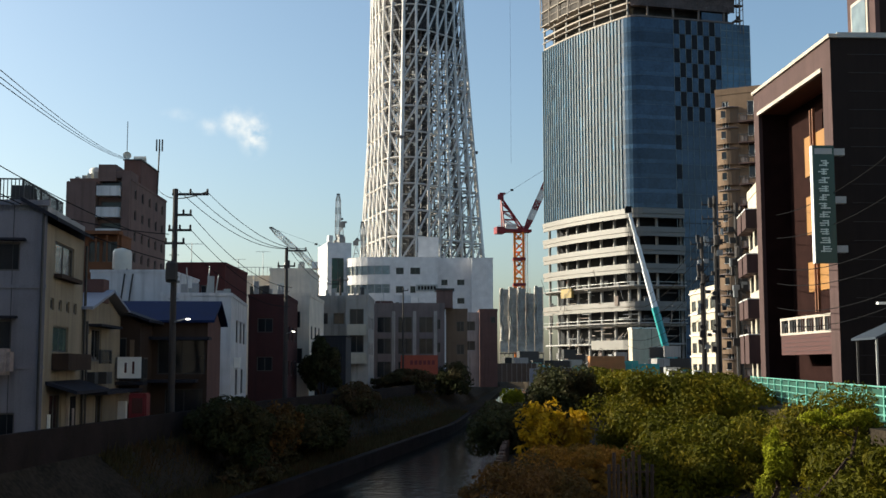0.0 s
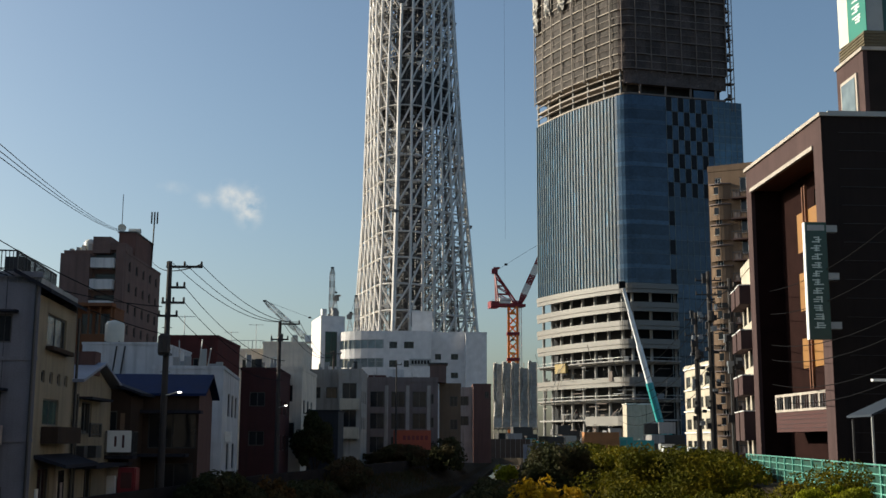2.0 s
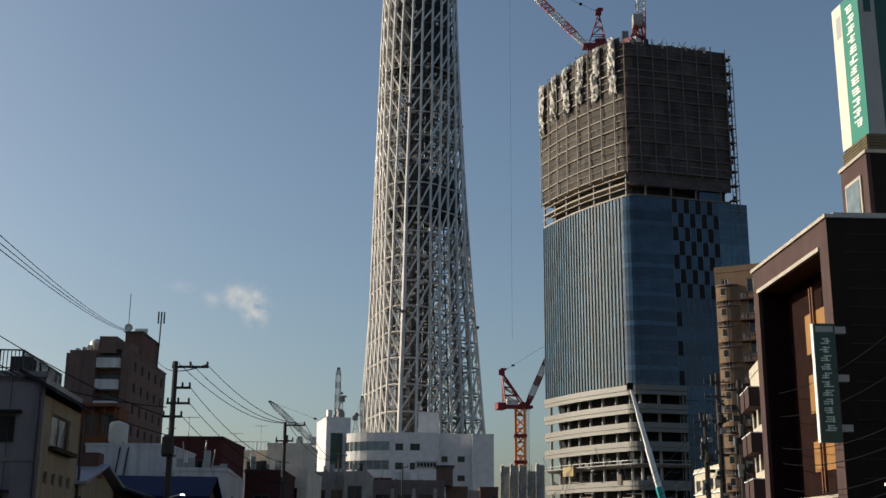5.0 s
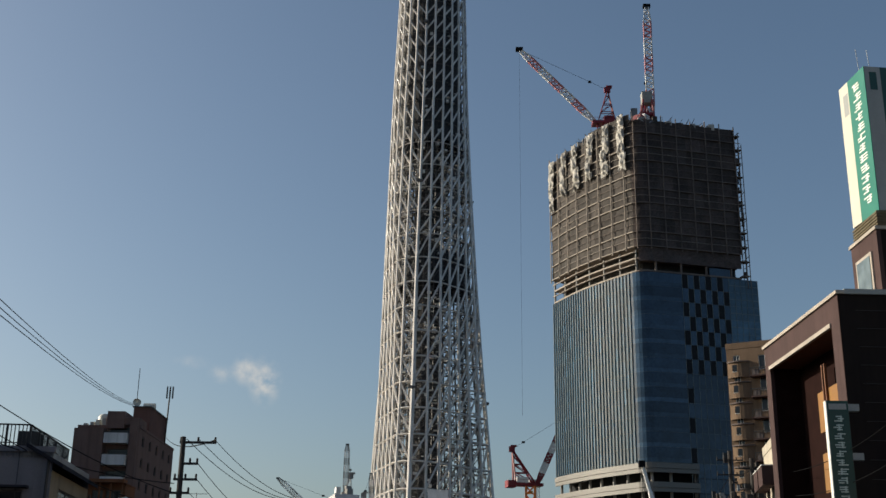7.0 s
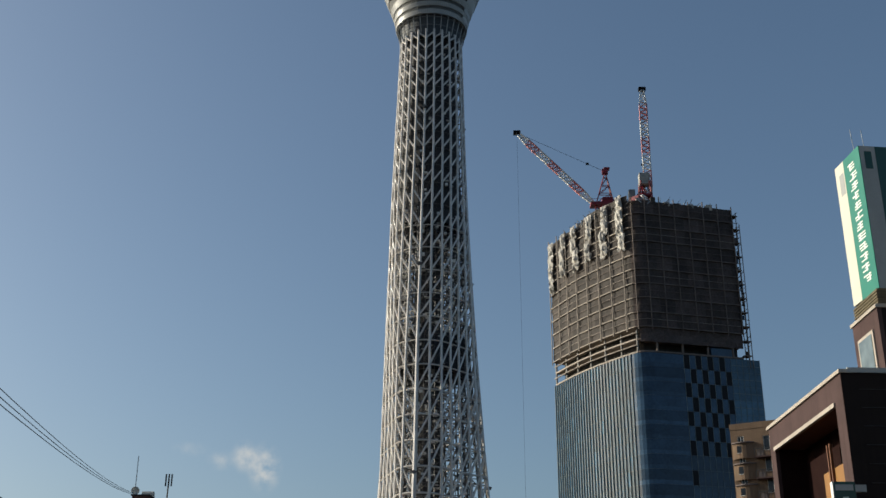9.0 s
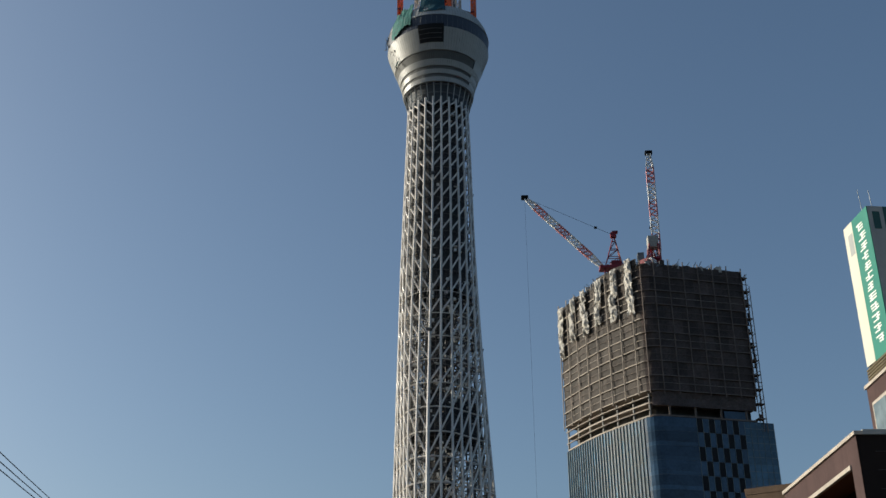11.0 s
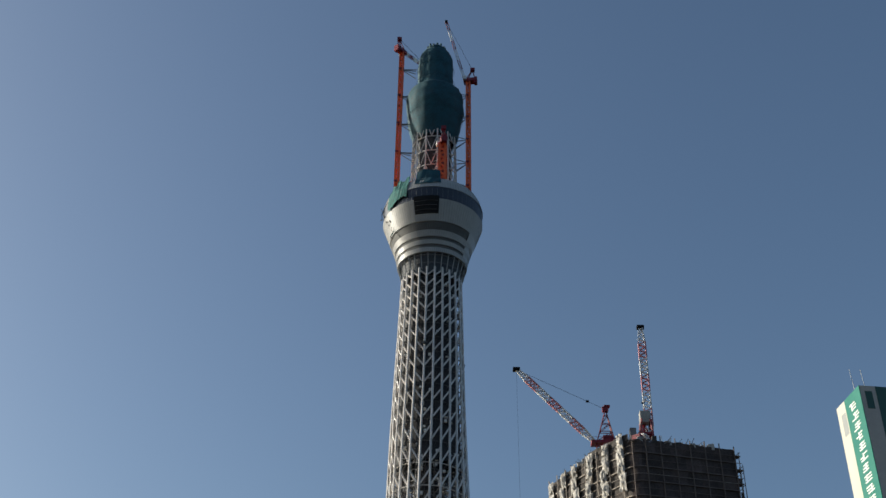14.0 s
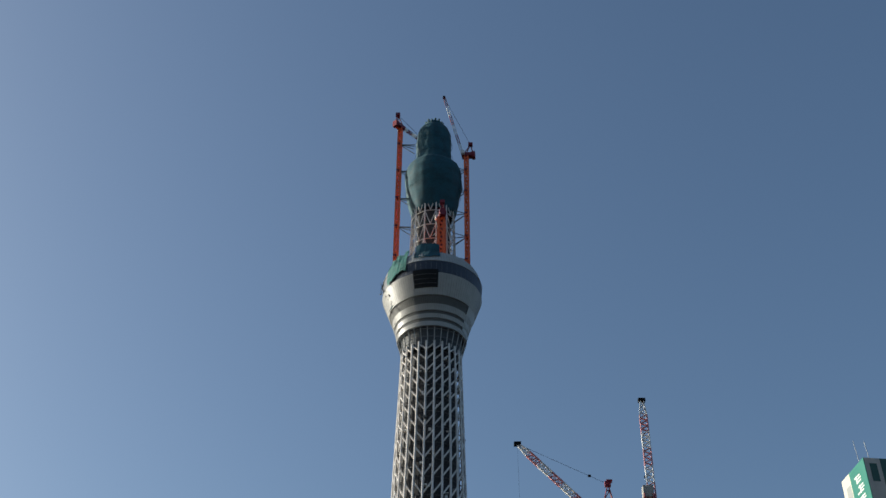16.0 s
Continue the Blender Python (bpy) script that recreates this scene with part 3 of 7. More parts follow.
def tower_crane(base, mast_h, jib_tip, head, label, mast_m="orange", jib_m=("red", "crane_white"), mast_w=2.2, jib_w=1.6, r=0.16, cab=True, tail=None, body="red", deck=1.0, winch=False):
    """A luffing crane: mast, slewing platform, cab, A-frame, banded jib and pendant rope."""
    c = thing("tower_crane", base, label, "crane", "cranes")
    o = Vector(base)
    tip, hd = Vector(jib_tip) - o, Vector(head) - o
    top = Vector((0, 0, mast_h))
    if mast_h > 0.5:
        part("mast", truss(BM(), (0, 0, 0), top, mast_w, max(3, int(mast_h / mast_w)), r), M[mast_m], c)
    if winch and mast_h > 20:
        rc = random.Random(3)
        for j in range(int(mast_h / 2.2)):
            z = 2.2 * j + 0.6
            s = mast_w * rc.uniform(0.2, 0.42)
            part("mast_deck", box(BM(), -s, -s, z, s * rc.uniform(0.2, 1), s, z + rc.uniform(0.15, 0.9)), M[rc.choice([mast_m, mast_m, "red", "rail", "ochre_steel"])], c)
        part("ladder_cage", truss(BM(), (mast_w * 0.85, 0, 0), (mast_w * 0.85, 0, mast_h + 1.0), 0.8, int(mast_h / 1.6), 0.08), M["crane_white"], c)
        for f in (0.62, 0.8):
            part("mast_collar", box(BM(), -mast_w * 0.72, -mast_w * 0.72, mast_h * f, mast_w * 0.72, mast_w * 0.72, mast_h * f + 0.9), M["red"], c)
    dirn = Vector((tip.x, tip.y, 0)).normalized()
    ang = math.degrees(math.atan2(dirn.y, dirn.x))
    m = Matrix.Translation(top) @ pose(0, 0, 0, 0, 0, ang)
    k = mast_w
    part("platform", box(BM(), -3.2 * k * deck, -0.9 * k * deck, 0, 1.3 * k, 0.9 * k * deck, 0.9, m), M[body], c)
    part("counterweight", box(BM(), -3.3 * k * deck, -0.8 * k * deck, -0.6, -2.2 * k * deck, 0.8 * k * deck, 1.6, m), M[body], c)
    if cab:
        part("cab", box(BM(), 0.2 * k, 0.95 * k, 0.3, 1.2 * k, 1.7 * k, 2.6, m), M["crane_white"], c)
    foot = m @ Vector((0.8 * k, 0, 1.0))
    bm = BM()
    for s in (-0.5, 0.5):
        tube(bm, m @ Vector((0.4 * k, s * k, 0.9)), hd, r * 0.75, 5)
        tube(bm, m @ Vector((-2.2 * k * deck, s * k, 0.9)), hd, r * 0.75, 5)
    for f, g in ((0.0, 0.3), (0.3, 0.3), (0.3, 0.55), (0.55, 0.55), (0.55, 0.8), (0.8, 0.8)):
        for s in (-0.5, 0.5):
            tube(bm, (m @ Vector((0.4 * k, s * k, 0.9))).lerp(hd, f), (m @ Vector((-2.2 * k * deck, s * k, 0.9))).lerp(hd, g), r * 0.5, 4)
    part("a_frame", bm, M[body], c)
    bm = box(BM(), -1.1, -0.7, -0.9, 0.9, 0.7, 0.8, Matrix.Translation(hd))
    box(bm, -0.5, -0.9, 0.8, 1.5, 0.9, 1.3, Matrix.Translation(hd))
    part("head", bm, M[body], c)
    part("winch_house", box(BM(), -2.0 * k * deck, -0.75 * k * deck, 0.9, -0.5 * k * deck, 0.75 * k * deck, 2.7, m), M["crane_white" if winch else body], c)
    for s in (-0.55, 0.55):
        part("platform_rail", tube(BM(), m @ Vector((-3.1 * k * deck, s * k * 1.6 * deck, 1.9)), m @ Vector((1.2 * k, s * k * 1.6 * deck, 1.9)), 0.07, 4), M[body], c)
    part("rope_block", box(BM(), -0.5, -0.35, -0.3, 0.5, 0.35, 0.3, Matrix.Translation(hd.lerp(tip, 0.2))), M["cable"], c)
    n = 7
    for i in range(n):
        p, q = foot.lerp(tip, i / n), foot.lerp(tip, (i + 1) / n)
        part("jib_section", truss(BM(), p, q, jib_w * (0.5 if i == 0 else 1), 6, r * 0.95, jib_w * (0.4 if i == n - 1 else 1)), M[jib_m[i % 2]], c)
    part("jib_head", box(BM(), -4.5 * r, -3 * r, -2.2 * r, 4.5 * r, 3 * r, 2.2 * r, Matrix.Translation(tip)), M["cable"], c)
    part("pendant", tube(BM(), hd, tip, 0.06, 4), M["cable"], c)
    if tail:
        part("hoist_rope", tube(BM(), tip, tip - Vector((0, 0, tail)), 0.035, 4), M["cable"], c)
    return c


# ---- high-rise under construction ----
C0, CL, CR, CB = Vector((55.0, 330.0)), Vector((33.0, 369.0)), Vector((93.0, 340.0)), Vector((67.0, 378.0))


def outline(off=0.0, n=28, bow=1.6, rad=7.0, right=1.0):
    """Points along the bowed side, the rounded corner and the plain side, each with its outward normal."""
    dl, dr = (C0 - CL).normalized(), (CR - C0).normalized()
    nl, nr = Vector((dl.y, -dl.x)), Vector((dr.y, -dr.x))
    a0 = C0 - dl * rad * 0.62
    b0 = C0 + dr * rad * 0.62
    pts = []
    for i in range(n):
        t = i / n
        pts.append((CL.lerp(a0, t) + nl * bow * math.sin(math.pi * t) , nl))
    for i in range(7):
        t = i / 6
        p = a0 * (1 - t) ** 2 + C0 * 2 * t * (1 - t) + b0 * t * t
        pts.append((p, nl.lerp(nr, t).normalized()))
    m = 18
    end = C0.lerp(CR, right)
    for i in range(1, m + 1):
        pts.append((b0.lerp(end, i / m), nr))
    return [(p + nn * off, nn) for p, nn in pts]


def strip(bm, pts, z0, z1, thick=0.0):
    """An upright band through plan points; with thickness it gets a back, a top and a bottom."""
    if thick:
        rows = []
        for p, nn in pts:
            b = p - nn * thick
            rows.append([bm.verts.new((p.x, p.y, z0)), bm.verts.new((p.x, p.y, z1)), bm.verts.new((b.x, b.y, z1)), bm.verts.new((b.x, b.y, z0))])
        for u, v in zip(rows, rows[1:]):
            for i in range(4):
                bm.faces.new((u[i], v[i], v[(i + 1) % 4], u[(i + 1) % 4]))
        bm.faces.new(rows[0])
        bm.faces.new(rows[-1][::-1])
        return bm
    for (p, na), (q, nb) in zip(pts, pts[1:]):
        f = [(p.x, p.y, z0), (q.x, q.y, z0), (q.x, q.y, z1), (p.x, p.y, z1)]
        bm.faces.new([bm.verts.new(v) for v in f])
    return bm


def rumpled(bm, pts, z0, z1, nz=5, sub=2):
    """A slack net panel between plan points, bulging unevenly in and out."""
    run = []
    for (p, na), (q, nb) in zip(pts, pts[1:]):
        run += [(p.lerp(q, k / sub), na.lerp(nb, k / sub)) for k in range(sub)]
    run.append(pts[-1])
    rows = []
    for j in range(nz + 1):
        z = z0 + (z1 - z0) * j / nz
        row = []
        for p, nn in run:
            v = Vector((p.x * 0.45, p.y * 0.45, z * 0.4))
            o = 0.32 * noise.noise(v) + 0.16 * noise.noise(v * 2.7) - 0.3
            row.append(bm.verts.new((p.x + nn.x * o, p.y + nn.y * o, z)))
        rows.append(row)
    for a, b in zip(rows, rows[1:]):
        for i in range(len(a) - 1):
            bm.faces.new((a[i], a[i + 1], b[i + 1], b[i]))
    return bm


RIGHT = 0.875
POD_TOP, GLASS_TOP, MESH_LOW, MESH_TOP = 48.7, 105.5, 113.5, 155.5
FLOORS = 13


def high_rise():
    t = thing("high_rise_tower", (0, 0, 0), "unfinished high-rise with blue glass, white podium bands and scaffold mesh above", "skyscraper")
    def poly(z0, z1, inset, name, m, label=""):
        bm = BM()
        cen = (C0 + CL + CR + CB) / 4
        ps = [p + (cen - p).normalized() * inset for p in (C0, CR, CB, CL)]
        lo, hi = [bm.verts.new((p.x, p.y, z0)) for p in ps], [bm.verts.new((p.x, p.y, z1)) for p in ps]
        for i in range(4):
            bm.faces.new((lo[i], lo[(i + 1) % 4], hi[(i + 1) % 4], hi[i]))
        bm.faces.new(hi)
        bm.faces.new(lo[::-1])
        part(name, bm, m, t, label)
    # near-black block gives the storeys their interior darkness by colour
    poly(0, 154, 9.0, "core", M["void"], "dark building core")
    fh = (GLASS_TOP - POD_TOP) / FLOORS
    pts = outline()
    corner = 28
    rg = random.Random(19)
    for k in range(FLOORS):
        z0 = POD_TOP + k * fh
        for i in range(corner):
            part("pane", strip(BM(), pts[i:i + 2], z0 + 0.08, z0 + fh - 0.08), M["curtain_wing" if rg.random() < 0.09 else "curtain"], t)
        bm = strip(BM(), pts[corner:corner + 12], z0 + 1.3, z0 + fh - 0.05)
        part("glazing", bm, M["curtain_dark"], t, "deep blue corner glazing")
        bm = strip(BM(), pts[corner:corner + 12], z0, z0 + 1.25)
        part("glazing", bm, M["curtain_mid"], t)
        bm = BM()
        dark = BM()
        wing = BM()
        for i in range(corner + 11, len(pts) - 1):
            j = i - corner - 11
            hole = (j == 0 and k % 2 == 0) or (1 <= j <= 7 and k >= 6 and (j + k) % 2 == 0)
            strip(dark if hole else wing if j >= 8 else bm, [pts[i], pts[i + 1]], z0 + 0.05, z0 + fh - 0.05)
        part("glazing", bm, M["curtain_mid"], t)
        part("glazing", wing, M["curtain_wing"], t, "lighter blue side glazing")
        part("mullion", strip(BM(), outline(0.04)[corner + 19:], z0 + fh * 0.5 - 0.08, z0 + fh * 0.5 + 0.08, 0.1), M["mullion"], t)
        # flat near-black panels paint the darkness of unglazed openings
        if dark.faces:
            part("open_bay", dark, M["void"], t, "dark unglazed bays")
        else:
            dark.free()
        bm = strip(BM(), outline(-0.12), z0 - 0.14, z0 + 0.14, 1.0)
        part("floor_edge", bm, M["mullion"], t)
    for i, (p, nn) in enumerate(pts):
        if i <= corner or i >= corner + 11:
            m = Matrix.Translation((p.x, p.y, 0)) @ pose(0, 0, 0, 0, 0, math.degrees(math.atan2(nn.y, nn.x)))
            big = i <= corner
            part("fin", box(BM(), -0.1, -0.05, POD_TOP if big else 2, 0.34 if big else 0.1, 0.05, GLASS_TOP, m), M["mullion"], t)
    # glass face down to the ground beside the podium
    for k in range(11):
        z0 = 2 + k * (POD_TOP - 2) / 11
        part("glazing", strip(BM(), pts[corner + 12:], z0 + 0.1, z0 + (POD_TOP - 2) / 11 - 0.1), M["curtain_mid"], t)
    # podium: white bands before dark storeys
    po = outline(0.9)[:corner + 13]
    pi = outline(-2.5)[:corner + 13]
    for z0 in (45.7, 40.3, 35.0, 29.6, 18.7):
        part("spandrel", strip(BM(), po, z0 + 1.2, z0 + 2.7, 0.5), M["spandrel"], t)
        part("spandrel", strip(BM(), outline(0.7)[:corner + 13], z0, z0 + 1.1, 0.5), M["spandrel"], t)
    for z0 in (25.8, 15.0):
        part("scaffold_deck", strip(BM(), outline(1.3)[:corner + 13], z0, z0 + 0.35, 1.2), M["concrete"], t)
        part("scaffold_rail", strip(BM(), outline(1.35)[:corner + 13], z0 + 1.1, z0 + 1.25, 0.1), M["frame_alu"], t)
    part("hoarding", strip(BM(), outline(2.5)[20:corner + 3], 7.5, 10.2, 0.2), M["spandrel"], t, "white site hoarding")
    for z0 in (47.0, 41.6, 36.3, 30.9, 25.6, 20.0, 14.6, 9.2):
        part("slab", strip(BM(), outline(0.1)[:corner + 13], z0 - 0.25, z0 + 0.25, 6.0), M["concrete"], t)
    for i in range(0, corner + 13, 4):
        p, nn = outline(-1.8)[i]
        part("pillar", tube(BM(), (p.x, p.y, 0), (p.x, p.y, POD_TOP), 0.45, 8), M["concrete"], t)
    # near-black backing sheet paints the shade inside the podium storeys
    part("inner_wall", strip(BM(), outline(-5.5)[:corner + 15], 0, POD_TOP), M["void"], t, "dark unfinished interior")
    # site scaffold, boards and a yellow container before the lower storeys
    rs_ = random.Random(77)
    lower = outline(2.2)
    for k in range(70):
        i = rs_.randrange(2, corner + 10)
        p, nn = lower[i]
        q = lower[min(corner + 12, i + rs_.randrange(1, 4))][0] if rs_.random() < 0.6 else p + nn * rs_.uniform(0.2, 2.0)
        z = rs_.uniform(1, 27)
        part("scaffold_tube", tube(BM(), (p.x, p.y, z), (q.x, q.y, z + rs_.choice((0.0, 0.0, rs_.uniform(2, 6)))), rs_.uniform(0.08, 0.16), 4), M[rs_.choice(["scaffold_dim", "steel_dark", "scaffold_rail"])], t)
    for k in range(40):
        i = rs_.randrange(2, corner + 10)
        z, hh = rs_.choice((0.0, 5.0, 9.5, 15.3, 20.3, 26.1)), rs_.uniform(0.8, 3.2)
        pp = outline(1.0 + rs_.uniform(-1.5, 0.4))[i:i + 2]
        part("stored_board", strip(BM(), pp, z, z + hh, 0.3), M[rs_.choice(["void", "scaffold_dim", "steel_dark", "steel_inner", "net_dark"])], t)
    part("yellow_container", strip(BM(), outline(1.9)[9:14], 23.6, 26.4, 1.0), M["yellow_box"], t, "yellow container on the scaffold deck")
    # open storeys; slab and pillar colours carry the lit and shaded sides
    for z in (GLASS_TOP + 0.4, GLASS_TOP + 4.4, MESH_LOW):
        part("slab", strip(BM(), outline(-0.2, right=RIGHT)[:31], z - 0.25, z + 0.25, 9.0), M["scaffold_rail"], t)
        part("slab", strip(BM(), outline(-0.2, right=RIGHT)[30:], z - 0.25, z + 0.25, 9.0), M["scaffold_dim"], t)
    for z in (GLASS_TOP + 2.4, GLASS_TOP + 6.3):
        part("scaffold_rail", strip(BM(), outline(0.3, right=RIGHT)[:31], z - 0.12, z + 0.12, 0.4), M["scaffold_rail"], t)
    # dark backing sheet added for the shade inside the open storeys
    part("inner_wall", strip(BM(), outline(-4.0, right=RIGHT), GLASS_TOP, MESH_LOW), M["net_dark"], t, "dark netting inside the open storeys")
    part("mesh_panel", rumpled(BM(), outline(0.3, right=RIGHT)[31:], GLASS_TOP + 3.4, MESH_LOW - 0.3), M["net_shade_side"], t)
    for i in range(0, len(pts), 5):
        p, nn = outline(-0.6, right=RIGHT)[i]
        part("pillar", tube(BM(), (p.x, p.y, GLASS_TOP), (p.x, p.y, MESH_LOW), 0.36, 7), M["spandrel" if i < 31 else "scaffold_dim"], t)
    # scaffold mesh, storey by storey
    n = 9
    mh = (MESH_TOP - MESH_LOW) / n
    sc = outline(0.6, right=RIGHT)
    for k in range(n):
        z0 = MESH_LOW + k * mh
        for i in range(0, len(sc) - 1, 3):
            # net colour switches at the corner to carry each side's light or shade
            part("mesh_panel", rumpled(BM(), sc[i:i + 4], z0 + 0.12, z0 + mh - 0.12), M["scaffold" if i < 28 else "net_shade_side"], t, "", True)
        # rails in a paler copy on the sunlit side, darker on the shaded
        for side, mm in ((slice(0, 31), "scaffold_rail"), (slice(30, None), "scaffold_dim")):
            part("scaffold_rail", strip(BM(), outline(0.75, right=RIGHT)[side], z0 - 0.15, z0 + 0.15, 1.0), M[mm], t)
        part("scaffold_rail", strip(BM(), outline(0.7, right=RIGHT), z0 + mh * 0.5 - 0.05, z0 + mh * 0.5 + 0.05, 0.1), M["scaffold_dim" if k % 3 else "scaffold_rail"], t)
    for i in list(range(0, 29, 4)) + [31] + list(range(34, len(sc), 3)):
        p = outline(0.85, right=RIGHT)[i][0]
        part("scaffold_pole", tube(BM(), (p.x, p.y, MESH_LOW - 1), (p.x, p.y, MESH_TOP + random.uniform(0.4, 1.6)), 0.18, 5), M["scaffold_rail" if i < 31 else "scaffold_dim"], t)
    end = sc[-1][0]
    bm = BM()
    back = [(end, Vector((1, 0))), (end + (CL - C0) * 0.85, Vector((1, 0)))]
    part("mesh_panel", strip(bm, back, MESH_LOW, MESH_TOP), M["scaffold"], t)
    bm = BM()
    ps = [C0, C0.lerp(CR, RIGHT), CB, CL]
    bm.faces.new([bm.verts.new((p.x, p.y, MESH_TOP - 1.0)) for p in ps])
    part("top_slab", bm, M["concrete"], t)
    rr = random.Random(12)
    for k in range(70):
        i = rr.randrange(4, len(sc) - 1)
        p = sc[i][0].lerp(CB, rr.uniform(0.02, 0.12))
        s, hh = rr.uniform(0.3, 1.3), rr.uniform(0.5, 2.4)
        part("roof_gear", box(BM(), p.x - s, p.y - s, MESH_TOP - 1.0, p.x + s * 0.6, p.y + s * 0.5, MESH_TOP - 1.0 + hh), M[rr.choice(["concrete", "scaffold", "scaffold_rail", "sheet"])], t)
    # columns of billowing sheets on the upper part of the bowed side
    seg = outline(1.1)
    for k in range(6):
        for b in range(4):
            top = MESH_TOP - 0.6 + 3.0 * (k / 5) ** 1.6 - 4.3 * b + rr.uniform(-0.5, 0.5)
            drop, wide = rr.uniform(4.4, 5.8), rr.uniform(0.3, 0.48)
            off, lean = rr.uniform(0.0, 0.25), rr.uniform(-0.5, 0.5)
            if b == 3 and rr.random() < 0.5:
                drop *= 0.5
            bm = BM()
            rows = []
            for j in range(9):
                row = []
                for a in range(8):
                    u = min(32.0, max(0.0, (k + off + wide * a / 7) * 5.3 + 0.4 * lean * j / 8))
                    i = int(u)
                    p = seg[i][0].lerp(seg[i + 1][0], u - i)
                    puff = math.sin(math.pi * min(1.0, j / 7)) ** 0.7 * math.sin(math.pi * a / 7) ** 0.8
                    fold = 0.5 * noise.noise(Vector((k * 3.1 + a * 0.55, j * 0.5 + b * 9, 4.0)))
                    p = p + seg[i][1] * max(0.05, 0.7 * puff + 1.2 * fold + 0.3)
                    edge = 0.8 * noise.noise(Vector((a * 0.9, k * 2.3, b * 1.7))) * 1.6 * (j / 8)
                    row.append(bm.verts.new((p.x, p.y, top - drop * j / 8 + edge)))
                rows.append(row)
            for u, v in zip(rows, rows[1:]):
                for a in range(7):
                    bm.faces.new((u[a], v[a], v[a + 1], u[a + 1]))
            part("hanging_sheet", bm, M["sheet"], t, "pale billowing weather sheet")
    part("mesh_panel", rumpled(BM(), outline(0.8)[17:31], MESH_TOP - 0.3, MESH_TOP + 1.9), M["scaffold"], t)
    # loose tubes and torn net along the roof edge
    for k in range(80):
        i = rr.randrange(3, len(sc) - 2)
        p = sc[i][0].lerp(sc[i + 1][0], rr.random()).lerp(CB, rr.uniform(0.0, 0.06))
        q = p + Vector((rr.uniform(-2.5, 2.5), rr.uniform(-1, 1)))
        part("loose_tube", tube(BM(), (p.x, p.y, MESH_TOP - 1), (q.x, q.y, MESH_TOP + rr.uniform(-0.3, 2.2)), rr.uniform(0.06, 0.14), 4), M[rr.choice(["scaffold_rail", "scaffold", "frame_alu"])], t)
    # scaffold bays that stand out past the end of the plain side
    dr = (CR - C0).normalized()
    nr = Vector((dr.y, -dr.x))
    e = sc[-1][0]
    for k in range(2 * n + 3):
        z = GLASS_TOP + 1.0 + k * mh / 2
        reach = 2.3 + rr.uniform(-0.4, 0.5)
        o = e - nr * 2.2
        if k % 2 == 0:
            bm = BM()
            q = [e, e + dr * reach, o + dr * reach, o]
            lo_, hi_ = [bm.verts.new((v.x, v.y, z)) for v in q], [bm.verts.new((v.x, v.y, z + 0.3)) for v in q]
            bm.faces.new(lo_[::-1])
            bm.faces.new(hi_)
            for i in range(4):
                bm.faces.new((lo_[i], lo_[(i + 1) % 4], hi_[(i + 1) % 4], hi_[i]))
            part("side_platform", bm, M["scaffold_dim"], t)
        a_, b_ = e + dr * rr.uniform(0.0, 0.8), e + dr * reach
        part("side_tube", tube(BM(), (a_.x, a_.y, z), (b_.x, b_.y, z + rr.choice((0.0, 1.4, 2.2))), 0.13, 4), M[rr.choice(["scaffold_dim", "scaffold_rail"])], t)
        if rr.random() < 0.55:
            w0 = rr.uniform(0.0, 1.2)
            pa, pb = e + dr * w0, e + dr * (w0 + rr.uniform(0.5, 1.1))
            part("torn_net", rumpled(BM(), [(pa, nr), (pb, nr)], z, z + rr.uniform(1.2, 2.6), 4, 3), M[rr.choice(["net_shade_side", "scaffold", "curtain_dark"])], t)
    for off in (1.5, 2.5):
        for dp in (0.0, 2.2):
            p = e + dr * off - nr * dp
            part("side_pole", tube(BM(), (p.x, p.y, GLASS_TOP - 3), (p.x, p.y, MESH_TOP - (1 if off < 2 else 5)), 0.14, 5), M["scaffold_dim"], t)
    # the stair wing beside the glass face stands one storey higher
    part("glazing", strip(BM(), outline(-0.6)[-9:-4], GLASS_TOP, GLASS_TOP + fh * 0.7, 0.4), M["curtain_mid"], t)
    return t


high_rise()
tower_crane((47.9, 350.0, 154.5), 7.6, (21.1, 350.0, 189.8), (50.7, 351.0, 175.4), "red and white luffing crane on the high-rise roof", tail=125, cab=False, r=0.27, mast_m="red", jib_m=("crane_white", "faded_red"), jib_w=1.9)
tower_crane((62.6, 345.0, 153.0), 6.5, (64.4, 347.0, 205.0), (62.4, 346.5, 168.5), "red and white crane with its jib raised upright", mast_m="red", cab=False, deck=0.75, r=0.27, jib_m=("crane_white", "faded_red"), jib_w=2.4, mast_w=2.8, winch=True)
cb = thing("crane_base", (62.6, 345.0, 154.4), "red crane base frame with a grey machine room on the roof", "crane base")
for x in (-2.6, 2.6):
    for y in (-1.6, 1.6):
        part("leg", tube(BM(), (x, y, 0), (x * 0.55, y, 14.0), 0.36, 5), M["red"], cb)
part("machine_room", box(BM(), -1.7, -1.5, 13.0, 1.7, 1.5, 17.0), M["sheet_grey"], cb, "grey machine room")
part("cross_beam", box(BM(), -2.2, -1.8, 8.6, 2.2, 1.8, 9.3), M["red"], cb)
part("counterweight", box(BM(), -5.4, -1.2, 0.0, -3.4, 1.2, 11.0), M["steel_dark"], cb)
tower_crane((25.3, 380.0, 0.0), 47.0, (38.0, 383.0, 71.0), (19.4, 380.0, 59.0), "orange tower crane with a red jib on the building site", r=0.42, mast_w=2.9, deck=0.85, winch=True)




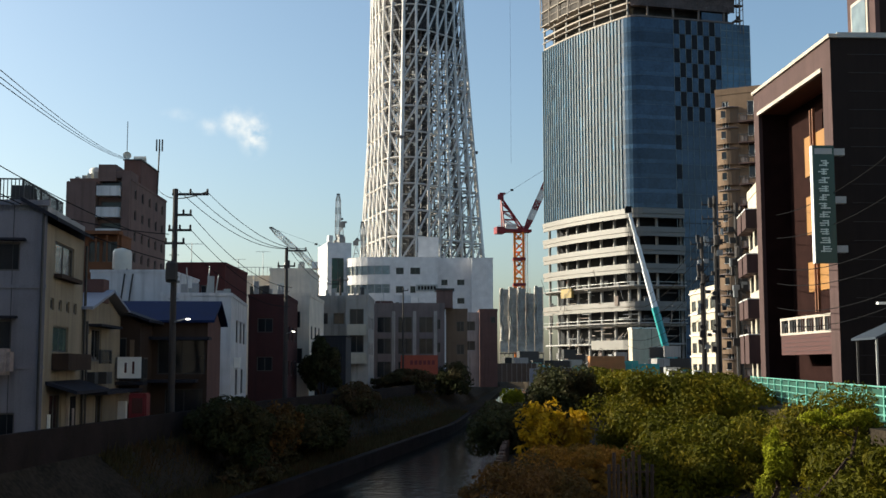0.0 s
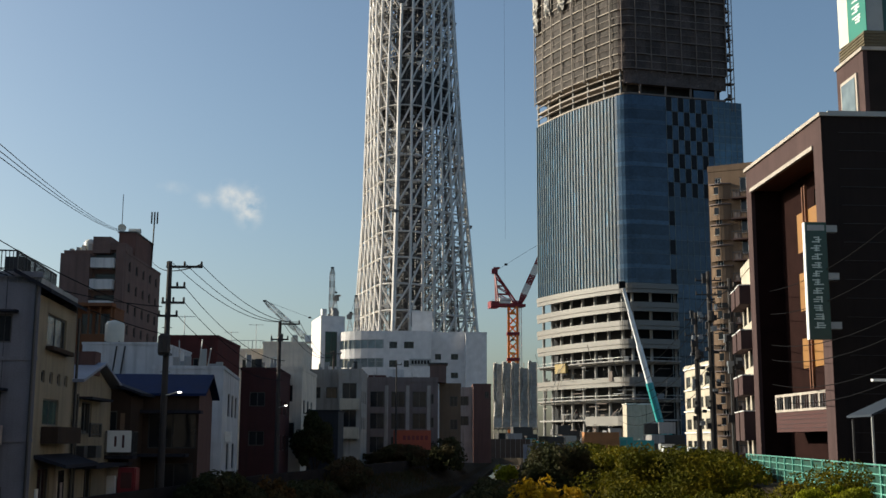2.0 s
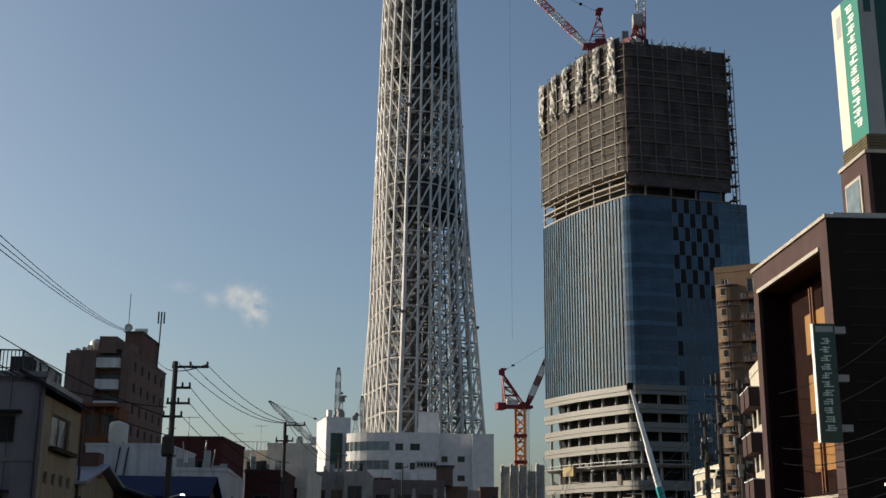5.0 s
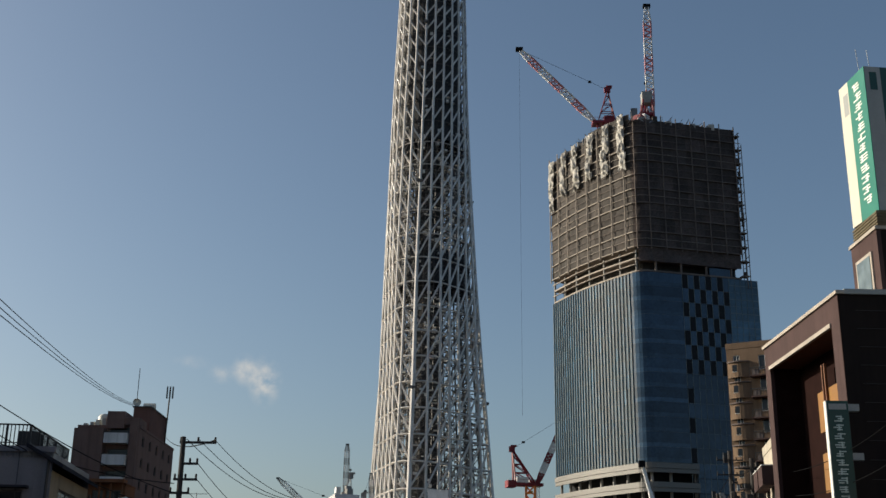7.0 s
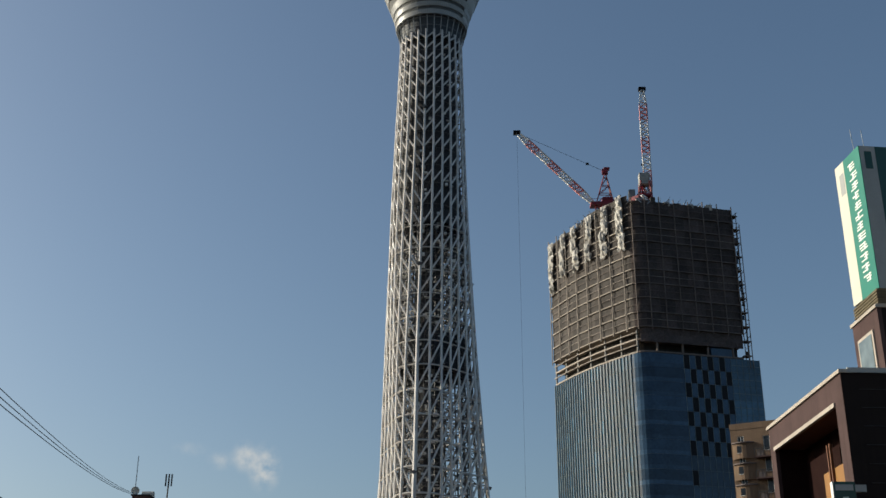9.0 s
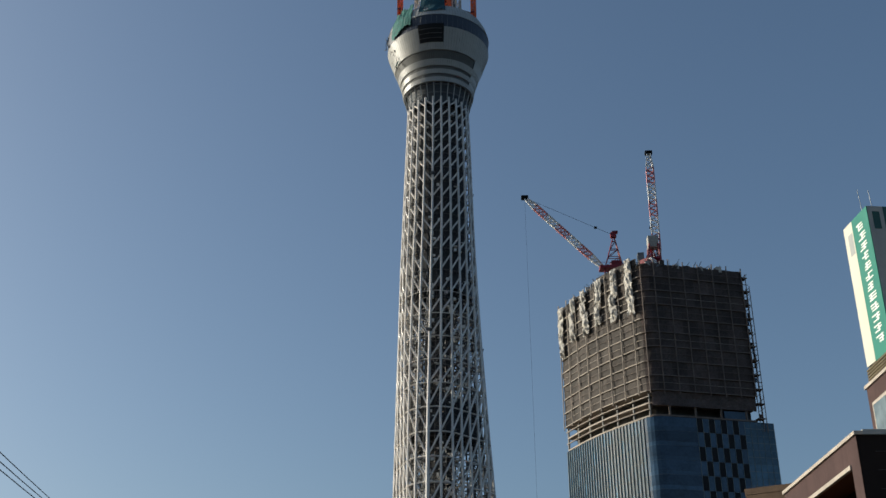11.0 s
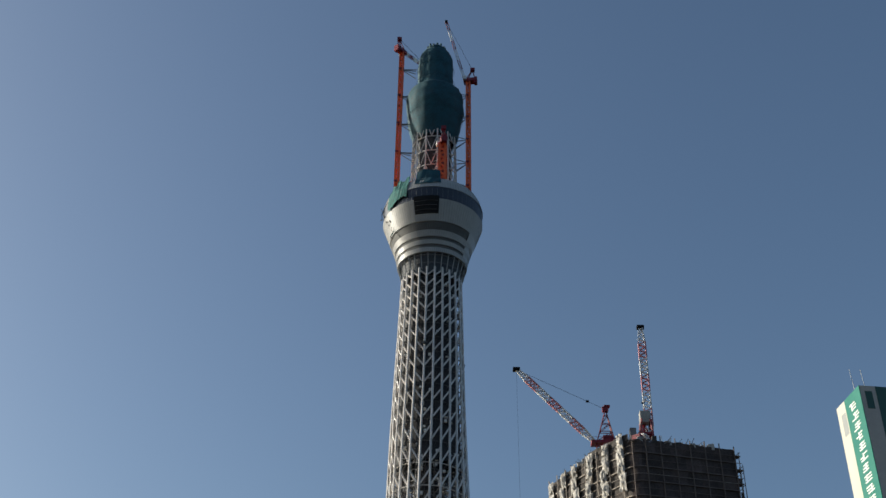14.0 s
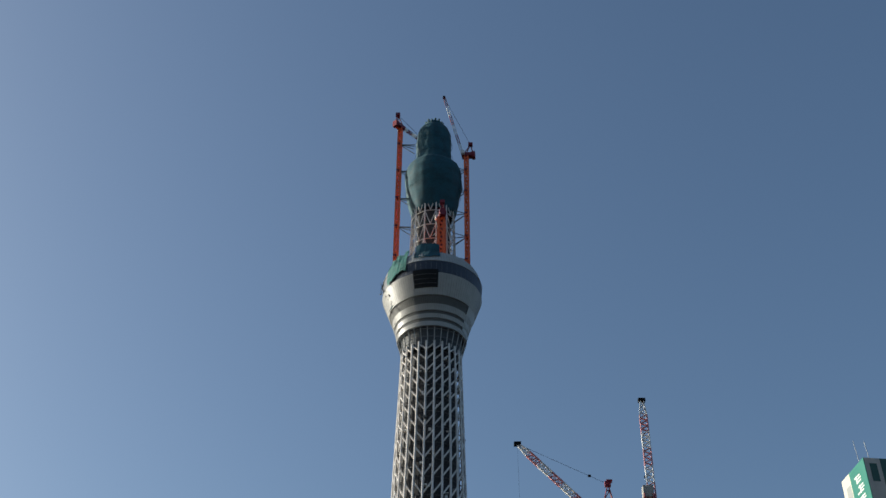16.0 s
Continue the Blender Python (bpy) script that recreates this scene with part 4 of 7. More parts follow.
def climbing_crane(dx, dy, z0, z1, label, jib, tilt, reach_out=27.0, mw=1.9):
    """A slim orange mast standing on the deck, tied to the lattice, with a red head and banded jib."""
    c = thing("climbing_crane", (TX + dx, TY + dy, z0), label, "crane", "climbing cranes on the tower")
    h = z1 - z0
    part("mast", truss(BM(), (0, 0, 0), (0, 0, h), mw, max(4, int(h / 2.6)), 0.33 * mw), M["orange_red"], c)
    for k in range(5):
        z = h * (0.12 + 0.19 * k)
        part("collar", box(BM(), -1.5, -1.5, z - 0.5, 1.5, 1.5, z + 0.5), M["red"], c)
        inward = Vector((-dx, -dy, 0)).normalized()
        reach = math.hypot(dx, dy) - 11.5
        bm = BM()
        tube(bm, (0, 0, z), inward * reach + Vector((0, 0, z)), 0.25, 4)
        tube(bm, (0, 0, z), inward * reach + Vector((0, 0, z - 6)), 0.22, 4)
        side = Vector((-inward.y, inward.x, 0)) * 3.5
        tube(bm, (0, 0, z), inward * reach + side + Vector((0, 0, z + 1)), 0.22, 4)
        tube(bm, (0, 0, z), inward * reach - side + Vector((0, 0, z - 2)), 0.22, 4)
        part("tie_strut", bm, M["steel_dark"], c)
    m = Matrix.Translation((0, 0, h)) @ pose(0, 0, 0, 0, 0, jib)
    part("platform", box(BM(), -5.0, -1.8, 0, 2.6, 1.8, 2.2, m), M["red"], c)
    part("counterweight", box(BM(), -5.2, -1.5, -1.2, -3.4, 1.5, 3.0, m), M["red"], c)
    part("cab", box(BM(), 0.8, 1.8, 0.4, 2.8, 3.2, 3.0, m), M["crane_white"], c)
    head = m @ Vector((-2.5, 0, 9.5))
    bm = BM()
    for s in (-1.2, 1.2):
        tube(bm, m @ Vector((1.0, s, 2)), head, 0.3, 4)
        tube(bm, m @ Vector((-4.0, s, 2)), head, 0.3, 4)
    part("a_frame", bm, M["red"], c)
    part("head", box(BM(), -1.3, -1.1, -1.0, 1.3, 1.1, 1.0, Matrix.Translation(head)), M["red"], c)
    foot = m @ Vector((2.0, 0, 2.0))
    tip = foot + (m.to_3x3() @ Vector((math.cos(radians(tilt)), 0, math.sin(radians(tilt))))) * reach_out
    for i in range(6):
        part("jib_section", truss(BM(), foot.lerp(tip, i / 6), foot.lerp(tip, (i + 1) / 6), 1.3, 3, 0.2), M[("crane_white", "red")[i % 2]], c)
    part("jib_head", box(BM(), -0.8, -0.8, -0.8, 0.8, 0.8, 0.8, Matrix.Translation(tip)), M["cable"], c)
    part("pendant", tube(BM(), head, tip, 0.1, 4), M["cable"], c)
    return c


climbing_crane(-20.0, -3.0, 369.5, 478.0, "orange climbing crane with a red head tied to the lattice", 50.0, 6.0, 24.0)
climbing_crane(19.0, -3.0, 369.5, 455.0, "orange climbing crane with its banded jib raised", 172.0, 77.0, 50.0)
climbing_crane(5.0, -17.5, 369.5, 397.0, "short orange climbing crane standing on the deck", 100.0, 60.0, 14.0, 3.0)


# ---- buildings ----
def lit(name, color, strength):
    m = mat(name, color, 0.3, 0.05, 3, 0.0)
    b = m.node_tree.nodes["Principled BSDF"]
    b.inputs["Emission Color"].default_value = (*color, 1)
    b.inputs["Emission Strength"].default_value = strength
    return m


def wallm(name, c, s, **k):
    return mat(name, c, 0.85, 0.18, 0.8, 0.15, stain=s, spec=0.08, **k)


W = dict(
    bluegrey=wallm("pale blue-grey siding", (0.19, 0.185, 0.205), (0.11, 0.106, 0.115)),
    beige=wallm("beige render", (0.27, 0.222, 0.16), (0.16, 0.13, 0.095)),
    white=wallm("white render", (0.66, 0.64, 0.635), (0.58, 0.56, 0.55)),
    palewhite=wallm("pale house siding", (0.55, 0.54, 0.545), (0.26, 0.25, 0.25)),
    brown=wallm("brown tile cladding", (0.15, 0.1, 0.09), (0.1, 0.07, 0.063)),
    darkred=wallm("dark red cladding", (0.09, 0.03, 0.028), (0.05, 0.025, 0.022)),
    greybrown=wallm("grey-brown tile", (0.16, 0.132, 0.128), (0.095, 0.08, 0.076)),
    grey=wallm("grey render", (0.35, 0.325, 0.3), (0.16, 0.15, 0.135)),
    cream=wallm("cream render", (0.46, 0.41, 0.33), (0.33, 0.3, 0.25)),
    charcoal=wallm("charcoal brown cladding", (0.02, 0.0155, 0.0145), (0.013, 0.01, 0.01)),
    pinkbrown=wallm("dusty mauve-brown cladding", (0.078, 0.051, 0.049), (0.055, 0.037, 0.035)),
    buff=wallm("buff tile", (0.18, 0.124, 0.086), (0.11, 0.08, 0.058)),
    maroonwall=wallm("dark maroon siding", (0.075, 0.034, 0.034), (0.05, 0.03, 0.03)),
    redbrown=wallm("red-brown tile", (0.13, 0.075, 0.066), (0.085, 0.05, 0.045)),
    stone=wallm("pale stone trim", (0.42, 0.37, 0.32), (0.3, 0.26, 0.22)),
    rust=wallm("rusty orange cladding", (0.18, 0.078, 0.04), (0.12, 0.055, 0.03)),
    tan=wallm("tan louvre", (0.15, 0.125, 0.085), (0.1, 0.085, 0.06)),
    palecream=wallm("pale cream render", (0.66, 0.585, 0.49), (0.45, 0.4, 0.34)),
    timber=wallm("dark stained timber", (0.05, 0.034, 0.026), (0.03, 0.02, 0.016)),
)
M.update(
    lamp_on=lit("lit lamp glass", (1.0, 0.95, 0.85), 4.0),
    roof_blue=mat("blue metal roof", (0.011, 0.02, 0.06), 0.7, 0.25, 1.0, 0.1, spec=0.05),
    roof_slate=mat("slate blue sheet roof", (0.035, 0.045, 0.06), 0.6, 0.2, 1.0, 0.1, spec=0.2),
    roof_dark=mat("dark tiled roof", (0.026, 0.026, 0.034), 0.75, 0.3, 2.0, 0.3, spec=0.06),
    roof_pale=mat("pale blue metal roof", (0.22, 0.24, 0.3), 0.5, 0.2, 1.0, 0.05, spec=0.3),
    white_paint=mat("white paint", (0.75, 0.74, 0.7), 0.5, 0.1, 2, 0.0),
    ochre=mat("ochre orange panel", (0.27, 0.12, 0.02), 0.6, 0.15, 0.7, 0.1),
    sign_green=mat("sign green", (0.0, 0.16, 0.11), 0.4, 0.1, 1, 0.0),
    sign_deep=mat("deep green sign", (0.005, 0.05, 0.04), 0.4, 0.1, 1, 0.0),
    sign_text=mat("pale sign lettering", (0.5, 0.6, 0.55), 0.5, 0.05, 1, 0.0),
    sign_cream=mat("cream white sign panel", (0.56, 0.53, 0.44), 0.5, 0.06, 1, 0.0),
    sign_grey=mat("grey sign panel", (0.3, 0.31, 0.3), 0.5, 0.1, 1, 0.0),
    redsiding=mat("red-brown siding", (0.058, 0.015, 0.0125), 0.7, 0.2, 1.5, 0.1),
    soffit=mat("brown boarded soffit", (0.16, 0.06, 0.025), 0.7, 0.2, 1.5, 0.2),
    orange_board=mat("orange-red hoarding", (0.36, 0.07, 0.035), 0.7, 0.2, 0.8, 0.1),
    ochre_box=mat("rusty ochre container", (0.4, 0.17, 0.06), 0.7, 0.25, 0.8, 0.2),
    fence_green=mat("mint green fence paint", (0.12, 0.34, 0.27), 0.5, 0.15, 2.0, 0.0),
    teal=mat("teal crane paint", (0.03, 0.3, 0.3), 0.45, 0.15, 1.0, 0.0),
    pole=mat("dark concrete pole", (0.035, 0.029, 0.027), 0.85, 0.2, 1.5, 0.2),
    rubber=mat("black rubber", (0.015, 0.015, 0.015), 0.8, 0.2, 3, 0.0),
    tank=mat("cream water tank", (0.5, 0.48, 0.42), 0.5, 0.15, 1, 0.0),
    cloth=mat("faded cloth", (0.3, 0.24, 0.22), 0.9, 0.3, 4.0, 0.3),
    plank=mat("weathered pile wood", (0.06, 0.036, 0.026), 0.9, 0.35, 1.5, 0.4, pick="object"),
    moss=mat("mossy dark concrete", (0.026, 0.02, 0.019), 0.95, 0.45, 0.7, 0.4, stain=(0.027, 0.022, 0.017), spec=0.05),
    timber_dark=mat("dark stacked timber", (0.07, 0.05, 0.04), 0.9, 0.3, 1.0, 0.2),
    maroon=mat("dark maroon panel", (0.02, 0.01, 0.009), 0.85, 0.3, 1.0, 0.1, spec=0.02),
    navy_sheet=mat("navy corrugated sheet", (0.012, 0.013, 0.02), 0.7, 0.3, 1.0, 0.1),
    fence_sheet=mat("dark green fence sheet", (0.012, 0.07, 0.048), 0.6, 0.2, 2.0, 0.0),
    lampglass=mat("lamp glass", (0.8, 0.8, 0.78), 0.2, 0.05, 5, 0.0),
    redbox=mat("red vending paint", (0.16, 0.012, 0.018), 0.4, 0.1, 2, 0.0),
    bluewindow=glassy("green-tinted window", (0.05, 0.09, 0.08), 0.12),
    green_glass=glassy("deep green glazing", (0.004, 0.035, 0.028), 0.15, 0.4),
    strip_glass=glassy("pale ribbon glazing", (0.16, 0.2, 0.21), 0.2),
)


def add(parent, name, mtl, *b, label=""):
    """A box part in the thing's own frame."""
    return part(name, box(BM(), *b), M[mtl] if isinstance(mtl, str) else mtl, parent, label)


def railing(parent, x0, y0, x1, y1, z, h=1.0, gap=0.14, mtl="rail", r=0.025):
    """Posts, bars and a hand bar along a straight line."""
    a, b = Vector((x0, y0, z)), Vector((x1, y1, z))
    n = max(2, int((b - a).length / gap))
    bm = BM()
    tube(bm, a + Vector((0, 0, h)), b + Vector((0, 0, h)), r * 1.4, 4)
    tube(bm, a + Vector((0, 0, 0.12)), b + Vector((0, 0, 0.12)), r, 4)
    rail = part("railing", bm, M[mtl], parent)
    for i in range(n + 1):
        p = a.lerp(b, i / n)
        part("baluster", tube(BM(), p, p + Vector((0, 0, h)), r * (2 if i % 8 == 0 else 0.8), 4), M[mtl], rail)
    return rail


def gable(parent, x0, x1, y0, y1, ze, zr, mtl, wall, along="x", over=0.35, t=0.12, seams=0):
    """Two roof slopes with thickness; the ridge runs along x or y."""
    for s in (0, 1):
        bm = BM()
        if along == "x":
            ym = (y0 + y1) / 2
            a = [(x0 - over, (y0 - over) if s == 0 else (y1 + over), ze), (x1 + over, (y0 - over) if s == 0 else (y1 + over), ze), (x1 + over, ym, zr), (x0 - over, ym, zr)]
        else:
            xm = (x0 + x1) / 2
            a = [((x0 - over) if s == 0 else (x1 + over), y0 - over, ze), ((x0 - over) if s == 0 else (x1 + over), y1 + over, ze), (xm, y1 + over, zr), (xm, y0 - over, zr)]
        lo = [bm.verts.new(v) for v in a]
        hi = [bm.verts.new((v[0], v[1], v[2] + t)) for v in a]
        bm.faces.new(lo)
        bm.faces.new(hi[::-1])
        for i in range(4):
            bm.faces.new((lo[i], hi[i], hi[(i + 1) % 4], lo[(i + 1) % 4]))
        bmesh.ops.recalc_face_normals(bm, faces=bm.faces)
        slope = part("roof_slope", bm, M[mtl], parent)
        for k in range(1, seams):
            f = k / seams
            p, q = Vector(a[0]).lerp(Vector(a[1]), f), Vector(a[3]).lerp(Vector(a[2]), f)
            part("seam", tube(BM(), p + Vector((0, 0, t + 0.02)), q + Vector((0, 0, t + 0.02)), 0.04, 4), M[mtl], slope)
    for e in (0, 1):
        bm = BM()
        if along == "x":
            x = (x0, x1)[e]
            tri = ((x, y0, ze - 0.02), (x, y1, ze - 0.02), (x, (y0 + y1) / 2, zr - 0.02))
        else:
            y = (y0, y1)[e]
            tri = ((x0, y, ze - 0.02), (x1, y, ze - 0.02), ((x0 + x1) / 2, y, zr - 0.02))
        bm.faces.new([bm.verts.new(v) for v in tri])
        part("gable_wall", bm, wall, parent)


# left bank: houses whose side walls face the canal
def house_terrace():
    b = thing("house", (-13.85, 40, 0), "pale blue-grey three-storey house with a railed roof terrace", "house", yaw=5.7)
    w, d, h = 7.0, 6.2, 8.6
    wins_f = [(3.2, 6.3, 2.9, 1.0), (3.4, 3.5, 2.5, 1.1), (3.2, 0.1, 2.9, 1.3)]
    wins_r = [(1.3, 6.35, 3.1, 1.15), (1.3, 3.5, 2.5, 0.95), (1.1, 0.05, 1.9, 1.95)] + [(0.8 + 1.25 * i, 5.0, 0.55, 0.42) for i in range(4)]
    pl = sides(w, d)
    sh = Matrix.Translation((-w, 0, 0))
    for s, wl, holes in (("front", W["bluegrey"], wins_f), ("right", W["beige"], wins_r), ("back", W["bluegrey"], []), ("left", W["bluegrey"], [])):
        bm = facade(BM(), sh @ pl[s][0], pl[s][1], h if s != "right" else 8.0, holes)
        part("wall", bm, wl, b, "beige side wall" if s == "right" else "")
    for s, holes in (("front", wins_f), ("right", wins_r)):
        for k, (u, v, a, c) in enumerate(holes):
            window(b, sh @ pl[s][0] @ Matrix.Translation((u, v, 0)), a, c, panes=1 if a < 1 else 2, glass=M["bluewindow"] if (s, k) == ("right", 1) else None)
    add(b, "roof", "concrete", -w, 0, h - 0.2, 0, d, h)
    for k in range(1, 6):
        add(b, "siding_joint", "rail", -w + 1.17 * k, -0.012, 0.0, -w + 1.17 * k + 0.02, -0.003, h)
    for z in (2.9, 5.7):
        add(b, "floor_joint", W["bluegrey"], -w, -0.05, z, 0.03, -0.003, z + 0.12)
    for x0, z0, ww in ((-3.9, 7.35, 3.2), (-3.7, 4.65, 2.8)):
        add(b, "window_hood", "roof_dark", x0, -0.35, z0, x0 + ww, -0.003, z0 + 0.08)
    add(b, "parapet", W["bluegrey"], -w - 0.05, -0.05, h, 0.05, 0.15, h + 0.2)
    railing(b, -w, 0.1, -0.9, 0.1, h + 0.2, 0.75, 0.13)
    railing(b, -0.9, 0.1, -0.9, d, h + 0.2, 0.75, 0.16)
    add(b, "roof_box", "rail", -1.6, 1.2, h, -0.95, 2.2, h + 0.9)
    bm = BM()
    a = [(-0.9, -0.2, 8.75), (0.4, -0.2, 8.05), (0.4, d - 0.1, 8.05), (-0.9, d - 0.1, 8.75)]
    lo = [bm.verts.new(v) for v in a]
    hi = [bm.verts.new((v[0], v[1], v[2] + 0.14)) for v in a]
    bm.faces.new(lo[::-1])
    bm.faces.new(hi)
    for i in range(4):
        bm.faces.new((lo[i], lo[(i + 1) % 4], hi[(i + 1) % 4], hi[i]))
    part("eave", bm, M["roof_dark"], b, "dark sloping eave")
    add(b, "planter_box", W["timber"], 0.02, 1.2, 2.85, 0.6, 5.2, 3.45, label="dark window planter box")
    add(b, "window_hood", W["timber"], 0.02, 1.1, 6.15, 0.3, 4.6, 6.3)
    bm = BM()
    a = [(0.0, 0.4, 2.35), (1.1, 0.4, 2.0), (1.1, 6.3, 2.0), (0.0, 6.3, 2.35)]
    f = [bm.verts.new(v) for v in a] + [bm.verts.new((v[0], v[1], v[2] + 0.12)) for v in a]
    for q in ((0, 3, 2, 1), (4, 5, 6, 7), (0, 1, 5, 4), (1, 2, 6, 5), (2, 3, 7, 6), (3, 0, 4, 7)):
        bm.faces.new([f[i] for i in q])
    part("canopy", bm, M["roof_dark"], b)
    part("downpipe", tube(BM(), (0.12, 6.1, 0), (0.12, 6.1, 7.8), 0.06, 6), M["rail"], b)
    bm = box(BM(), -1.6, -0.75, 2.7, -0.95, -0.02, 3.6)
    bmesh.ops.bevel(bm, geom=bm.edges[:], offset=0.12, segments=2, affect="EDGES")
    part("cloth_cover", bm, M["cloth"], b, "faded cloth thrown over a balcony")
    return b


terrace = house_terrace()
add(terrace, "door_jamb", "white_paint", 0.02, 0.75, 0.0, 0.1, 0.95, 1.3)
case = add(terrace, "display_window", W["stone"], 0.02, 3.7, 0.3, 0.12, 4.9, 2.0, label="small shop window in a pale frame")
add(case, "pane", "window", 0.122, 3.85, 0.45, 0.15, 4.75, 1.85)
add(case, "notice", "cloth", 0.152, 4.1, 0.6, 0.17, 4.45, 1.4)
part("drain_pipe", tube(BM(), (-0.12, -0.08, 0), (-0.12, -0.08, 8.5), 0.05, 6), M["rail"], terrace)


def house_gabled():
    b = thing("house", (-14.45, 46.4, 0), "small beige two-storey house with a gabled metal roof", "house", yaw=3.0)
    w, d, ze, zr = 6.0, 6.4, 5.25, 6.15
    pl = sides(w, d)
    sh = Matrix.Translation((-w, 0, 0))
    wr = [(1.2, 3.2, 1.7, 1.35), (2.2, 0.05, 1.2, 1.75), (0.5, 4.3, 0.5, 0.4)]
    for s in pl:
        part("wall", facade(BM(), sh @ pl[s][0], pl[s][1], ze, wr if s == "right" else []), W["beige"], b)
    for u, v, a, c in wr:
        window(b, sh @ pl["right"][0] @ Matrix.Translation((u, v, 0)), a, c, panes=1 if a < 1 else 2)
    gable(b, -w, 0, 0, d, ze, zr, "roof_pale", W["beige"], "x", 0.45, seams=5)
    add(b, "window_hood", "roof_dark", 0, 0.6, 4.62, 0.55, 4.4, 4.72)
    add(b, "canopy", "roof_dark", 0, 0.2, 1.85, 0.95, 7.0, 2.0)
    railing(b, 0.4, 1.1, 0.4, 3.1, 3.1, 0.55, 0.2)
    add(b, "air_conditioner", "rail", 0.02, 0.5, 2.25, 0.35, 1.1, 2.75)
    add(b, "air_conditioner", "rail", 0.02, 2.3, 2.25, 0.4, 3.3, 2.75)
    part("downpipe", tube(BM(), (0.1, 0.1, 0), (0.1, 0.1, 4.8), 0.05, 6), M["rail"], b)
    add(b, "meter_box", "white_paint", 0.0, 6.3, 0.2, 0.35, 6.8, 1.4)
    add(b, "chimney", W["redbrown"], -0.9, 2.6, 5.7, 0.1, 3.6, 6.7)
    return b


house_gabled()


def house_blue_roof():
    b = thing("house", (-16.5, 56, 0), "low dark timber house under a long blue metal roof", "house", yaw=5.0)
    w, d, ze, zr = 5.0, 6.0, 5.1, 6.2
    pl = sides(w, d)
    wf = [(0.6, 2.9, 1.5, 1.4), (2.6, 2.6, 2.3, 1.7), (0.7, 0.3, 1.6, 1.7), (3.0, 0.3, 1.8, 1.6)]
    for s in pl:
        part("wall", facade(BM(), pl[s][0], pl[s][1], ze, wf if s == "front" else []), W["timber"] if s != "right" else W["redbrown"], b, "reddish brown end wall" if s == "right" else "")
    for u, v, a, c in wf:
        window(b, pl["front"][0] @ Matrix.Translation((u, v, 0)), a, c, panes=2, frame_m=M["rail"])
    gable(b, 0, w, 0, d, ze, zr, "roof_blue", W["redbrown"], "x", 0.35)
    add(b, "lower_eave", "roof_dark", -0.3, -1.1, 4.25, w + 0.2, 0, 4.4)
    add(b, "shop_canopy", "roof_dark", 0.2, -1.3, 2.2, w - 0.4, 0, 2.35)
    return b


house_blue_roof()


def house_balcony():
    b = thing("house", (-16.35, 53.0, 0), "narrow dark house with a balcony and a white board", "house", yaw=3.0)
    w, d, h = 2.4, 2.8, 5.0
    pl = sides(w, d)
    wf = [(0.5, 2.7, 1.3, 1.6), (0.4, 0.1, 1.5, 1.9)]
    for s in pl:
        part("wall", facade(BM(), pl[s][0], pl[s][1], h, wf if s == "front" else []), W["timber"], b)
    for u, v, a, c in wf:
        window(b, pl["front"][0] @ Matrix.Translation((u, v, 0)), a, c, panes=2)
    gable(b, 0, w, 0, d, h, 5.6, "roof_dark", W["timber"], "y", 0.5)
    add(b, "curtain", "white_paint", 0.55, -0.03, 2.75, 1.05, -0.008, 4.2, label="pale curtain")
    add(b, "curtain", W["buff"], 1.95, -0.03, 2.7, 2.15, -0.008, 4.2)
    add(b, "shop_front", W["cream"], 1.0, -0.06, 1.3, 2.0, -0.008, 2.0)
    add(b, "balcony_floor", "roof_dark", 0.3, -1.1, 2.15, w + 0.4, 0, 2.3)
    railing(b, 0.3, -1.05, w + 0.4, -1.05, 2.3, 1.05, 0.12)
    railing(b, w + 0.35, -1.05, w + 0.35, 0, 2.3, 1.05, 0.16)
    board = add(b, "sign_board", "white_paint", 1.7, -1.35, 2.45, 2.75, -1.27, 3.4, label="white board with unreadable marks")
    for x, z0, z1 in ((2.02, 2.7, 3.15), (2.36, 2.65, 3.2)):
        add(board, "mark", "redsiding", x, -1.362, z0, x + 0.1, -1.352, z1)
    return b


house_balcony()
bm = box(BM(), -13.3, 49.0, 0, -12.55, 49.7, 1.85)
bmesh.ops.bevel(bm, geom=bm.edges[:], offset=0.05, segments=2, affect="EDGES")
vm = thing("vending_machine", (0, 0, 0), "red drinks machine standing at the canal road", "vending machine")
part("cabinet", bm, M["redbox"], vm)
add(vm, "display_panel", "redsiding", -13.15, 48.98, 1.0, -12.7, 48.998, 1.65)

D = building("house", (-21.5, 70, 0), 0, 4.9, 8, 8.7, W["palewhite"], "plain pale house block with flat roof", {"front": [(0.6, 2.4, 1.4, 1.2), (3.0, 2.4, 1.4, 1.2)]}, "house", parapet=0.15)
for x in (1.6, 2.1):
    part("pipe", tube(BM(), (x, -0.08, 4.5), (x + 0.5, -0.08, 8.6), 0.05, 5), M["rail"], D)
building("house", (-18.8, 80, 0), 0, 3.6, 9, 10.0, W["darkred"], "dark red clad three-storey house with flat roof", {"front": [(1.9, 7.4, 0.8, 1.2), (0.5, 7.4, 0.8, 1.0)]}, "house", parapet=0.2)
F = building("house", (-16.2, 66, 0), 5.7, 4.0, 13, 7.0, W["palewhite"], "white-painted two-storey house with dark windows", {
    "right": [(3.6, 4.4, 1.9, 1.4), (6.6, 4.4, 1.9, 1.4), (9.6, 4.4, 1.9, 1.4), (3.6, 1.2, 2.2, 1.6), (8.0, 1.2, 2.2, 1.6)], "front": [(1.0, 4.2, 1.6, 1.2)]}, "house", parapet=0.2)
add(F, "air_conditioner", "white_paint", 4.02, 2.2, 2.9, 4.35, 3.1, 3.5)
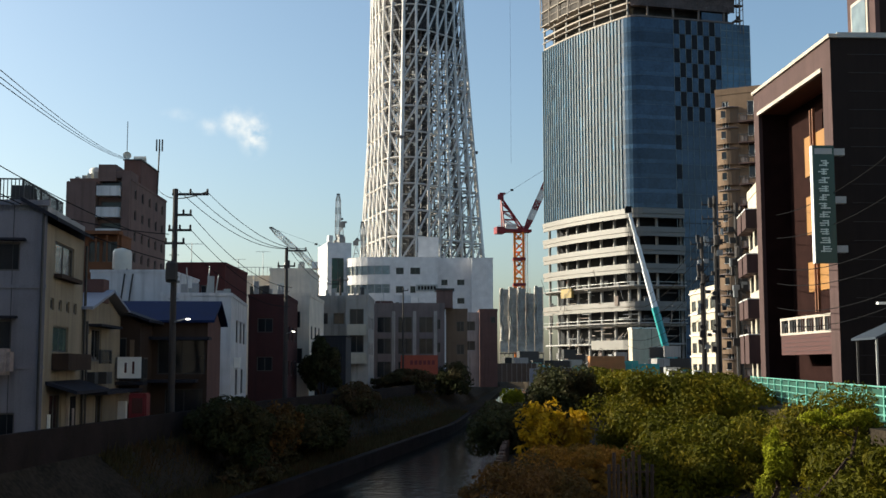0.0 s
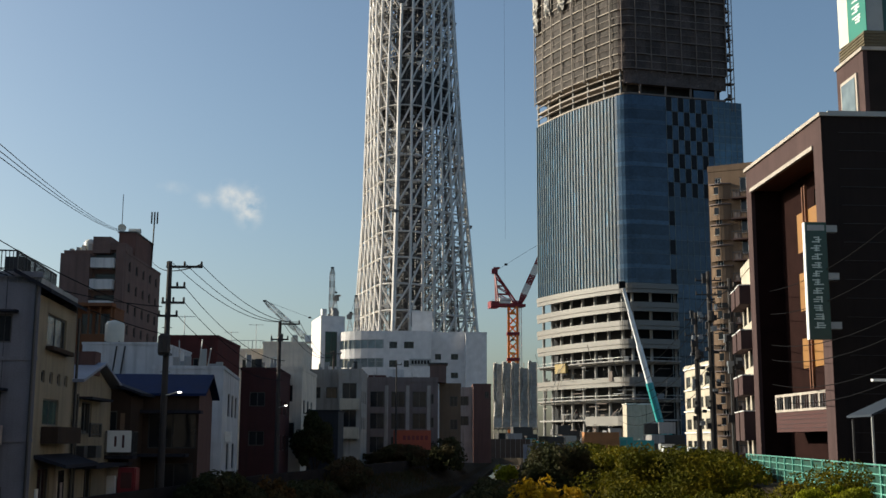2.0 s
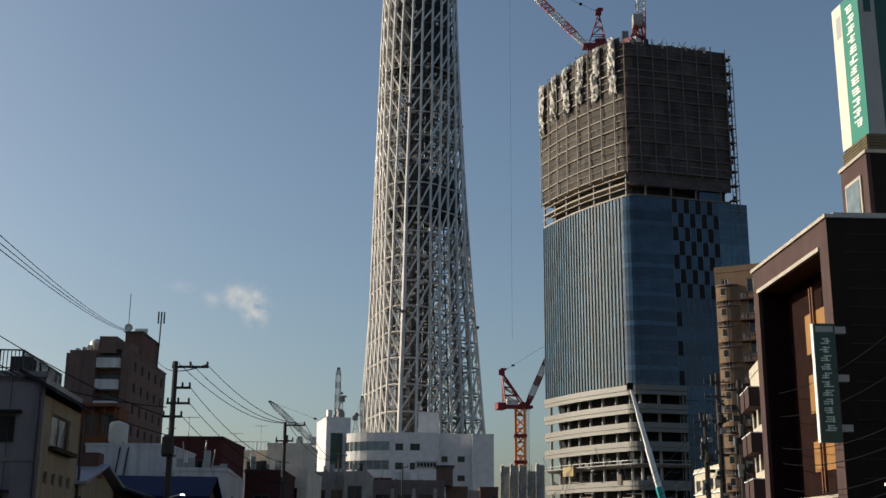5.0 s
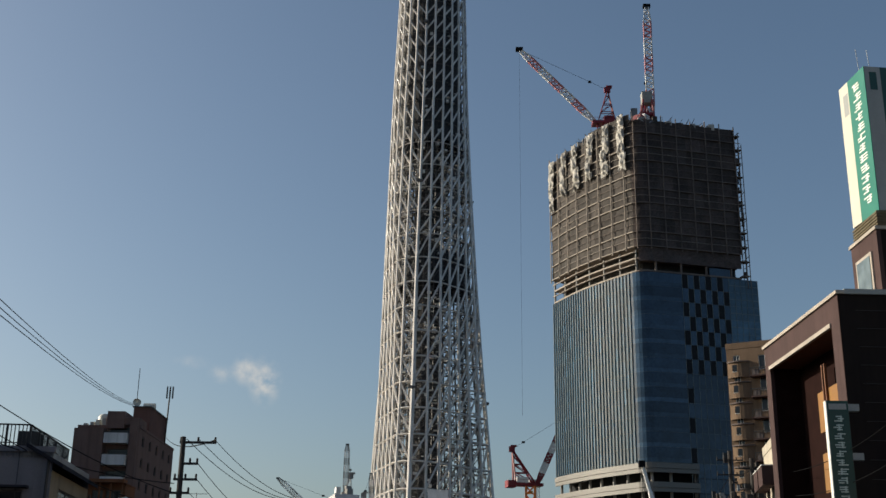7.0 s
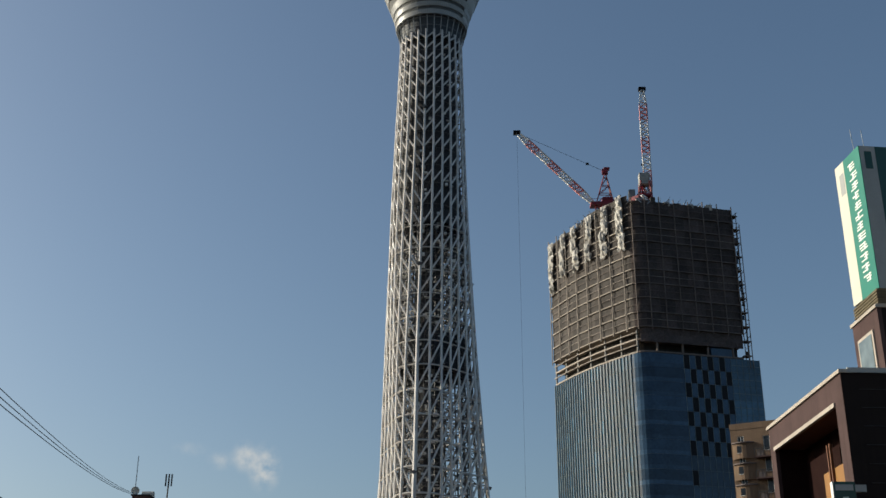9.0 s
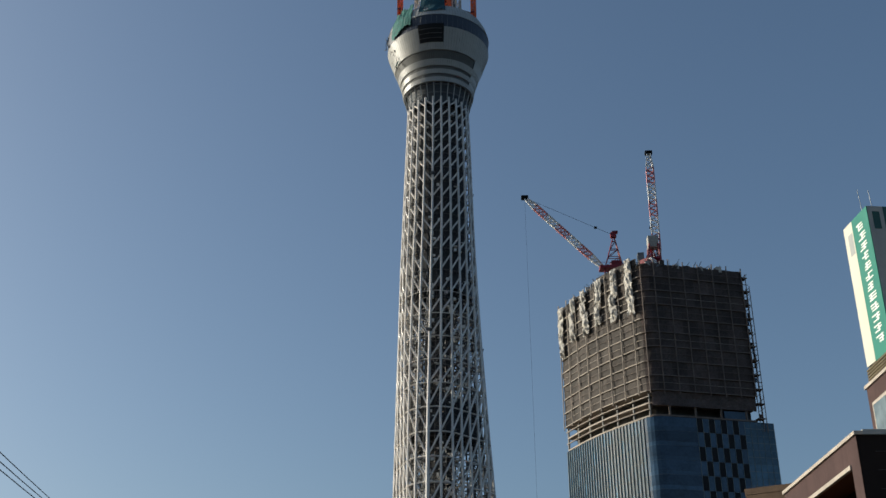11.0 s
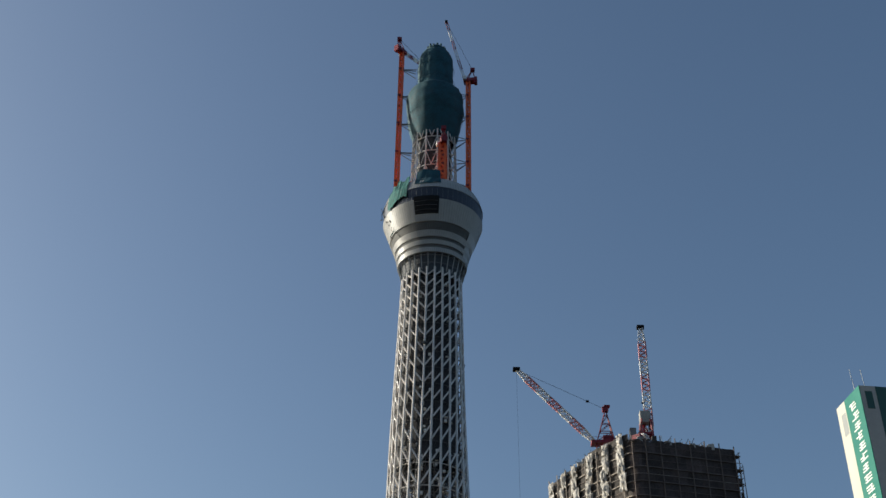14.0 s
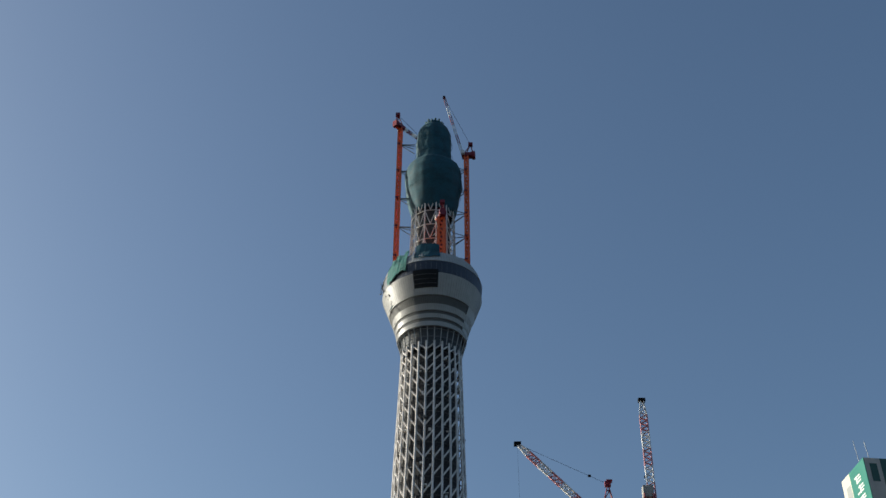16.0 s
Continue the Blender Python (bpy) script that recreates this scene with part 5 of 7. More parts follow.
G = building("house", (-15.2, 90, 0), 2.0, 2.9, 12, 8.3, W["maroonwall"], "dark maroon three-storey house by the canal", {"front": [(0.7, 5.6, 1.2, 1.1), (0.7, 2.6, 1.2, 1.1)], "right": grid_wins(1.5, 3.2, 3, 2.2, 2.8, 2, 1.6, 1.2)}, "house", parapet=0.3)
building("apartment_building", (-22.8, 120, 0), 0, 4.9, 9, 12.1, W["palecream"], "cream flat-roofed apartment house with roof railings", {"front": grid_wins(0.5, 2.1, 2, 4.5, 2.8, 3, 1.5, 1.2)}, parapet=0.3)
H2 = building("apartment_building", (-17.8, 118, 0), 0, 4.1, 9, 12.7, W["palecream"], "cream stair tower block with flat roof", {"front": [(2.6, 9.2, 0.7, 1.2), (2.6, 6.4, 0.7, 1.2), (0.5, 6.4, 1.2, 1.1)]}, parapet=0.3)
building("house", (-13.5, 100, 0), 0, 1.9, 12, 9.0, W["palecream"], "slim grey-white three-storey house", {"front": [(0.4, 6.3, 0.7, 1.4), (0.4, 3.2, 0.9, 1.3)], "right": grid_wins(1.2, 3.0, 3, 2.4, 2.9, 2, 1.4, 1.2)}, "house", parapet=0.3)
J = building("apartment_building", (-14.5, 125, 0), 0, 4.4, 10, 10.2, W["grey"], "grey three-storey flats beside the canal", {"front": [(0.7, 7.5, 1.3, 1.2), (2.6, 7.5, 1.2, 1.2), (0.7, 4.6, 1.3, 1.2), (2.6, 4.6, 1.2, 1.2)]}, parapet=0.4)
J2 = building("apartment_building", (-10.3, 122, 0), 0, 2.4, 10, 10.0, W["grey"], "narrow grey flats with stacked balconies", {"front": [(0.4, 7.2, 1.5, 1.8), (0.4, 4.4, 1.5, 1.8)], "right": grid_wins(1.0, 2.8, 3, 4.2, 2.8, 2, 1.4, 1.3)}, parapet=0.5)
for z in (3.2, 6.2):
    add(J2, "balcony", W["cream"], 0.2, -0.9, z, 2.2, -0.02, z + 1.15)
K = building("apartment_building", (-9.2, 140, 0), 0, 9.4, 11, 10.0, W["greybrown"], "grey-brown tiled flats with large dark windows", {
    "front": [(u, v, 1.7, 1.9) for u in (1.2, 3.75, 6.3) for v in (1.6, 4.4, 7.0)] + [(8.3, 7.4, 0.6, 1.2), (8.3, 4.6, 0.6, 1.2)], "right": grid_wins(1.5, 3.0, 3, 4.4, 2.6, 2, 1.4, 1.3)}, parapet=0.6)
for k in range(4):
    add(K, "pilaster", W["grey"], 0.45 + 2.55 * k, -0.12, 1.2, 0.85 + 2.55 * k, -0.004, 9.6)
rk = random.Random(41)
for bld, w_, h_ in ((J, 4.4, 10.2), (J2, 2.4, 10.0), (K, 8.0, 10.0), (H2, 4.1, 12.7), (G, 2.9, 8.3), (F, 4.0, 7.0)):
    for k in range(int(3 + w_)):
        x, y = rk.uniform(0.3, w_ - 0.6), rk.uniform(0.4, 3.0)
        u, v, z = rk.uniform(0.2, 0.5), rk.uniform(0.2, 0.5), rk.uniform(0.5, 1.5)
        add(bld, "roof_unit", rk.choice(["sign_grey", "concrete", "tank", "rail", "frame_alu"]), x, y, h_ - 0.05, x + u, y + v, h_ + z)
    for k in range(3):
        x = rk.uniform(0.2, w_ - 0.2)
        part("roof_pipe", tube(BM(), (x, 0.5, h_), (x + rk.uniform(-0.2, 0.2), 0.5, h_ + rk.uniform(0.8, 2.0)), 0.04, 5), M["frame_alu"], bld)
add(K, "stair_head", W["brown"], 8.4, 0.5, 10.0, 10.4, 3.5, 12.2)
add(K, "stair_roof", "rail", 8.2, 0.3, 12.2, 10.6, 3.7, 12.4)
add(K, "roof_tank", W["palewhite"], 3.2, 1.0, 10.0, 5.2, 3.0, 11.6)
add(K, "roof_box", "redsiding", 0.9, 1.0, 10.0, 3.0, 3.5, 10.9)
building("apartment_building", (0.4, 142, 0), 0, 2.6, 9, 9.6, W["buff"], "narrow tan flats with a recessed stair", {"front": [(1.3, 7.2, 0.9, 1.2), (1.3, 4.4, 0.9, 1.2)]}, parapet=0.4)
building("house", (2.6, 165, 0), 0, 2.6, 9, 10.2, W["grey"], "pale grey three-storey house by the canal", {"front": [(0.4, 8.0, 1.6, 1.3), (0.4, 5.2, 1.6, 1.3)]}, "house", parapet=0.4)
building("house", (5.2, 163, 0), 0, 2.5, 9, 10.6, W["redbrown"], "red-brown tiled narrow house by the canal", {"front": [(1.6, 9.0, 0.6, 0.9)]}, "house", parapet=0.4)

shed = thing("shed", (-12.7, 104.5, 0), "low shed with dark navy sheet walls", "shed")
add(shed, "wall", "navy_sheet", 0, 0, 0, 3.9, 6, 5.6)
add(shed, "roof", "roof_dark", -0.1, -0.15, 5.6, 4.0, 6.1, 5.72)
for k in range(10):
    add(shed, "rib", "navy_sheet", 0.2 + 0.37 * k, -0.04, 0.1, 0.28 + 0.37 * k, -0.003, 5.5)

# white office block
O1 = building("office_building", (-22.9, 227, 0), 15, 4.8, 12, 27.0, W["white"], "white stair tower with a tall glazed strip", {"front": [(0.9, 17.4, 2.4, 6.9)]}, parapet=0.4, panes=2, glass=M["green_glass"])
O2 = thing("office_building", (-19.0, 222, 0), "white curved office building with ribbon windows", "building")
pl = sides(18.0, 14)
holes = [(9.9, 20.6, 1.5, 1.3), (12.7, 20.6, 1.9, 1.3), (9.9, 17.0, 1.5, 1.3), (12.7, 17.0, 1.0, 1.3), (9.9, 13.4, 1.5, 1.3), (12.7, 13.4, 1.9, 1.3)]
part("wall", facade(BM(), pl["front"][0] @ Matrix.Translation((8.7, 0, 0)), 9.3, 24, [(u - 8.7, v, a, c) for u, v, a, c in holes]), W["white"], O2)
for u, v, a, c in holes:
    window(O2, pl["front"][0] @ Matrix.Translation((u, v, 0)), a, c)
part("wall", facade(BM(), pl["right"][0], 14, 24, []), W["white"], O2)
arc = [(Vector((8.7 - 8.7 * math.sin(a), 5.0 * (1 - math.cos(a)))), Vector((-math.sin(a), -math.cos(a))).normalized()) for a in [math.pi / 2 * (1 - i / 9) for i in range(10)]]
arc = [(Vector((0.0, 14.0)), Vector((-1, 0)))] + arc
for z0, z1 in ((0, 13.2), (14.9, 17.0), (18.7, 20.6), (22.3, 24.0)):
    part("wall_band", strip(BM(), arc, z0, z1, 0.3), W["white"], O2)
for z0, z1 in ((13.2, 14.9), (17.0, 18.7), (20.6, 22.3)):
    rb = part("ribbon_window", strip(BM(), [(p - nn * 0.15, nn) for p, nn in arc], z0, z1, 0.1), M["strip_glass"], O2)
    for p, nn in arc[1:]:
        part("mullion", box(BM(), -0.1, -0.1, z0, 0.1, 0.1, z1, Matrix.Translation((p.x, p.y, 0))), M["frame_alu"], rb)
bm = BM()
top = [Vector((0.2, 13.8))] + [p - nn * 0.1 for p, nn in arc[1:]] + [Vector((17.9, 0.1)), Vector((17.9, 13.8))]
bm.faces.new([bm.verts.new((p.x, p.y, 23.8)) for p in top])
part("roof", bm, M["concrete"], O2)
sgn = add(O2, "sign_board", "sign_grey", 13.8, -0.12, 17.3, 18.0, -0.01, 18.6, label="grey sign with unreadable letters")
for k in range(6):
    add(sgn, "letter_bar", "cable", 14.2 + 0.6 * k, -0.15, 17.6, 14.6 + 0.6 * k, -0.122, 18.3)
building("office_building", (-1.0, 224, 0), 0, 6.6, 12, 23.8, W["white"], "plain white office wing with small windows", {"front": [(0.7, 18.6, 1.2, 1.1), (3.8, 18.6, 1.4, 1.1), (3.8, 15.0, 1.4, 1.1), (0.7, 15.0, 1.2, 1.1)]}, parapet=0.2)
building("office_building", (5.6, 222, 0), 0, 4.1, 12, 23.6, W["white"], "blank white office end block", {}, parapet=0.2)
building("office_building", (-5.1, 236, 0), 0, 4.2, 6, 29.2, W["white"], "white lift tower rising behind the office", {}, parapet=0.2)


# brown mansion on the left, well behind the houses
def mansion():
    f = 1.6
    wr = [(1.1 + 2.5 * i, 1.0 + 1.78 * k, 0.7, 0.85) for i in range(5) for k in range(10)]
    b = building("apartment_building", (-31.1 * f, 95 * f, 3 - 3 * f), 1.0, 5.1, 13, 18.4, W["brown"], "brown tiled apartment block with stacked pale balconies", {"front": [(2.6, 1.2 + 1.78 * k, 1.9, 1.2) for k in range(10)], "right": wr}, parapet=0.2, panes=1)
    b.scale = (f, f, f)
    for k in range(10):
        z = 1.0 + 1.78 * k
        bm = BM()
        box(bm, 2.45, -1.0, z, 4.35, -0.9, z + 0.82)
        box(bm, 4.25, -0.9, z, 4.35, -0.01, z + 0.82)
        box(bm, 2.45, -0.9, z, 4.25, -0.01, z + 0.1)
        bal = part("balcony", bm, W["palewhite"], b, "pale balcony front")
        part("balcony_rail", box(BM(), 2.45, -0.98, z + 0.86, 4.35, -0.92, z + 0.92), M["rail"], bal)
    add(b, "balcony_wall", W["brown"], 0.0, -1.05, 0.0, 2.4, -0.01, 18.2)
    add(b, "balcony_wall", W["brown"], 4.42, -0.6, 0.0, 5.08, -0.01, 18.9)
    add(b, "parapet_step", W["brown"], 2.45, -0.5, 18.3, 3.9, 2.2, 19.7)
    add(b, "parapet_step", W["brown"], 3.9, -0.4, 18.6, 5.1, 2.2, 19.2)
    add(b, "penthouse", W["redbrown"], 3.6, 3.2, 18.4, 5.06, 9.5, 20.7)
    add(b, "penthouse_roof", "rail", 3.5, 3.1, 20.7, 5.16, 9.6, 20.8)
    for x, y, z, r, h in ((1.7, 1.4, 18.5, 0.55, 1.2), (0.9, 1.6, 18.5, 0.3, 0.6), (2.6, 2.4, 18.5, 0.28, 0.9)):
        bm = lathe(BM(), [(r, z), (r, z + h * 0.8), (r * 0.7, z + h), (0.05, z + h * 1.08)], 14)
        bmesh.ops.translate(bm, verts=bm.verts, vec=(x, y, 0))
        part("water_tank", bm, M["tank"], b, "", True)
    for k in range(6):
        add(b, "roof_unit", ("sign_grey", "concrete", "tank")[k % 3], 0.3 + 0.5 * k, 0.3 + 0.2 * (k % 2), 18.5, 0.6 + 0.5 * k, 0.8 + 0.2 * (k % 2), 18.8 + 0.15 * (k % 4))
    part("roof_tank", tube(BM(), (4.0, 5.0, 21.1), (5.0, 5.0, 21.1), 0.3, 10), M["tank"], b)
    part("mast", tube(BM(), (5.15, 9.0, 18.4), (5.25, 9.0, 22.9), 0.07, 5), M["pole"], b)
    for dx in (-0.26, 0.0, 0.26):
        part("antenna_panel", box(BM(), 5.19 + dx, 8.95, 22.6, 5.31 + dx, 9.05, 23.7), M["pole"], b)
    part("aerial", tube(BM(), (3.7, 3.6, 20.7), (3.7, 3.6, 24.2), 0.04, 4), M["frame_alu"], b)
    bm = lathe(BM(), [(0.03, 0), (0.28, 0.08), (0.36, 0.2)], 12)
    for v in bm.verts:
        v.co = Vector((3.75, 3.4, 21.1)) + pose(0, 0, 0, 80, 0, 20).to_3x3() @ v.co
    part("dish", bm, M["tank"], b)
    return b


mansion()
O = building("house", (-26.3, 84, 0), 0, 2.7, 2.6, 12.5, W["rust"], "rusty orange clad house with an open balcony", {"front": [(0.3, 10.6, 0.8, 1.5), (1.3, 10.6, 1.1, 1.5)]}, "house", parapet=0.1)
add(O, "balcony_frame", W["rust"], 0.0, -0.8, 9.6, 2.7, -0.7, 10.5)
add(O, "balcony_roof", W["rust"], -0.2, -1.0, 12.55, 2.8, 0, 12.8)
for x in (0.0, 1.0, 1.8, 2.6):
    add(O, "balcony_post", W["rust"], x, -0.8, 10.5, x + 0.1, -0.7, 12.55)
wt = thing("water_tank", (-21.0, 75.0, 8.7), "cream roof water tank on a steel frame", "water tank")
part("tank", lathe(BM(), [(0.6, 0.5), (0.62, 0.7), (0.62, 1.7), (0.5, 1.9), (0.05, 2.0)], 16), M["tank"], wt, "", True)
for a in range(4):
    x, y = 0.45 * (1 if a % 2 else -1), 0.45 * (1 if a > 1 else -1)
    part("leg", tube(BM(), (x, y, -0.4), (x, y, 0.6), 0.05, 4), M["rail"], wt)


# ---- right bank ----
def dark_office():
    b = thing("office_building", (20.7, 60, 0), "dark brown office building with a framed mauve facade", "building", yaw=2.3)
    w, d, h = 16.0, 13.2, 20.4
    pl = sides(w, d)
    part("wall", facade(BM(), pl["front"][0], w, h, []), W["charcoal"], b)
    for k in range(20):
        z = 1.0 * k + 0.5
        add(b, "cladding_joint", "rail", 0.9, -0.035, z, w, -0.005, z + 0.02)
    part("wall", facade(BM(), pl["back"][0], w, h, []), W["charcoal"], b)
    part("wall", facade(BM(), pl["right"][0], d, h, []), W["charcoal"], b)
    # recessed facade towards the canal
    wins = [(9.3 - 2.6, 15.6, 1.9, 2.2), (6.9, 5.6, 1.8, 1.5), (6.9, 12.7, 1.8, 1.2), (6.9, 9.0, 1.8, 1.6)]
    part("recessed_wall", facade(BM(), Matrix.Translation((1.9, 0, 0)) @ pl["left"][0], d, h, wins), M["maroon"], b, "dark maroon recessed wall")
    for u, v, a, c in wins:
        window(b, Matrix.Translation((1.9, 0, 0)) @ pl["left"][0] @ Matrix.Translation((u, v, 0)), a, c)
    add(b, "roof", "concrete", 0.1, 0.1, h - 0.1, w - 0.1, d - 0.1, h - 0.02)
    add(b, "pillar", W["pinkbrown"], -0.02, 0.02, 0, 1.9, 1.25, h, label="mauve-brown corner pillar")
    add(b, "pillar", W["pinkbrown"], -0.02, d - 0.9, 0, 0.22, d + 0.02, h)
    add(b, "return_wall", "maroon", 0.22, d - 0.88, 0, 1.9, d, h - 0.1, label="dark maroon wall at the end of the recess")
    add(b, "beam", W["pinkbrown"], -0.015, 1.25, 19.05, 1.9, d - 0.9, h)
    add(b, "soffit", "soffit", 0.12, 1.25, 18.95, 1.9, d - 0.9, 19.046)
    add(b, "coping", W["stone"], -0.14, -0.14, h, 0.35, d + 0.1, h + 0.2, label="pale buff coping strip")
    add(b, "coping", "sign_grey", 0.35, -0.14, h, w, 0.3, h + 0.28)
    add(b, "trim", W["stone"], -0.12, 1.25, 18.85, 0.1, d - 0.9, 19.08, label="pale trim strip under the beam")
    for z0, z1 in ((13.9, 16.2), (10.5, 12.7), (7.2, 8.9)):
        add(b, "ochre_panel", "ochre", 0.75, 2.4, z0, 1.0, 6.4, z1, label="ochre balcony panel")
    for y in (4.6, 5.0):
        part("slat", box(BM(), 0.6, y, 6.0, 0.75, y + 0.12, 17.6), M["soffit"], b)
    add(b, "balcony_siding", "redsiding", 0.25, 1.3, 3.6, 1.85, 10.0, 4.75, label="red-brown boarded balcony front")
    for k in range(4):
        add(b, "siding_joint", "rail", 0.235, 1.3, 3.8 + 0.25 * k, 0.248, 10.0, 3.82 + 0.25 * k)
    add(b, "balcony_rail", W["stone"], 0.2, 1.3, 5.65, 0.4, 10.0, 5.8)
    add(b, "balcony_rail", W["stone"], 0.2, 1.3, 4.76, 0.4, 10.0, 4.9)
    for k in range(7):
        add(b, "balcony_post", W["stone"], 0.2, 1.3 + k * 1.41, 4.9, 0.4, 1.5 + k * 1.41, 5.65)
    for k in range(24):
        part("baluster", tube(BM(), (0.3, 1.5 + k * 0.35, 4.9), (0.3, 1.5 + k * 0.35, 5.65), 0.02, 4), M["frame_alu"], b)
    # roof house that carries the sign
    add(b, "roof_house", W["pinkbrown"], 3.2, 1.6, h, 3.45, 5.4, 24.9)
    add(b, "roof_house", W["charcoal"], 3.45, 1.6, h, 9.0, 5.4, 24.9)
    win = add(b, "roof_window", W["stone"], 3.1, 2.4, 20.7, 3.196, 4.7, 23.7)
    add(win, "pane", "strip_glass", 3.06, 2.6, 20.7, 3.098, 4.5, 23.5)
    add(b, "ledge", W["stone"], 3.1, 1.5, 24.75, 9.2, 5.5, 24.95)
    grille = add(b, "sign_base", W["tan"], 3.4, 1.7, 24.95, 9.0, 5.2, 25.95, label="tan louvred base under the roof sign")
    for k in range(5):
        add(grille, "louvre", W["tan"], 3.34, 1.64, 25.05 + 0.18 * k, 9.0, 5.26, 25.14 + 0.18 * k)
    return b


dark_office()


def letters(parent, m, x0, z0, w, h, n, mtl, seed, y=-0.012):
    """A column of plain bars in place of letters."""
    rnd = random.Random(seed)
    step = h / n
    for k in range(n):
        zc = z0 + h - (k + 0.5) * step
        for j in range(3):
            bw, bh = w * rnd.uniform(0.45, 0.9), step * 0.13
            xx = x0 + (w - bw) * rnd.random()
            zz = zc + (j - 1) * step * 0.26
            part("letter_bar", box(BM(), xx, y, zz - bh / 2, xx + bw, y + 0.01, zz + bh / 2, m), M[mtl], parent)
        xx = x0 + w * rnd.uniform(0.2, 0.7)
        part("letter_bar", box(BM(), xx, y - 0.003, zc - step * 0.36, xx + w * 0.13, y + 0.008, zc + step * 0.36, m), M[mtl], parent)


rs = thing("roof_sign", (24.18, 61.8, 25.95), "tall white and green roof sign with unreadable lettering", "sign", yaw=7.0)
add(rs, "body", "sign_grey", 0.03, 0.03, 0, 4.2, 3.2, 9.1)
add(rs, "white_panel", "sign_cream", -0.02, 2.1, 0, 0.028, 3.25, 9.1, label="white sunlit side panel")
add(rs, "green_panel", "sign_green", -0.02, -0.02, 0, 0.028, 2.098, 9.1, label="green side panel")
add(rs, "grey_panel", "sign_grey", 0.03, -0.02, 0, 1.0, 0.028, 9.1)
add(rs, "dark_panel", "sign_deep", 1.0, -0.025, 0, 4.2, 0.028, 9.1)
add(rs, "emblem_plate", "sign_deep", 0.3, -0.035, 7.6, 0.75, -0.021, 8.75)
add(rs, "emblem_plate", "sign_grey", -0.03, 2.2, 7.0, -0.021, 2.8, 8.4)
I4 = Matrix.Identity(4)
canal_side = Matrix(((0, 1, 0, -0.012), (-1, 0, 0, 1.95), (0, 0, 1, 0), (0, 0, 0, 1)))
letters(rs, canal_side, 0.35, 0.7, 1.05, 7.9, 12, "white_paint", 3, -0.018)
letters(rs, I4, 2.0, 0.7, 0.7, 7.9, 12, "sign_grey", 5, -0.04)
for x in (0.2, 0.9):
    part("lightning_rod", tube(BM(), (x, 0.9, 9.1), (x - 0.1, 0.9, 10.7), 0.02, 4), M["frame_alu"], rs)

bs = thing("blade_sign", (20.2, 58.6, 8.2), "green vertical blade sign on steel brackets with unreadable lettering", "sign")
add(bs, "panel", "sign_deep", -1.1, 0, 0, 0, 0.35, 6.1)
add(bs, "edge_panel", "white_paint", -1.14, -0.01, 0, -1.1, 0.36, 6.1, label="white sunlit edge")
add(bs, "header_panel", "sign_grey", -1.0, -0.012, 5.65, -0.1, -0.002, 5.95)
letters(bs, I4, -0.85, 0.5, 0.6, 4.9, 11, "sign_text", 9)
for z in (0.55, 3.1, 5.6):
    add(bs, "bracket", "sign_grey", 0, 0.1, z, 0.6, 0.5, z + 0.36)

# balconied flats behind the dark office
P = building("apartment_building", (21.0, 76, 0), -8.0, 8, 5.2, 14.6, W["cream"], "cream flats with brown boxed balconies", {"left": [(0.5 + 2.5 * i, 2.0 + 3.0 * k, 1.7, 2.0) for i in range(2) for k in range(4)], "front": [(0.3, 2.2 + 3.0 * k, 1.2, 1.9) for k in range(4)]}, parapet=0.6)
for k in range(4):
    z = 3.1 + 3.0 * k
    for x0, x1, y0, y1 in ((-0.8, -0.01, 0.1, 2.3), (-0.8, -0.01, 2.9, 5.0), (0.0, 1.7, -1.0, -0.02)):
        bal = add(P, "balcony", W["pinkbrown"], x0, y0, z, x1, y1, z + (1.25 if k else 1.9), label="brown boxed balcony")
        add(bal, "balcony_cap", "white_paint", x0 - 0.04, y0 - 0.04, z + (1.25 if k else 1.9), x1 + 0.02, y1 + 0.04, z + (1.32 if k else 1.97))
Q = building("apartment_building", (36.2, 150, 0), -28.0, 9, 14, 38.6, W["buff"], "buff tiled high apartment block with rows of balconies", {
    "front": [(0.9, 3.2 + 2.75 * k, 0.8, 1.5) for k in range(13)] + [(4.2, 2.6 + 2.75 * k, 1.6, 1.9) for k in range(13)] + [(6.6, 2.6 + 2.75 * k, 1.6, 1.9) for k in range(13)]}, parapet=0.8, frame_m=M["white_paint"])
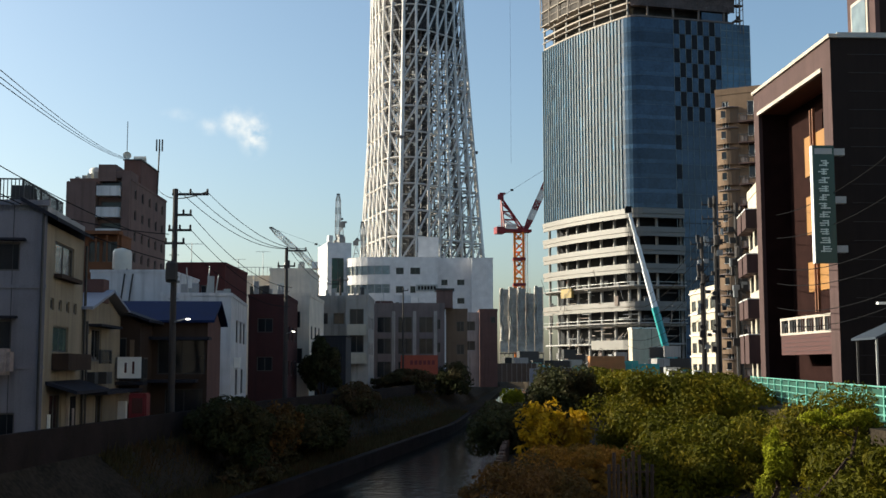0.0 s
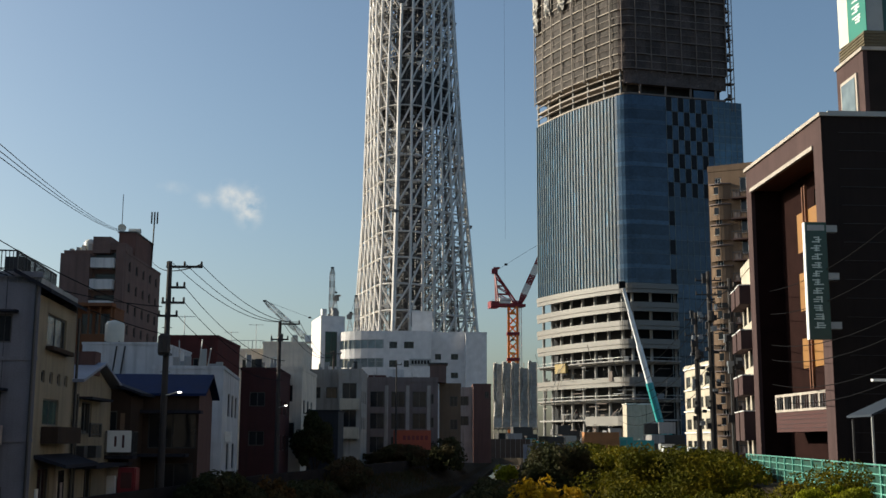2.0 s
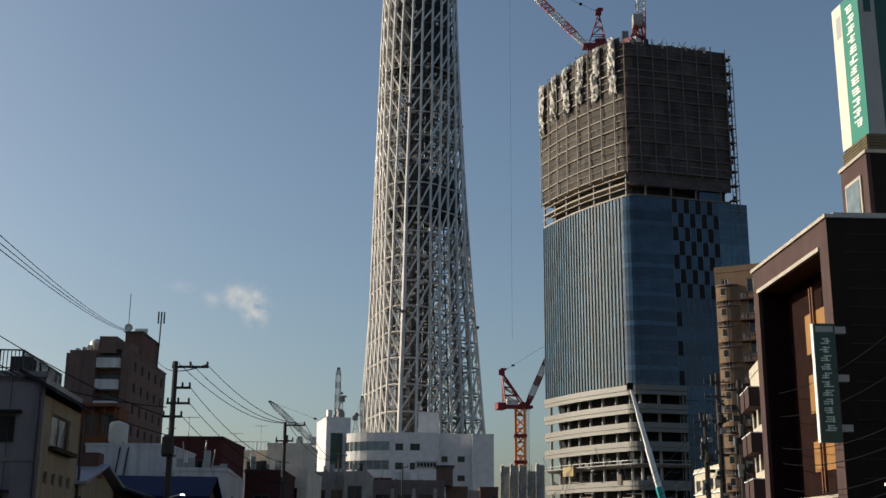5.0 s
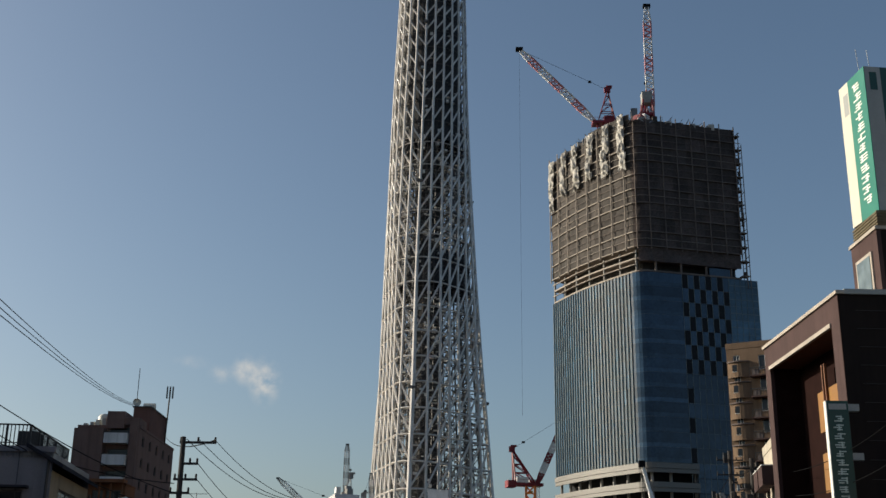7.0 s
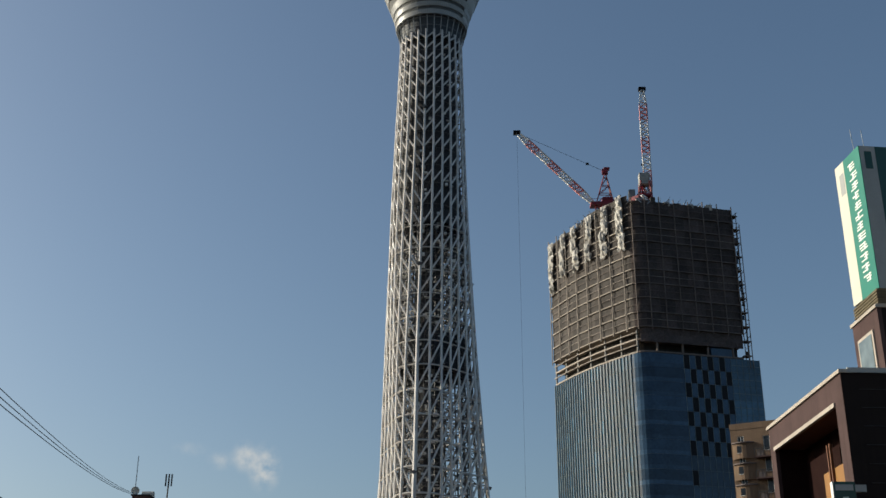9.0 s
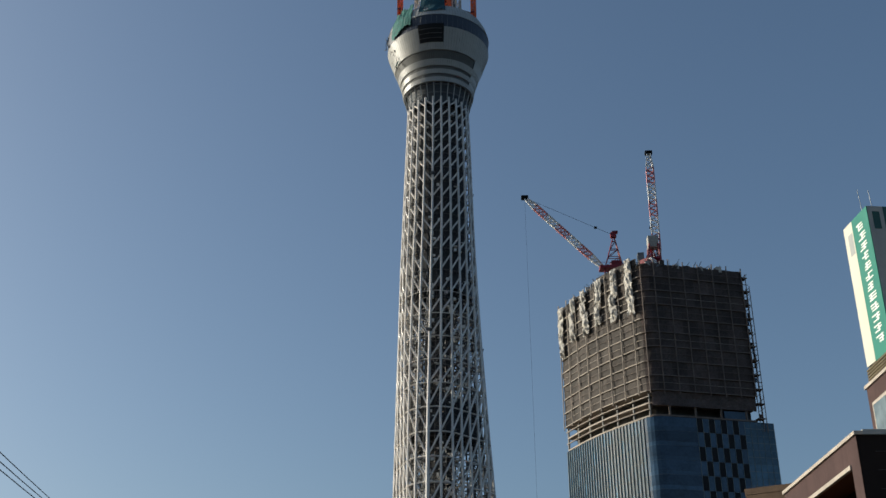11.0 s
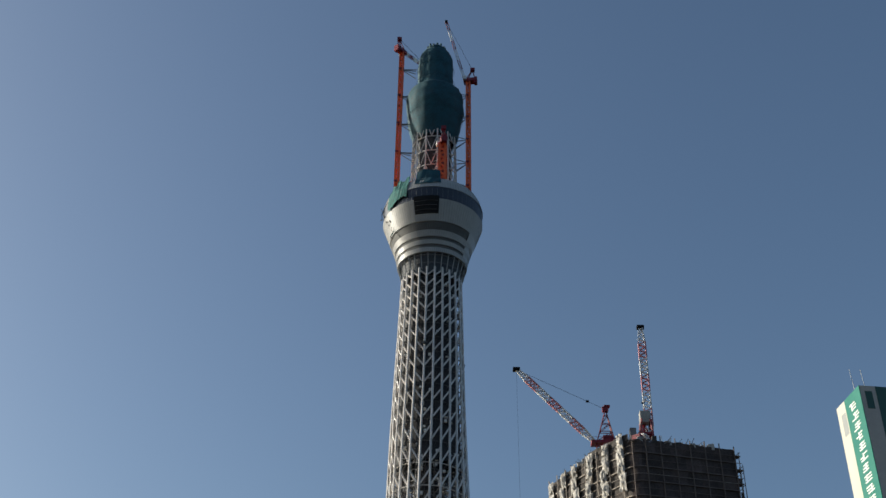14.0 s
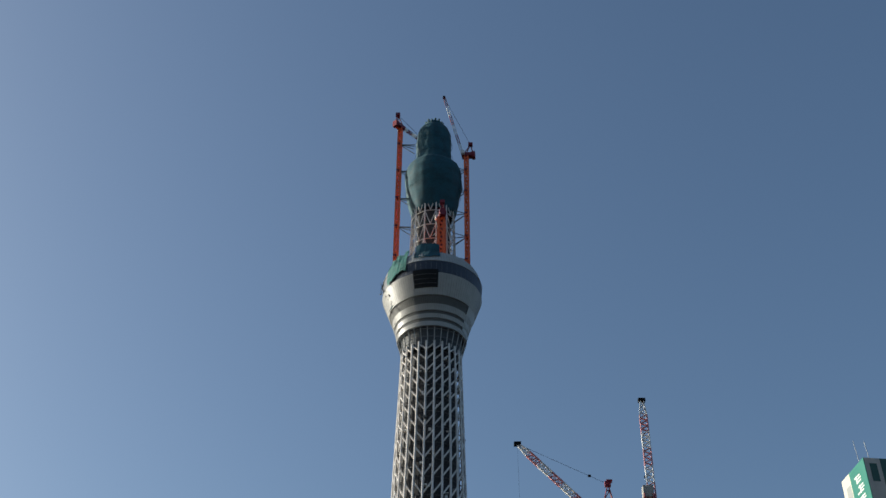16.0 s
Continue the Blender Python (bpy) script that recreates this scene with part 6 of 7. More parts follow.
for k in range(13):
    z = 1.6 + 2.75 * k
    bm = BM()
    pr = [(Vector((0.1 + 2.9 * i / 6, -0.55 * math.sin(math.pi * i / 6) - 0.02)), Vector((0, -1))) for i in range(7)]
    bay = part("bay_wall", strip(bm, pr, z + 0.1, z + 2.1, 0.12), W["buff"], Q, "tiled bay wall")
    part("bay_window", box(BM(), 0.85, -0.56, z + 0.85, 1.45, -0.5, z + 1.75), M["window"], bay)
    part("bay_window_frame", box(BM(), 0.78, -0.54, z + 0.78, 1.52, -0.49, z + 0.85), M["white_paint"], bay)
    part("bay_ledge", strip(BM(), [(p + nn * 0.25, nn) for p, nn in pr], z + 2.1, z + 2.25, 0.5), W["greybrown"], Q, "projecting tiled ledge")
    part("balcony_slab", box(BM(), 3.2, -1.3, z - 0.1, 8.9, -0.02, z + 0.08), W["pinkbrown"], Q)
    front = part("balcony_front", box(BM(), 3.2, -1.3, z + 0.95, 8.9, -1.22, z + 1.05), M["rail"], Q, "dark balcony railing")
    for j in range(15):
        part("baluster", box(BM(), 3.2 + 0.4 * j, -1.28, z + 0.08, 3.26 + 0.4 * j, -1.24, z + 0.95), M["rail"], front)
    for j in range(2):
        part("balcony_unit", box(BM(), 3.5 + 2.9 * j, -1.1, z + 0.08, 4.3 + 2.9 * j, -0.7, z + 0.8), W["greybrown"], Q)
    part("balcony_divider", box(BM(), 6.0, -1.2, z + 0.08, 6.1, -0.02, z + 2.6), W["buff"], Q)
R = building("office_building", (40.4, 170, 0), 2.3, 6.5, 15, 14.4, W["cream"], "cream four-storey building with banded windows", {"front": grid_wins(0.5, 2.0, 3, 1.6, 3.3, 4, 1.6, 1.5), "left": grid_wins(0.9, 3.6, 4, 1.6, 3.3, 4, 2.6, 1.6)}, parapet=0.5)
for k in range(4):
    add(R, "ledge", "white_paint", -0.25, -0.3, 4.3 + 3.3 * k, 6.7, 15, 4.5 + 3.3 * k)


# ---- poles and cables ----
def sag(a, b, drop, n=14):
    a, b = Vector(a), Vector(b)
    return [a.lerp(b, i / n) - Vector((0, 0, 4 * drop * (i / n) * (1 - i / n))) for i in range(n + 1)]


def cable(a, b, drop, r=0.03, label="black overhead cable sagging between poles"):
    return solid("overhead_cable", path_tube(BM(), sag(a, b, drop), r, 4), M["cable"], label, "cable", "overhead cables")


def utility_pole(x, y, h, arms, label, trans=True, lamp=None, r=0.17):
    p = thing("utility_pole", (x, y, 0), label, "utility pole", "utility poles")
    part("shaft", tube(BM(), (0, 0, 0), (0, 0, h), r, 10, r * 0.65), M["pole"], p)
    for z, x0, x1 in arms:
        arm = part("crossarm", box(BM(), x0, -0.06, z, x1, 0.06, z + 0.1), M["pole"], p)
        n = max(2, int((x1 - x0) / 0.55))
        for i in range(n + 1):
            xx = x0 + 0.05 + (x1 - x0 - 0.1) * i / n
            part("insulator", lathe_at(xx, 0, z + 0.1), M["pole"], arm)
    for k in range(6):
        part("step_bolt", box(BM(), -0.22, -0.02, 3 + k, 0.22, 0.02, 3.03 + k), M["rail"], p)
    if trans:
        part("transformer", lathe_at(0.0, -0.45, h - 4.2, 0.28, 0.85), M["pole"], p, "grey transformer can")
        part("bracket", box(BM(), -0.25, -0.5, h - 4.3, 0.25, 0.1, h - 4.2), M["rail"], p)
    if r > 0.2:
        rf = random.Random(int(y))
        for k in range(24):
            z = rf.uniform(4.0, h - 0.3)
            sx, sy = rf.uniform(0.07, 0.24), rf.uniform(0.08, 0.25)
            ox = rf.choice((-1, 1)) * rf.uniform(0.2, 0.5)
            part("fitting", box(BM(), ox - sx, -0.3 - sy, z, ox + sx, -0.2, z + rf.uniform(0.15, 0.7)), M[rf.choice(["rail", "pole", "pole", "frame_alu"])], p)
        for k in range(2):
            part("conduit", tube(BM(), (-0.2 + 0.4 * k, -0.26, 0), (-0.2 + 0.35 * k, -0.2, h * 0.7), 0.06, 5), M["rail"], p)
    if lamp:
        lx, lz = lamp
        part("lamp_arm", tube(BM(), (0, 0, lz), (lx, -0.6, lz + 0.15), 0.03, 5), M["frame_alu"], p)
        part("lamp_head", box(BM(), lx, -0.72, lz + 0.1, lx + 0.16, -0.6, lz + 0.16), M["lamp_on"], p, "lit white street lamp head")
    return p


def lathe_at(x, y, z, r=0.05, h=0.2):
    bm = lathe(BM(), [(0.001, 0), (r, 0), (r, h * 0.85), (r * 0.6, h), (0.001, h)], 8)
    bmesh.ops.translate(bm, verts=bm.verts, vec=(x, y, z))
    return bm


utility_pole(-12.2, 52, 11.05, [(10.75, -0.15, 1.5), (9.8, 0.0, 0.75), (9.1, -0.3, 0.75), (8.5, -0.45, 0.45)], "grey concrete utility pole with steel crossarms and transformer", lamp=(0.75, 4.95))
utility_pole(-10.65, 78, 11.0, [(10.75, 0.0, 1.35), (9.7, -0.6, 0.6)], "grey concrete utility pole beside the canal houses", trans=False, lamp=(0.55, 5.15))
utility_pole(-11.6, 130, 13.0, [(12.6, -0.9, 0.9)], "grey concrete utility pole far along the canal", trans=False)
utility_pole(-4.6, 133, 12.0, [(11.6, -0.6, 0.6)], "slim grey utility pole before the flats", trans=False, r=0.12)
utility_pole(22.9, 96, 17.2, [(16.4, -1.1, 1.1), (15.2, -1.1, 1.1), (13.2, -0.9, 0.9)], "tall concrete utility pole with crowded crossarms", lamp=None, r=0.26)
utility_pole(23.3, 103, 14.5, [(13.8, -1.0, 1.0), (12.4, -1.0, 1.0)], "concrete utility pole behind another on the road", trans=True, r=0.24)
utility_pole(22.1, 86, 15.2, [(14.4, -1.0, 1.0), (13.0, -1.0, 1.0), (11.2, -0.8, 0.8)], "concrete utility pole with transformer before the flats", lamp=None, r=0.25)
for dz, dx in ((0.0, 0.0), (-0.35, 0.3), (-0.65, 0.6)):
    cable(((-27.4 + dx * 0.3) * 1.6, 156.8, 3 + (17.9 + dz * 0.3) * 1.6), (-14.9, 30, 13.5 + dz), 0.8, 0.025)
cable((-10.8, 52, 10.9), (-40.0, 158.4, 28.0), 0.9, 0.035)
for dx in (0.15, 0.7, 1.4):
    cable((-12.2 + dx, 52, 10.95), (-10.6 + dx * 0.9, 78, 10.95), 0.75, 0.02)
for dx, z in ((0.7, 9.9), (0.7, 9.2), (0.4, 8.6)):
    cable((-12.2 + dx, 52, z), (-10.6 + dx * 0.5, 78, z - 1.6), 0.8, 0.02)
for dx in (0.15, 0.7, 1.3):
    cable((-10.6 + dx, 78, 10.9), (-11.6 + dx * 0.6, 130, 12.7), 1.3, 0.022)
for z0, z1, dx in ((10.4, 10.9, 0.0), (9.6, 9.9, -0.3), (9.0, 11.5, -0.6)):
    cable((-12.3 + dx * 0.3, 52, z1 * 0.78), (-15.6 + dx, 34, z0), 0.4, 0.02)
for i, (z0, z1) in enumerate(((14.4, 12.4), (13.1, 10.6), (11.3, 8.4), (10.3, 7.6), (8.6, 6.4), (7.4, 5.8))):
    cable((22.1, 86, z0), (19.2 - 0.05 * i, 46, z1), 1.4, 0.022)
    cable((22.1, 86, z0), (22.9, 96, z0 + 0.8), 0.2, 0.03)
    cable((22.9, 96, z0 + 0.8), (30.0, 190, z0 - 1.0), 2.0, 0.03)


def tv_antenna(x, y, z, h, label):
    a = thing("tv_antenna", (x, y, z), label, "antenna", "roof antennas")
    part("mast", tube(BM(), (0, 0, 0), (0, 0, h), 0.03, 5), M["frame_alu"], a)
    part("boom", tube(BM(), (-0.75, 0, h - 0.1), (0.75, 0, h - 0.1), 0.02, 4), M["frame_alu"], a)
    for k in range(7):
        part("element", tube(BM(), (-0.7 + 0.23 * k, -0.35, h - 0.1), (-0.7 + 0.23 * k, 0.35, h - 0.1), 0.012, 4), M["frame_alu"], a)
    return a


tv_antenna(-19.0, 121, 12.1, 3.0, "thin aluminium roof antenna on the cream flats")
tv_antenna(-21.6, 121, 12.1, 2.2, "small aluminium roof antenna beside another")
tv_antenna(-18.0, 82, 10.0, 1.8, "thin aluminium roof antenna on the red house")
tv_antenna(-7.4, 143, 10.2, 2.6, "thin aluminium roof antenna on the flats")
rh = thing("roof_railing", (-22.6, 120.3, 12.0), "thin grey railing round a flat roof", "railing")
railing(rh, 0, 0, 4.6, 0, 0.3, 1.0, 0.4, "frame_alu")

# ---- building site ----
tower_crane((-38.2, 420, 0), 48, (-38.6, 421, 66), (-37.2, 424, 55), "slender grey crane standing far behind the houses", body="concrete", mast_m="crane_white", jib_m=("concrete", "crane_white"), r=0.13, deck=0.6)
tower_crane((-45.0, 420, 0), 38, (-63.2, 420, 53.5), (-42.5, 421, 46), "far grey crane with its jib lowered", body="concrete", mast_m="crane_white", jib_m=("concrete", "crane_white"), r=0.13, deck=0.6)
tower_crane((-32.0, 440, 0), 40, (-31.0, 440, 58), (-33.5, 441, 50), "thin far crane beside the tower foot", body="concrete", mast_m="crane_white", jib_m=("concrete", "crane_white"), r=0.13, deck=0.6)
sw = thing("sheeted_scaffold", (0, 0, 0), "scaffold hung with grey net panels and rumpled pale sheets", "scaffold")
rw = random.Random(5)
for i in range(5):
    x0, x1 = 14.9 + 2.25 * i, 14.9 + 2.25 * (i + 1)
    top = 22.6 + rw.uniform(-0.9, 0.9)
    for z0, z1 in ((6.5, 12.2), (12.3, top)):
        part("net_panel", rumpled(BM(), [(Vector((x0 + 0.1, 300.0)), Vector((0, -1))), (Vector(((x0 + x1) / 2, 300.0)), Vector((0, -1))), (Vector((x1 - 0.1, 300.0)), Vector((0, -1)))], z0, z1, 8, 3), M["sheet_grey"], sw)
    # a folded sheet down one edge of the bay
    bm = BM()
    rows = []
    wide = rw.uniform(0.5, 0.95)
    for j in range(13):
        z = top + 0.3 - j * 1.15
        sway = 0.35 * noise.noise(Vector((i * 3.0, j * 0.35, 2.0)))
        rows.append([bm.verts.new((x0 + sway + wide * a / 6 * (1.0 + 0.4 * noise.noise(Vector((i, j * 0.5, 8.0)))), 299.6 - 0.5 * abs(math.sin(a * 1.3 + 0.3 * j)) - 0.3 * noise.noise(Vector((a * 0.8, j * 0.7, i))), z)) for a in range(7)])
    for u, v in zip(rows, rows[1:]):
        for a in range(6):
            bm.faces.new((u[a], v[a], v[a + 1], u[a + 1]))
    part("sheet", bm, M["sheet"], sw, "pale folded sheet")
for i in range(11):
    x = 14.9 + 1.125 * i
    part("scaffold_pole", tube(BM(), (x, 300.6, 0), (x, 300.6, 23.2), 0.12, 5), M["scaffold_rail"], sw)
    if i < 10:
        part("scaffold_brace", tube(BM(), (x, 300.4, 0.5 + 2.8 * (i % 2)), (x + 1.125, 300.4, 3.3 - 2.8 * (i % 2)), 0.09, 4), M["scaffold_rail"], sw)
for z in (3.2, 6.3, 12.3, 18):
    part("scaffold_rail", tube(BM(), (14.9, 300.7, z), (26.2, 300.7, z), 0.12, 5), M["scaffold_rail"], sw)
part("scaffold_deck", box(BM(), 14.8, 300.2, 6.0, 26.3, 301.6, 6.2), M["timber_dark"], sw)


def mobile_crane():
    c = thing("mobile_crane", (44.6, 230, 0), "teal mobile crane with its white telescopic boom raised", "crane")
    add(c, "carrier", "teal", -4.5, -1.4, 1.0, 4.5, 1.4, 2.2)
    add(c, "engine_cover", "sign_grey", -4.4, -1.3, 2.2, -1.2, 1.3, 3.4)
    add(c, "cab", "teal", 1.6, -1.35, 2.2, 3.6, 0.4, 4.2)
    add(c, "cab_window", "window", 1.8, -1.38, 3.0, 3.4, -1.352, 4.0)
    for i in range(4):
        for s in (-1.45, 1.45):
            wh = part("wheel", tube(BM(), (-3.4 + 2.1 * i, s - 0.25, 0.75), (-3.4 + 2.1 * i, s + 0.25, 0.75), 0.75, 14), M["rubber"], c)
            part("hub", tube(BM(), (-3.4 + 2.1 * i, s - 0.27, 0.75), (-3.4 + 2.1 * i, s + 0.27, 0.75), 0.3, 8), M["frame_alu"], wh)
    foot, tip = Vector((0.6, 0, 3.4)), Vector((-7.2, 0, 34.4))
    lens = (0, 0.36, 0.6, 0.82, 1.0)
    for k in range(4):
        p, q = foot.lerp(tip, lens[k]), foot.lerp(tip, lens[k + 1])
        part("boom_section", tube(BM(), p, q, 0.75 - 0.13 * k, 6), M["teal"] if k == 0 else M["crane_white"], c, "teal boom root" if k == 0 else "")
    part("boom_head", box(BM(), -0.6, -0.5, -0.8, 0.6, 0.5, 0.5, Matrix.Translation(tip)), M["cable"], c)
    part("lift_ram", tube(BM(), (1.8, 0, 2.6), foot.lerp(tip, 0.24), 0.3, 8), M["frame_alu"], c)
    part("hoist_rope", tube(BM(), tip, tip - Vector((0.2, 0, 24)), 0.05, 4), M["cable"], c)
    return c


mobile_crane()


def truck(x, y, yaw, label, body="white_paint", cab="white_paint", L=6.0, H=2.6):
    t = thing("truck", (x, y, 0.1), label, "truck", "parked site vehicles", yaw)
    add(t, "chassis", "rail", 0, -0.9, 0.5, L, 0.9, 0.75)
    add(t, "cargo_box", body, 1.9, -1.05, 0.76, L, 1.05, H)
    bm = box(BM(), 0, -1.0, 0.76, 1.75, 1.0, 2.3)
    bmesh.ops.bevel(bm, geom=bm.edges[:], offset=0.15, segments=2, affect="EDGES")
    cb = part("cab", bm, M[cab], t)
    add(cb, "windscreen", "window", -0.02, -0.85, 1.45, 0.02, 0.85, 2.1)
    add(cb, "side_window", "window", 0.4, -1.02, 1.45, 1.4, -0.98, 2.05)
    for wx in (0.9, L - 1.2):
        for s in (-0.85, 0.85):
            wh = part("wheel", tube(BM(), (wx, s - 0.14, 0.42), (wx, s + 0.14, 0.42), 0.42, 14), M["rubber"], t)
            part("hub", tube(BM(), (wx, s - 0.16, 0.42), (wx, s + 0.16, 0.42), 0.18, 8), M["frame_alu"], wh)
    return t


truck(24.0, 205, 10, "small white box truck parked on the site")
truck(31.0, 200, 5, "grey flatbed truck parked on the site", "sign_grey")
truck(16.5, 215, -5, "blue and white truck parked by the hoarding", "roof_pale")
truck(33.5, 150, 80, "white van parked on the road", L=4.5, H=2.1)
truck(34.5, 172, 85, "grey truck parked on the road", "sign_grey")
add_box = thing("site_cabin", (39.4, 240, 0), "beige flat-roofed site cabin", "cabin")
add(add_box, "wall", W["cream"], 0, 0, 0, 6.2, 5, 10.6)
add(add_box, "roof", "white_paint", -0.15, -0.15, 10.6, 6.35, 5.15, 10.85)
add(add_box, "panel_joint", "rail", 4.0, -0.02, 0, 4.1, -0.004, 10.6)
ct = thing("container", (19.1, 150, 0.2), "rusty ochre container behind the shrubs", "container")
add(ct, "body", "ochre_box", 0, 0, 0, 4.5, 2.4, 4.0)
for k in range(12):
    add(ct, "rib", "ochre_box", 0.1 + 0.37 * k, -0.05, 0.1, 0.25 + 0.37 * k, -0.003, 3.9)
hd = thing("hoarding", (-4.7, 133.5, 0), "orange-red hoarding board with unreadable letters by the canal", "hoarding")
add(hd, "board", "orange_board", -0.2, 0, 2.0, 4.1, 0.1, 4.2)
for k in range(3):
    add(hd, "post", "rail", 0.1 + 1.8 * k, 0.12, 0, 0.25 + 1.8 * k, 0.25, 4.1)
for k in range(6):
    add(hd, "letter_bar", "redbox", 0.9 + 0.5 * k, -0.02, 3.1, 1.25 + 0.5 * k, -0.004, 3.6)
for x, y, w, h, mtl, lab in ((17.3, 155, 3.0, 2.9, "fence_green", "mint green site fence panel"), (12.0, 160, 5.0, 2.6, "roof_pale", "pale blue site fence panel"), (24.0, 152, 4.5, 3.2, "teal", "teal site fence panel"), (30.0, 212, 4.0, 3.0, "spandrel", "white site hoarding panel"), (8.0, 210, 9.0, 3.4, "timber_dark", "dark brown site fence panel")):
    fp = thing("site_fence", (x, y, 0), lab, "fence", "site fences")
    n = max(2, int(w / 0.9))
    for k in range(n):
        add(fp, "panel", mtl, k * w / n + 0.03, 0, 0.05, (k + 1) * w / n - 0.03, 0.06, h)
        add(fp, "post", "frame_alu", k * w / n - 0.03, 0.08, 0, k * w / n + 0.04, 0.15, h)
rnd = random.Random(4)
for k in range(26):
    x, y = rnd.uniform(12, 44), rnd.uniform(195, 285)
    h = rnd.uniform(2.0, 7.0)
    st = thing("material_stack", (x, y, 0), "stacked steel and boards on the building site", "building material", "site materials", rnd.uniform(-20, 20))
    for j in range(3):
        add(st, "packed_layer", rnd.choice(["concrete", "rail", "rail", "teal", "sign_grey", "timber_dark", "rubber"]), rnd.uniform(-0.3, 0.3), 0, j * h / 3, rnd.uniform(2.0, 4.5), 2.0, (j + 0.9) * h / 3)


# ---- fences and walls by the water ----
def road_fence():
    f = thing("road_fence", (0, 0, 0), "mint green steel fence along the canal road", "fence")
    a, b = Vector((13.4, 30.5, 1.0)), Vector((19.2, 72.0, 1.0))
    n = 17
    for i in range(n + 1):
        p = a.lerp(b, i / n)
        part("post", box(BM(), p.x - 0.05, p.y - 0.05, p.z - 0.3, p.x + 0.05, p.y + 0.05, p.z + 1.32), M["fence_green"], f)
    for i in range(n):
        p, q = a.lerp(b, (i + 0.02) / n), a.lerp(b, (i + 0.98) / n)
        bm = BM()
        lo, hi = 0.12, 1.2
        v = [bm.verts.new((s.x + o, s.y, s.z + z)) for o in (0.03, 0.06) for s, z in ((p, lo), (q, lo), (q, hi), (p, hi))]
        for fc in ((0, 1, 2, 3), (7, 6, 5, 4), (0, 4, 5, 1), (1, 5, 6, 2), (2, 6, 7, 3), (3, 7, 4, 0)):
            bm.faces.new([v[k] for k in fc])
        part("panel", bm, M["fence_sheet"], f, "dark green infill panel")
    for z in (0.35, 0.66, 0.97, 1.28):
        part("rail", tube(BM(), a + Vector((0, 0, z)), b + Vector((0, 0, z)), 0.035, 5), M["fence_green"], f)
    return f


road_fence()
kerb = BM()
for y0, y1 in zip(range(20, 150, 10), range(30, 160, 10)):
    a, b = canal_left(y0), canal_left(y1)
    vs = [kerb.verts.new(v) for v in ((a - 0.45, y0, -2.6), (a, y0, -3.3), (b, y1, -3.3), (b - 0.45, y1, -2.6), (a - 0.45, y0, -2.15), (a + 0.03, y0, -2.15), (b + 0.03, y1, -2.15), (b - 0.45, y1, -2.15))]
    for q in ((4, 5, 6, 7), (1, 2, 6, 5), (0, 4, 7, 3)):
        kerb.faces.new([vs[i] for i in q])
solid("canal_edge", kerb, M["moss"], "low concrete edge of the canal walkway", "wall", kind="structure")
wallb = BM()
for y0 in range(16, 150, 6):
    y1 = y0 + 6
    a, b = canal_left(y0) - bank(y0), canal_left(y1) - bank(y1)
    vs = [wallb.verts.new(v) for v in ((a - 0.12, y0, -0.8), (a + 0.12, y0, -0.8), (b + 0.12, y1, -0.8), (b - 0.12, y1, -0.8), (a - 0.12, y0, 0.95), (a + 0.12, y0, 0.95), (b + 0.12, y1, 0.95), (b - 0.12, y1, 0.95))]
    for q in ((4, 5, 6, 7), (1, 2, 6, 5), (0, 4, 7, 3), (0, 1, 5, 4)):
        wallb.faces.new([vs[i] for i in q])
solid("canal_wall", wallb, M["moss"], "dark mossy parapet wall above the canal bank", "wall", kind="structure")
pile_wall = thing("pile_wall", (0, 0, 0), "row of dark weathered timber piles along the bank", "retaining wall")
for k in range(110):
    y = 30 + k * 0.42
    x = canal_right(y) - 0.05
    part("pile", tube(BM(), (x, y, -3.6), (x, y, -1.0 + random.uniform(-0.12, 0.12)), 0.17, 6), M["plank"], pile_wall)
stakes = thing("timber_fence", (0, 0, 0), "short fence of dark upright timber stakes among the shrubs", "fence")
for k in range(9):
    x = 5.2 + 0.17 * k + random.uniform(-0.03, 0.03)
    part("stake", tube(BM(), (x, 36.6 + 0.03 * k, -2.2), (x + random.uniform(-0.04, 0.04), 36.6 + 0.03 * k, 0.1 + random.uniform(-0.25, 0.2)), 0.055, 6), M["plank"], stakes)
part("rail", tube(BM(), (5.1, 36.72, -0.35), (6.7, 36.95, -0.35), 0.04, 5), M["plank"], stakes)
wl = thing("lamp_post", (17.5, 45, 1.0), "white street lamp arm over the canal road", "street lamp")
part("post", tube(BM(), (1.0, 0, 0), (1.0, 0, 4.5), 0.07, 8), M["frame_alu"], wl)
part("arm", tube(BM(), (1.0, 0, 4.5), (0.1, 0, 4.42), 0.04, 6), M["frame_alu"], wl)
part("lamp_head", box(BM(), -0.5, -0.12, 4.36, 0.15, 0.12, 4.46), M["lampglass"], wl)
sh = thing("shelter", (18.3, 50, 1.0), "small shelter with a blue-grey sloping roof", "shelter")
bm = BM()
a = [(0.25, -0.6, 3.1), (3.4, -0.6, 4.5), (3.4, 2.4, 4.5), (0.25, 2.4, 3.1)]
f = [bm.verts.new(v) for v in a] + [bm.verts.new((v[0], v[1], v[2] + 0.1)) for v in a]
for q in ((0, 3, 2, 1), (4, 5, 6, 7), (0, 1, 5, 4), (1, 2, 6, 5), (2, 3, 7, 6), (3, 0, 4, 7)):
    bm.faces.new([f[i] for i in q])
part("roof", bm, M["roof_slate"], sh)
part("post", tube(BM(), (0.35, -0.4, -0.2), (0.35, -0.4, 3.2), 0.05, 6), M["sign_grey"], sh)
part("post", tube(BM(), (0.45, 2.2, -0.2), (0.45, 2.2, 3.2), 0.05, 6), M["rail"], sh)


